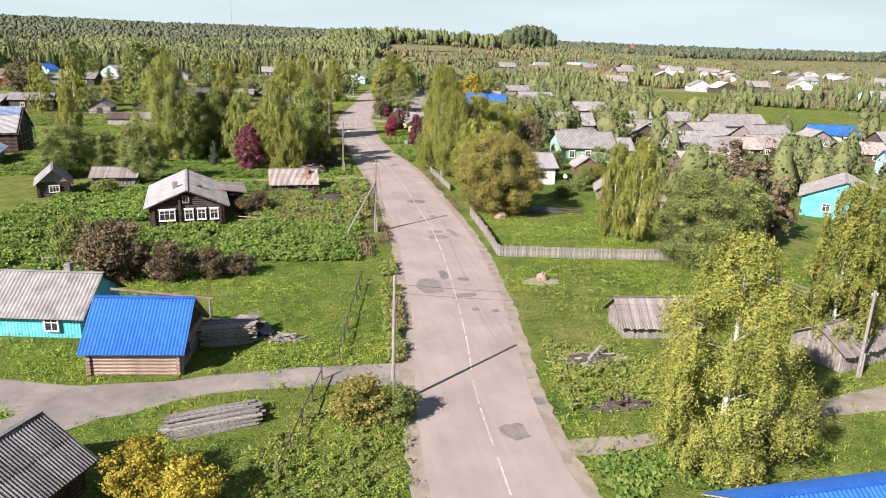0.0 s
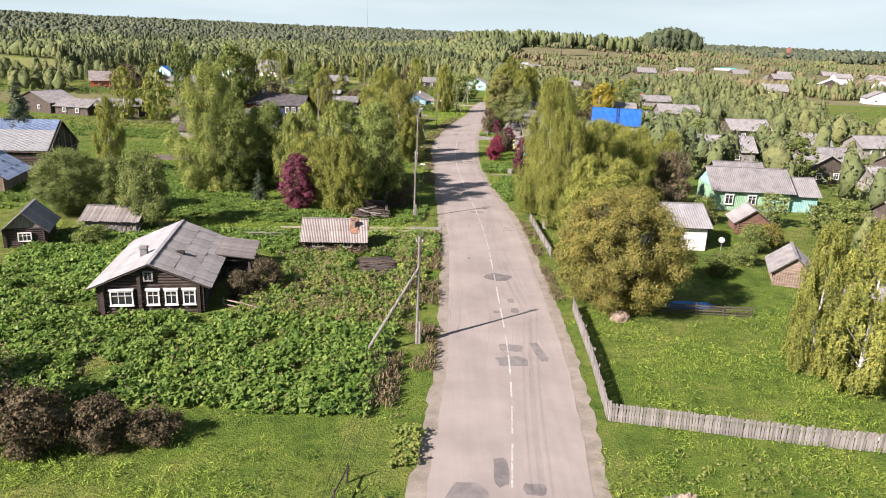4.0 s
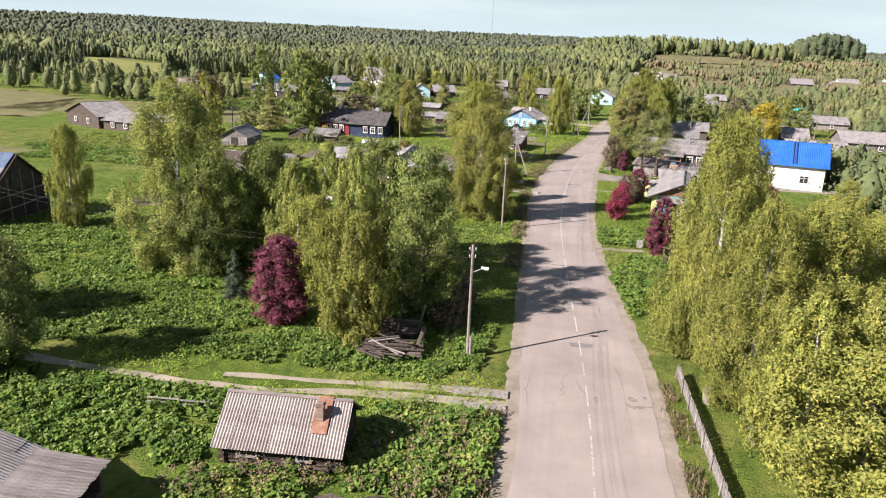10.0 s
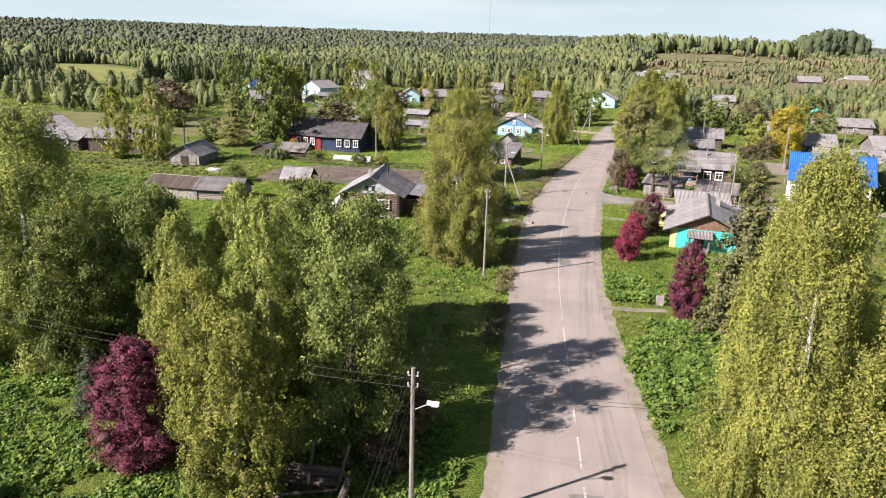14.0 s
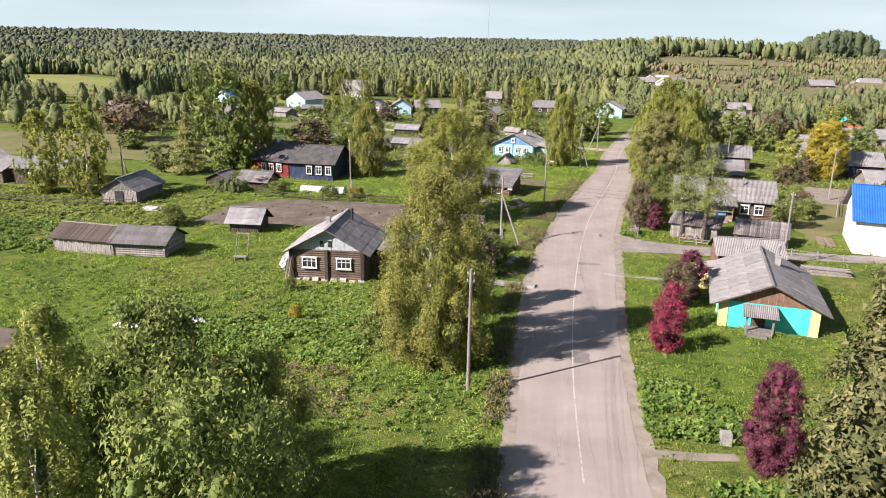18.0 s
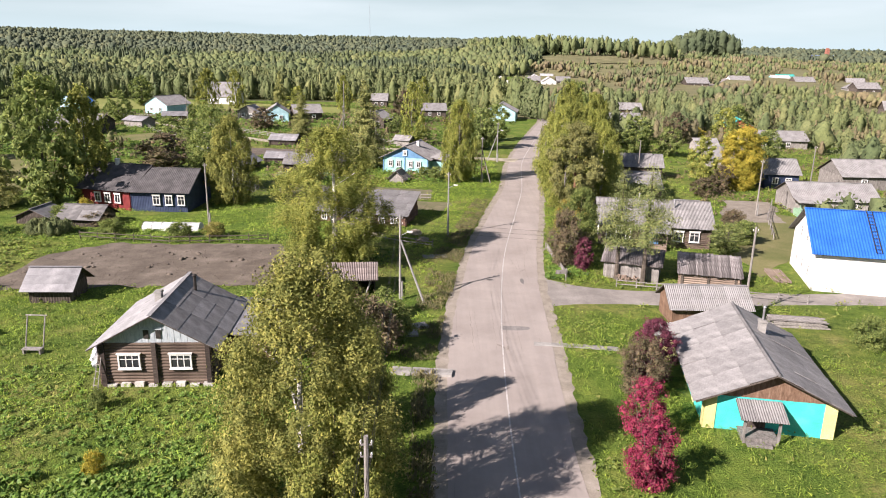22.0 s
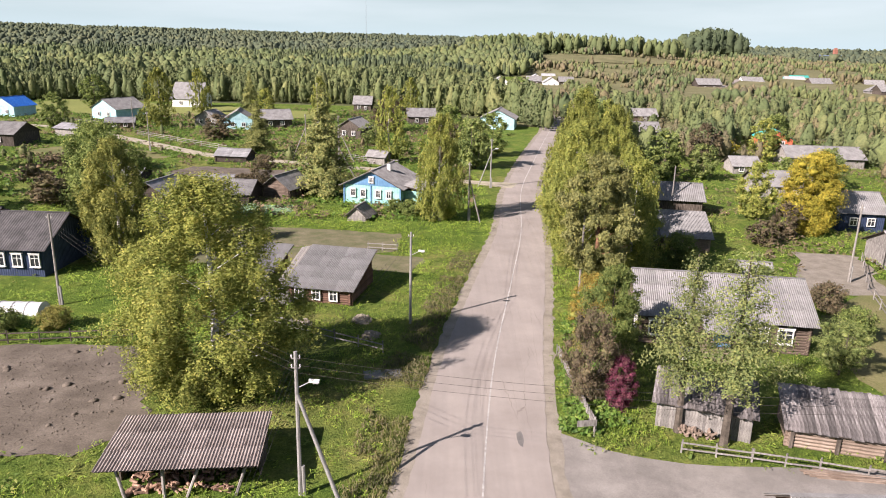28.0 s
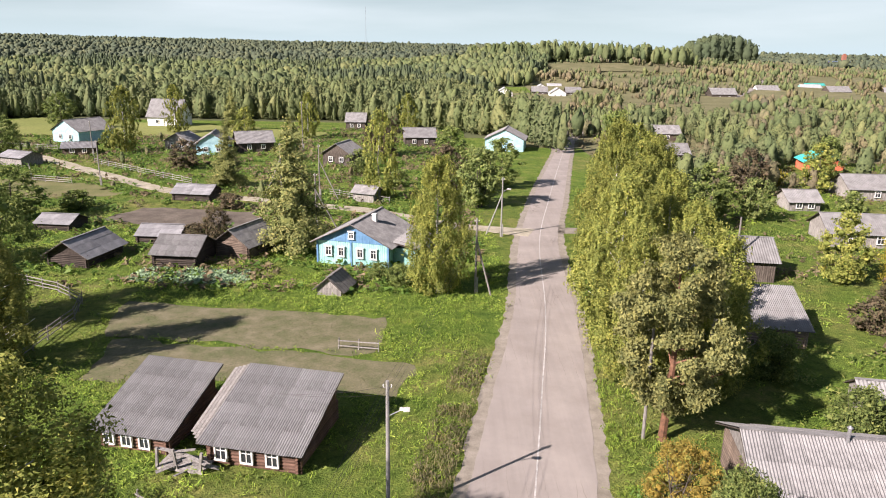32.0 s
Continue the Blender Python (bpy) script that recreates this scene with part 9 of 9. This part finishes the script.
thicket("thicket", [(30, 285), (100, 285), (160, 420), (150, 560), (60, 560), (40, 420)], 260, 61, "forest_a", 2.5, 8, "grey-green thicket across the slope")
thicket("thicket", [(30, 300), (110, 285), (170, 420), (160, 600), (60, 560), (40, 420)], 170, 62, "forest_c", 2.5, 5.5, "brownish thicket across the slope")
thicket("thicket", [(34, 70), (130, 60), (125, 190), (95, 280), (34, 300)], 420, 63, "forest_a", 2.5, 8, "green garden bushes between the houses")
thicket("thicket", [(44, 100), (130, 80), (125, 190), (95, 280), (44, 290)], 50, 64, "forest_c", 2, 4, "brown garden bushes between the houses")
thicket("thicket", [(-140, 225), (-60, 225), (-20, 300), (-10, 345), (-60, 390), (-140, 330)], 30, 65, "forest_a", 1, 3, "green bushes between far gardens")
thicket("thicket", [(-150, 225), (-60, 225), (-20, 300), (-10, 345), (-60, 390), (-150, 330)], 18, 66, "forest_c", 1, 2.6, "brown bushes between far gardens")
thicket("thicket", [(-57, 200.6), (-36, 199.6), (-35, 202.0), (-56, 203.2)], 110, 68, "forest_a", 0.8, 1.9, "leafy hedge of bushes along the field", 0)
thicket("thicket", [(-260, 250), (-150, 230), (-100, 290), (-180, 360), (-300, 340)], 160, 67, "forest_a", 3, 8, "line of bushes along the far fields")


def ground_cover(name, x0, x1, y0, y1, n, mat, label, seed, size=0.1, height=0.25, gate=-1.0):
    """Low leafy plants and tufts scattered over open ground."""
    thin = mat == "blade"
    rs = np.random.RandomState(seed)
    c, s = [], []
    got = tries = 0
    while got < n and tries < 12 * n:
        tries += 1
        x, y = rs.uniform(x0, x1), rs.uniform(y0, y1)
        if noise.noise((x / 6.0, y / 6.0, seed * 1.7)) + 0.5 * noise.noise((x / 1.6, y / 1.6, seed * 0.7)) < gate or bare(x, y):
            continue
        got += 1
        k = 5
        f = rs.uniform(0.5, 1.4)
        c.append(np.stack([x + rs.normal(0, 0.16, k) * f, y + rs.normal(0, 0.16, k) * f, rs.uniform(0.02, height, k) * f], 1))
        s.append(size * f * rs.uniform(0.6, 1.3, k))
    return tagged(leaf_object(name, np.concatenate(c), np.concatenate(s), M[mat], None, seed, 0.2 if thin else 0.5, 0.2, 0.0, np.tile([0.0, -0.5 if thin else -0.2, 1.0], (5 * got, 1))), label, "plants", kind="stuff")


ground_cover("ground_plants", -48, -9, 14, 60, 7000, "blade", "short green grass tufts", 81, 0.11, 0.3, 0.0)
ground_cover("ground_plants", -20, -9, 14, 60, 700, "herb_yellow", "yellowish low plants by the road", 82, 0.08, 0.35, 0.1)
ground_cover("ground_plants", -2.6, 30, 14, 80, 8000, "blade", "short green grass tufts", 83, 0.11, 0.3, 0.0)
ground_cover("ground_plants", -2.6, 30, 14, 110, 900, "herb_yellow", "yellowish low plants", 84, 0.08, 0.35, 0.12)
ground_cover("ground_plants", -50, -7, 96, 104, 2500, "blade", "grass tufts along the garden track", 85, 0.11, 0.3, 0.0)
ground_cover("ground_plants", -60, -8, 104, 200, 11000, "blade", "short green grass tufts", 86, 0.13, 0.3, 0.0)
ground_cover("ground_plants", -60, -8, 120, 200, 2500, "herb_yellow", "yellowish meadow plants", 87, 0.12, 0.4, 0.12)
ground_cover("ground_plants", 0.5, 30, 112, 215, 8000, "blade", "short green grass tufts", 88, 0.12, 0.3, 0.0)
ground_cover("ground_plants", 0.5, 45, 112, 235, 2500, "herb_yellow", "yellowish low plants", 89, 0.12, 0.35, 0.1)
ground_cover("ground_plants", 18, 78, 200, 300, 7000, "blade", "garden grass and low plants", 92, 0.16, 0.4, 0.0)
ground_cover("ground_plants", 18, 78, 200, 300, 2600, "herb_yellow", "yellowish garden weeds", 93, 0.16, 0.5, 0.1)
ground_cover("ground_plants", -60, 2, 200, 275, 11000, "blade", "short green grass tufts", 90, 0.14, 0.3, 0.0)
ground_cover("ground_plants", -60, 2, 200, 300, 2000, "herb_yellow", "yellowish meadow plants", 91, 0.1, 0.35, 0.12)
ground_cover("ground_plants", -140, 0, 240, 400, 9000, "herb", "rough dark grass and weeds between far gardens", 94, 0.3, 0.6, -0.05)
ground_cover("ground_plants", -140, 0, 240, 400, 6000, "herb_dry", "dry brownish grass between far gardens", 95, 0.3, 0.6, 0.05)
ground_cover("ground_plants", 30, 110, 215, 400, 6000, "herb_dry", "dry brownish grass between gardens", 96, 0.25, 0.5, 0.0)


def clods(name, poly, n, mat, r0, r1, label, seed):
    """Loose clods on dug soil."""
    rs = np.random.RandomState(seed)
    xs, ys = [p[0] for p in poly], [p[1] for p in poly]
    c = []
    while len(c) < n:
        x, y = rs.uniform(min(xs), max(xs)), rs.uniform(min(ys), max(ys))
        if inside(poly, x, y):
            c.append((x, y, 0.03))
    r = rs.uniform(r0, r1, n) * rs.uniform(0.5, 1.4, n)
    return tagged(mesh_from_arrays(name, *clump_arrays(c, r, r * 0.6, seed, 5, 3, 0.3), M[mat]), label, "soil", kind="stuff")


clods("soil_clods", [(-50, 182.5), (-41, 183.8), (-25, 185.5), (-24, 192), (-27, 198), (-46, 197), (-50, 192)], 3600, "soil", 0.025, 0.07, "loose clods of the ploughed field", 71)
clods("soil_clods", [(-50, 182.5), (-41, 183.8), (-25, 185.5), (-24, 192), (-27, 198), (-46, 197), (-50, 192)], 60, "soil", 0.14, 0.3, "larger dark clods of the ploughed field", 75)
clods("soil_clods", [(-32, 230), (-11, 227.5), (-10.5, 232), (-33, 234.5)], 900, "stubble", 0.02, 0.06, "loose clods of a garden plot", 72)
clods("soil_clods", [(-30, 218.5), (-17.5, 219.5), (-8.5, 217.5), (-7, 222), (-18, 223), (-28, 225)], 700, "stubble", 0.02, 0.06, "loose clods of a garden plot", 73)
clods("soil_clods", [(-52, 268.5), (-31, 266.5), (-34, 273), (-51, 276)], 700, "soil", 0.02, 0.06, "loose clods of a dug plot", 74)
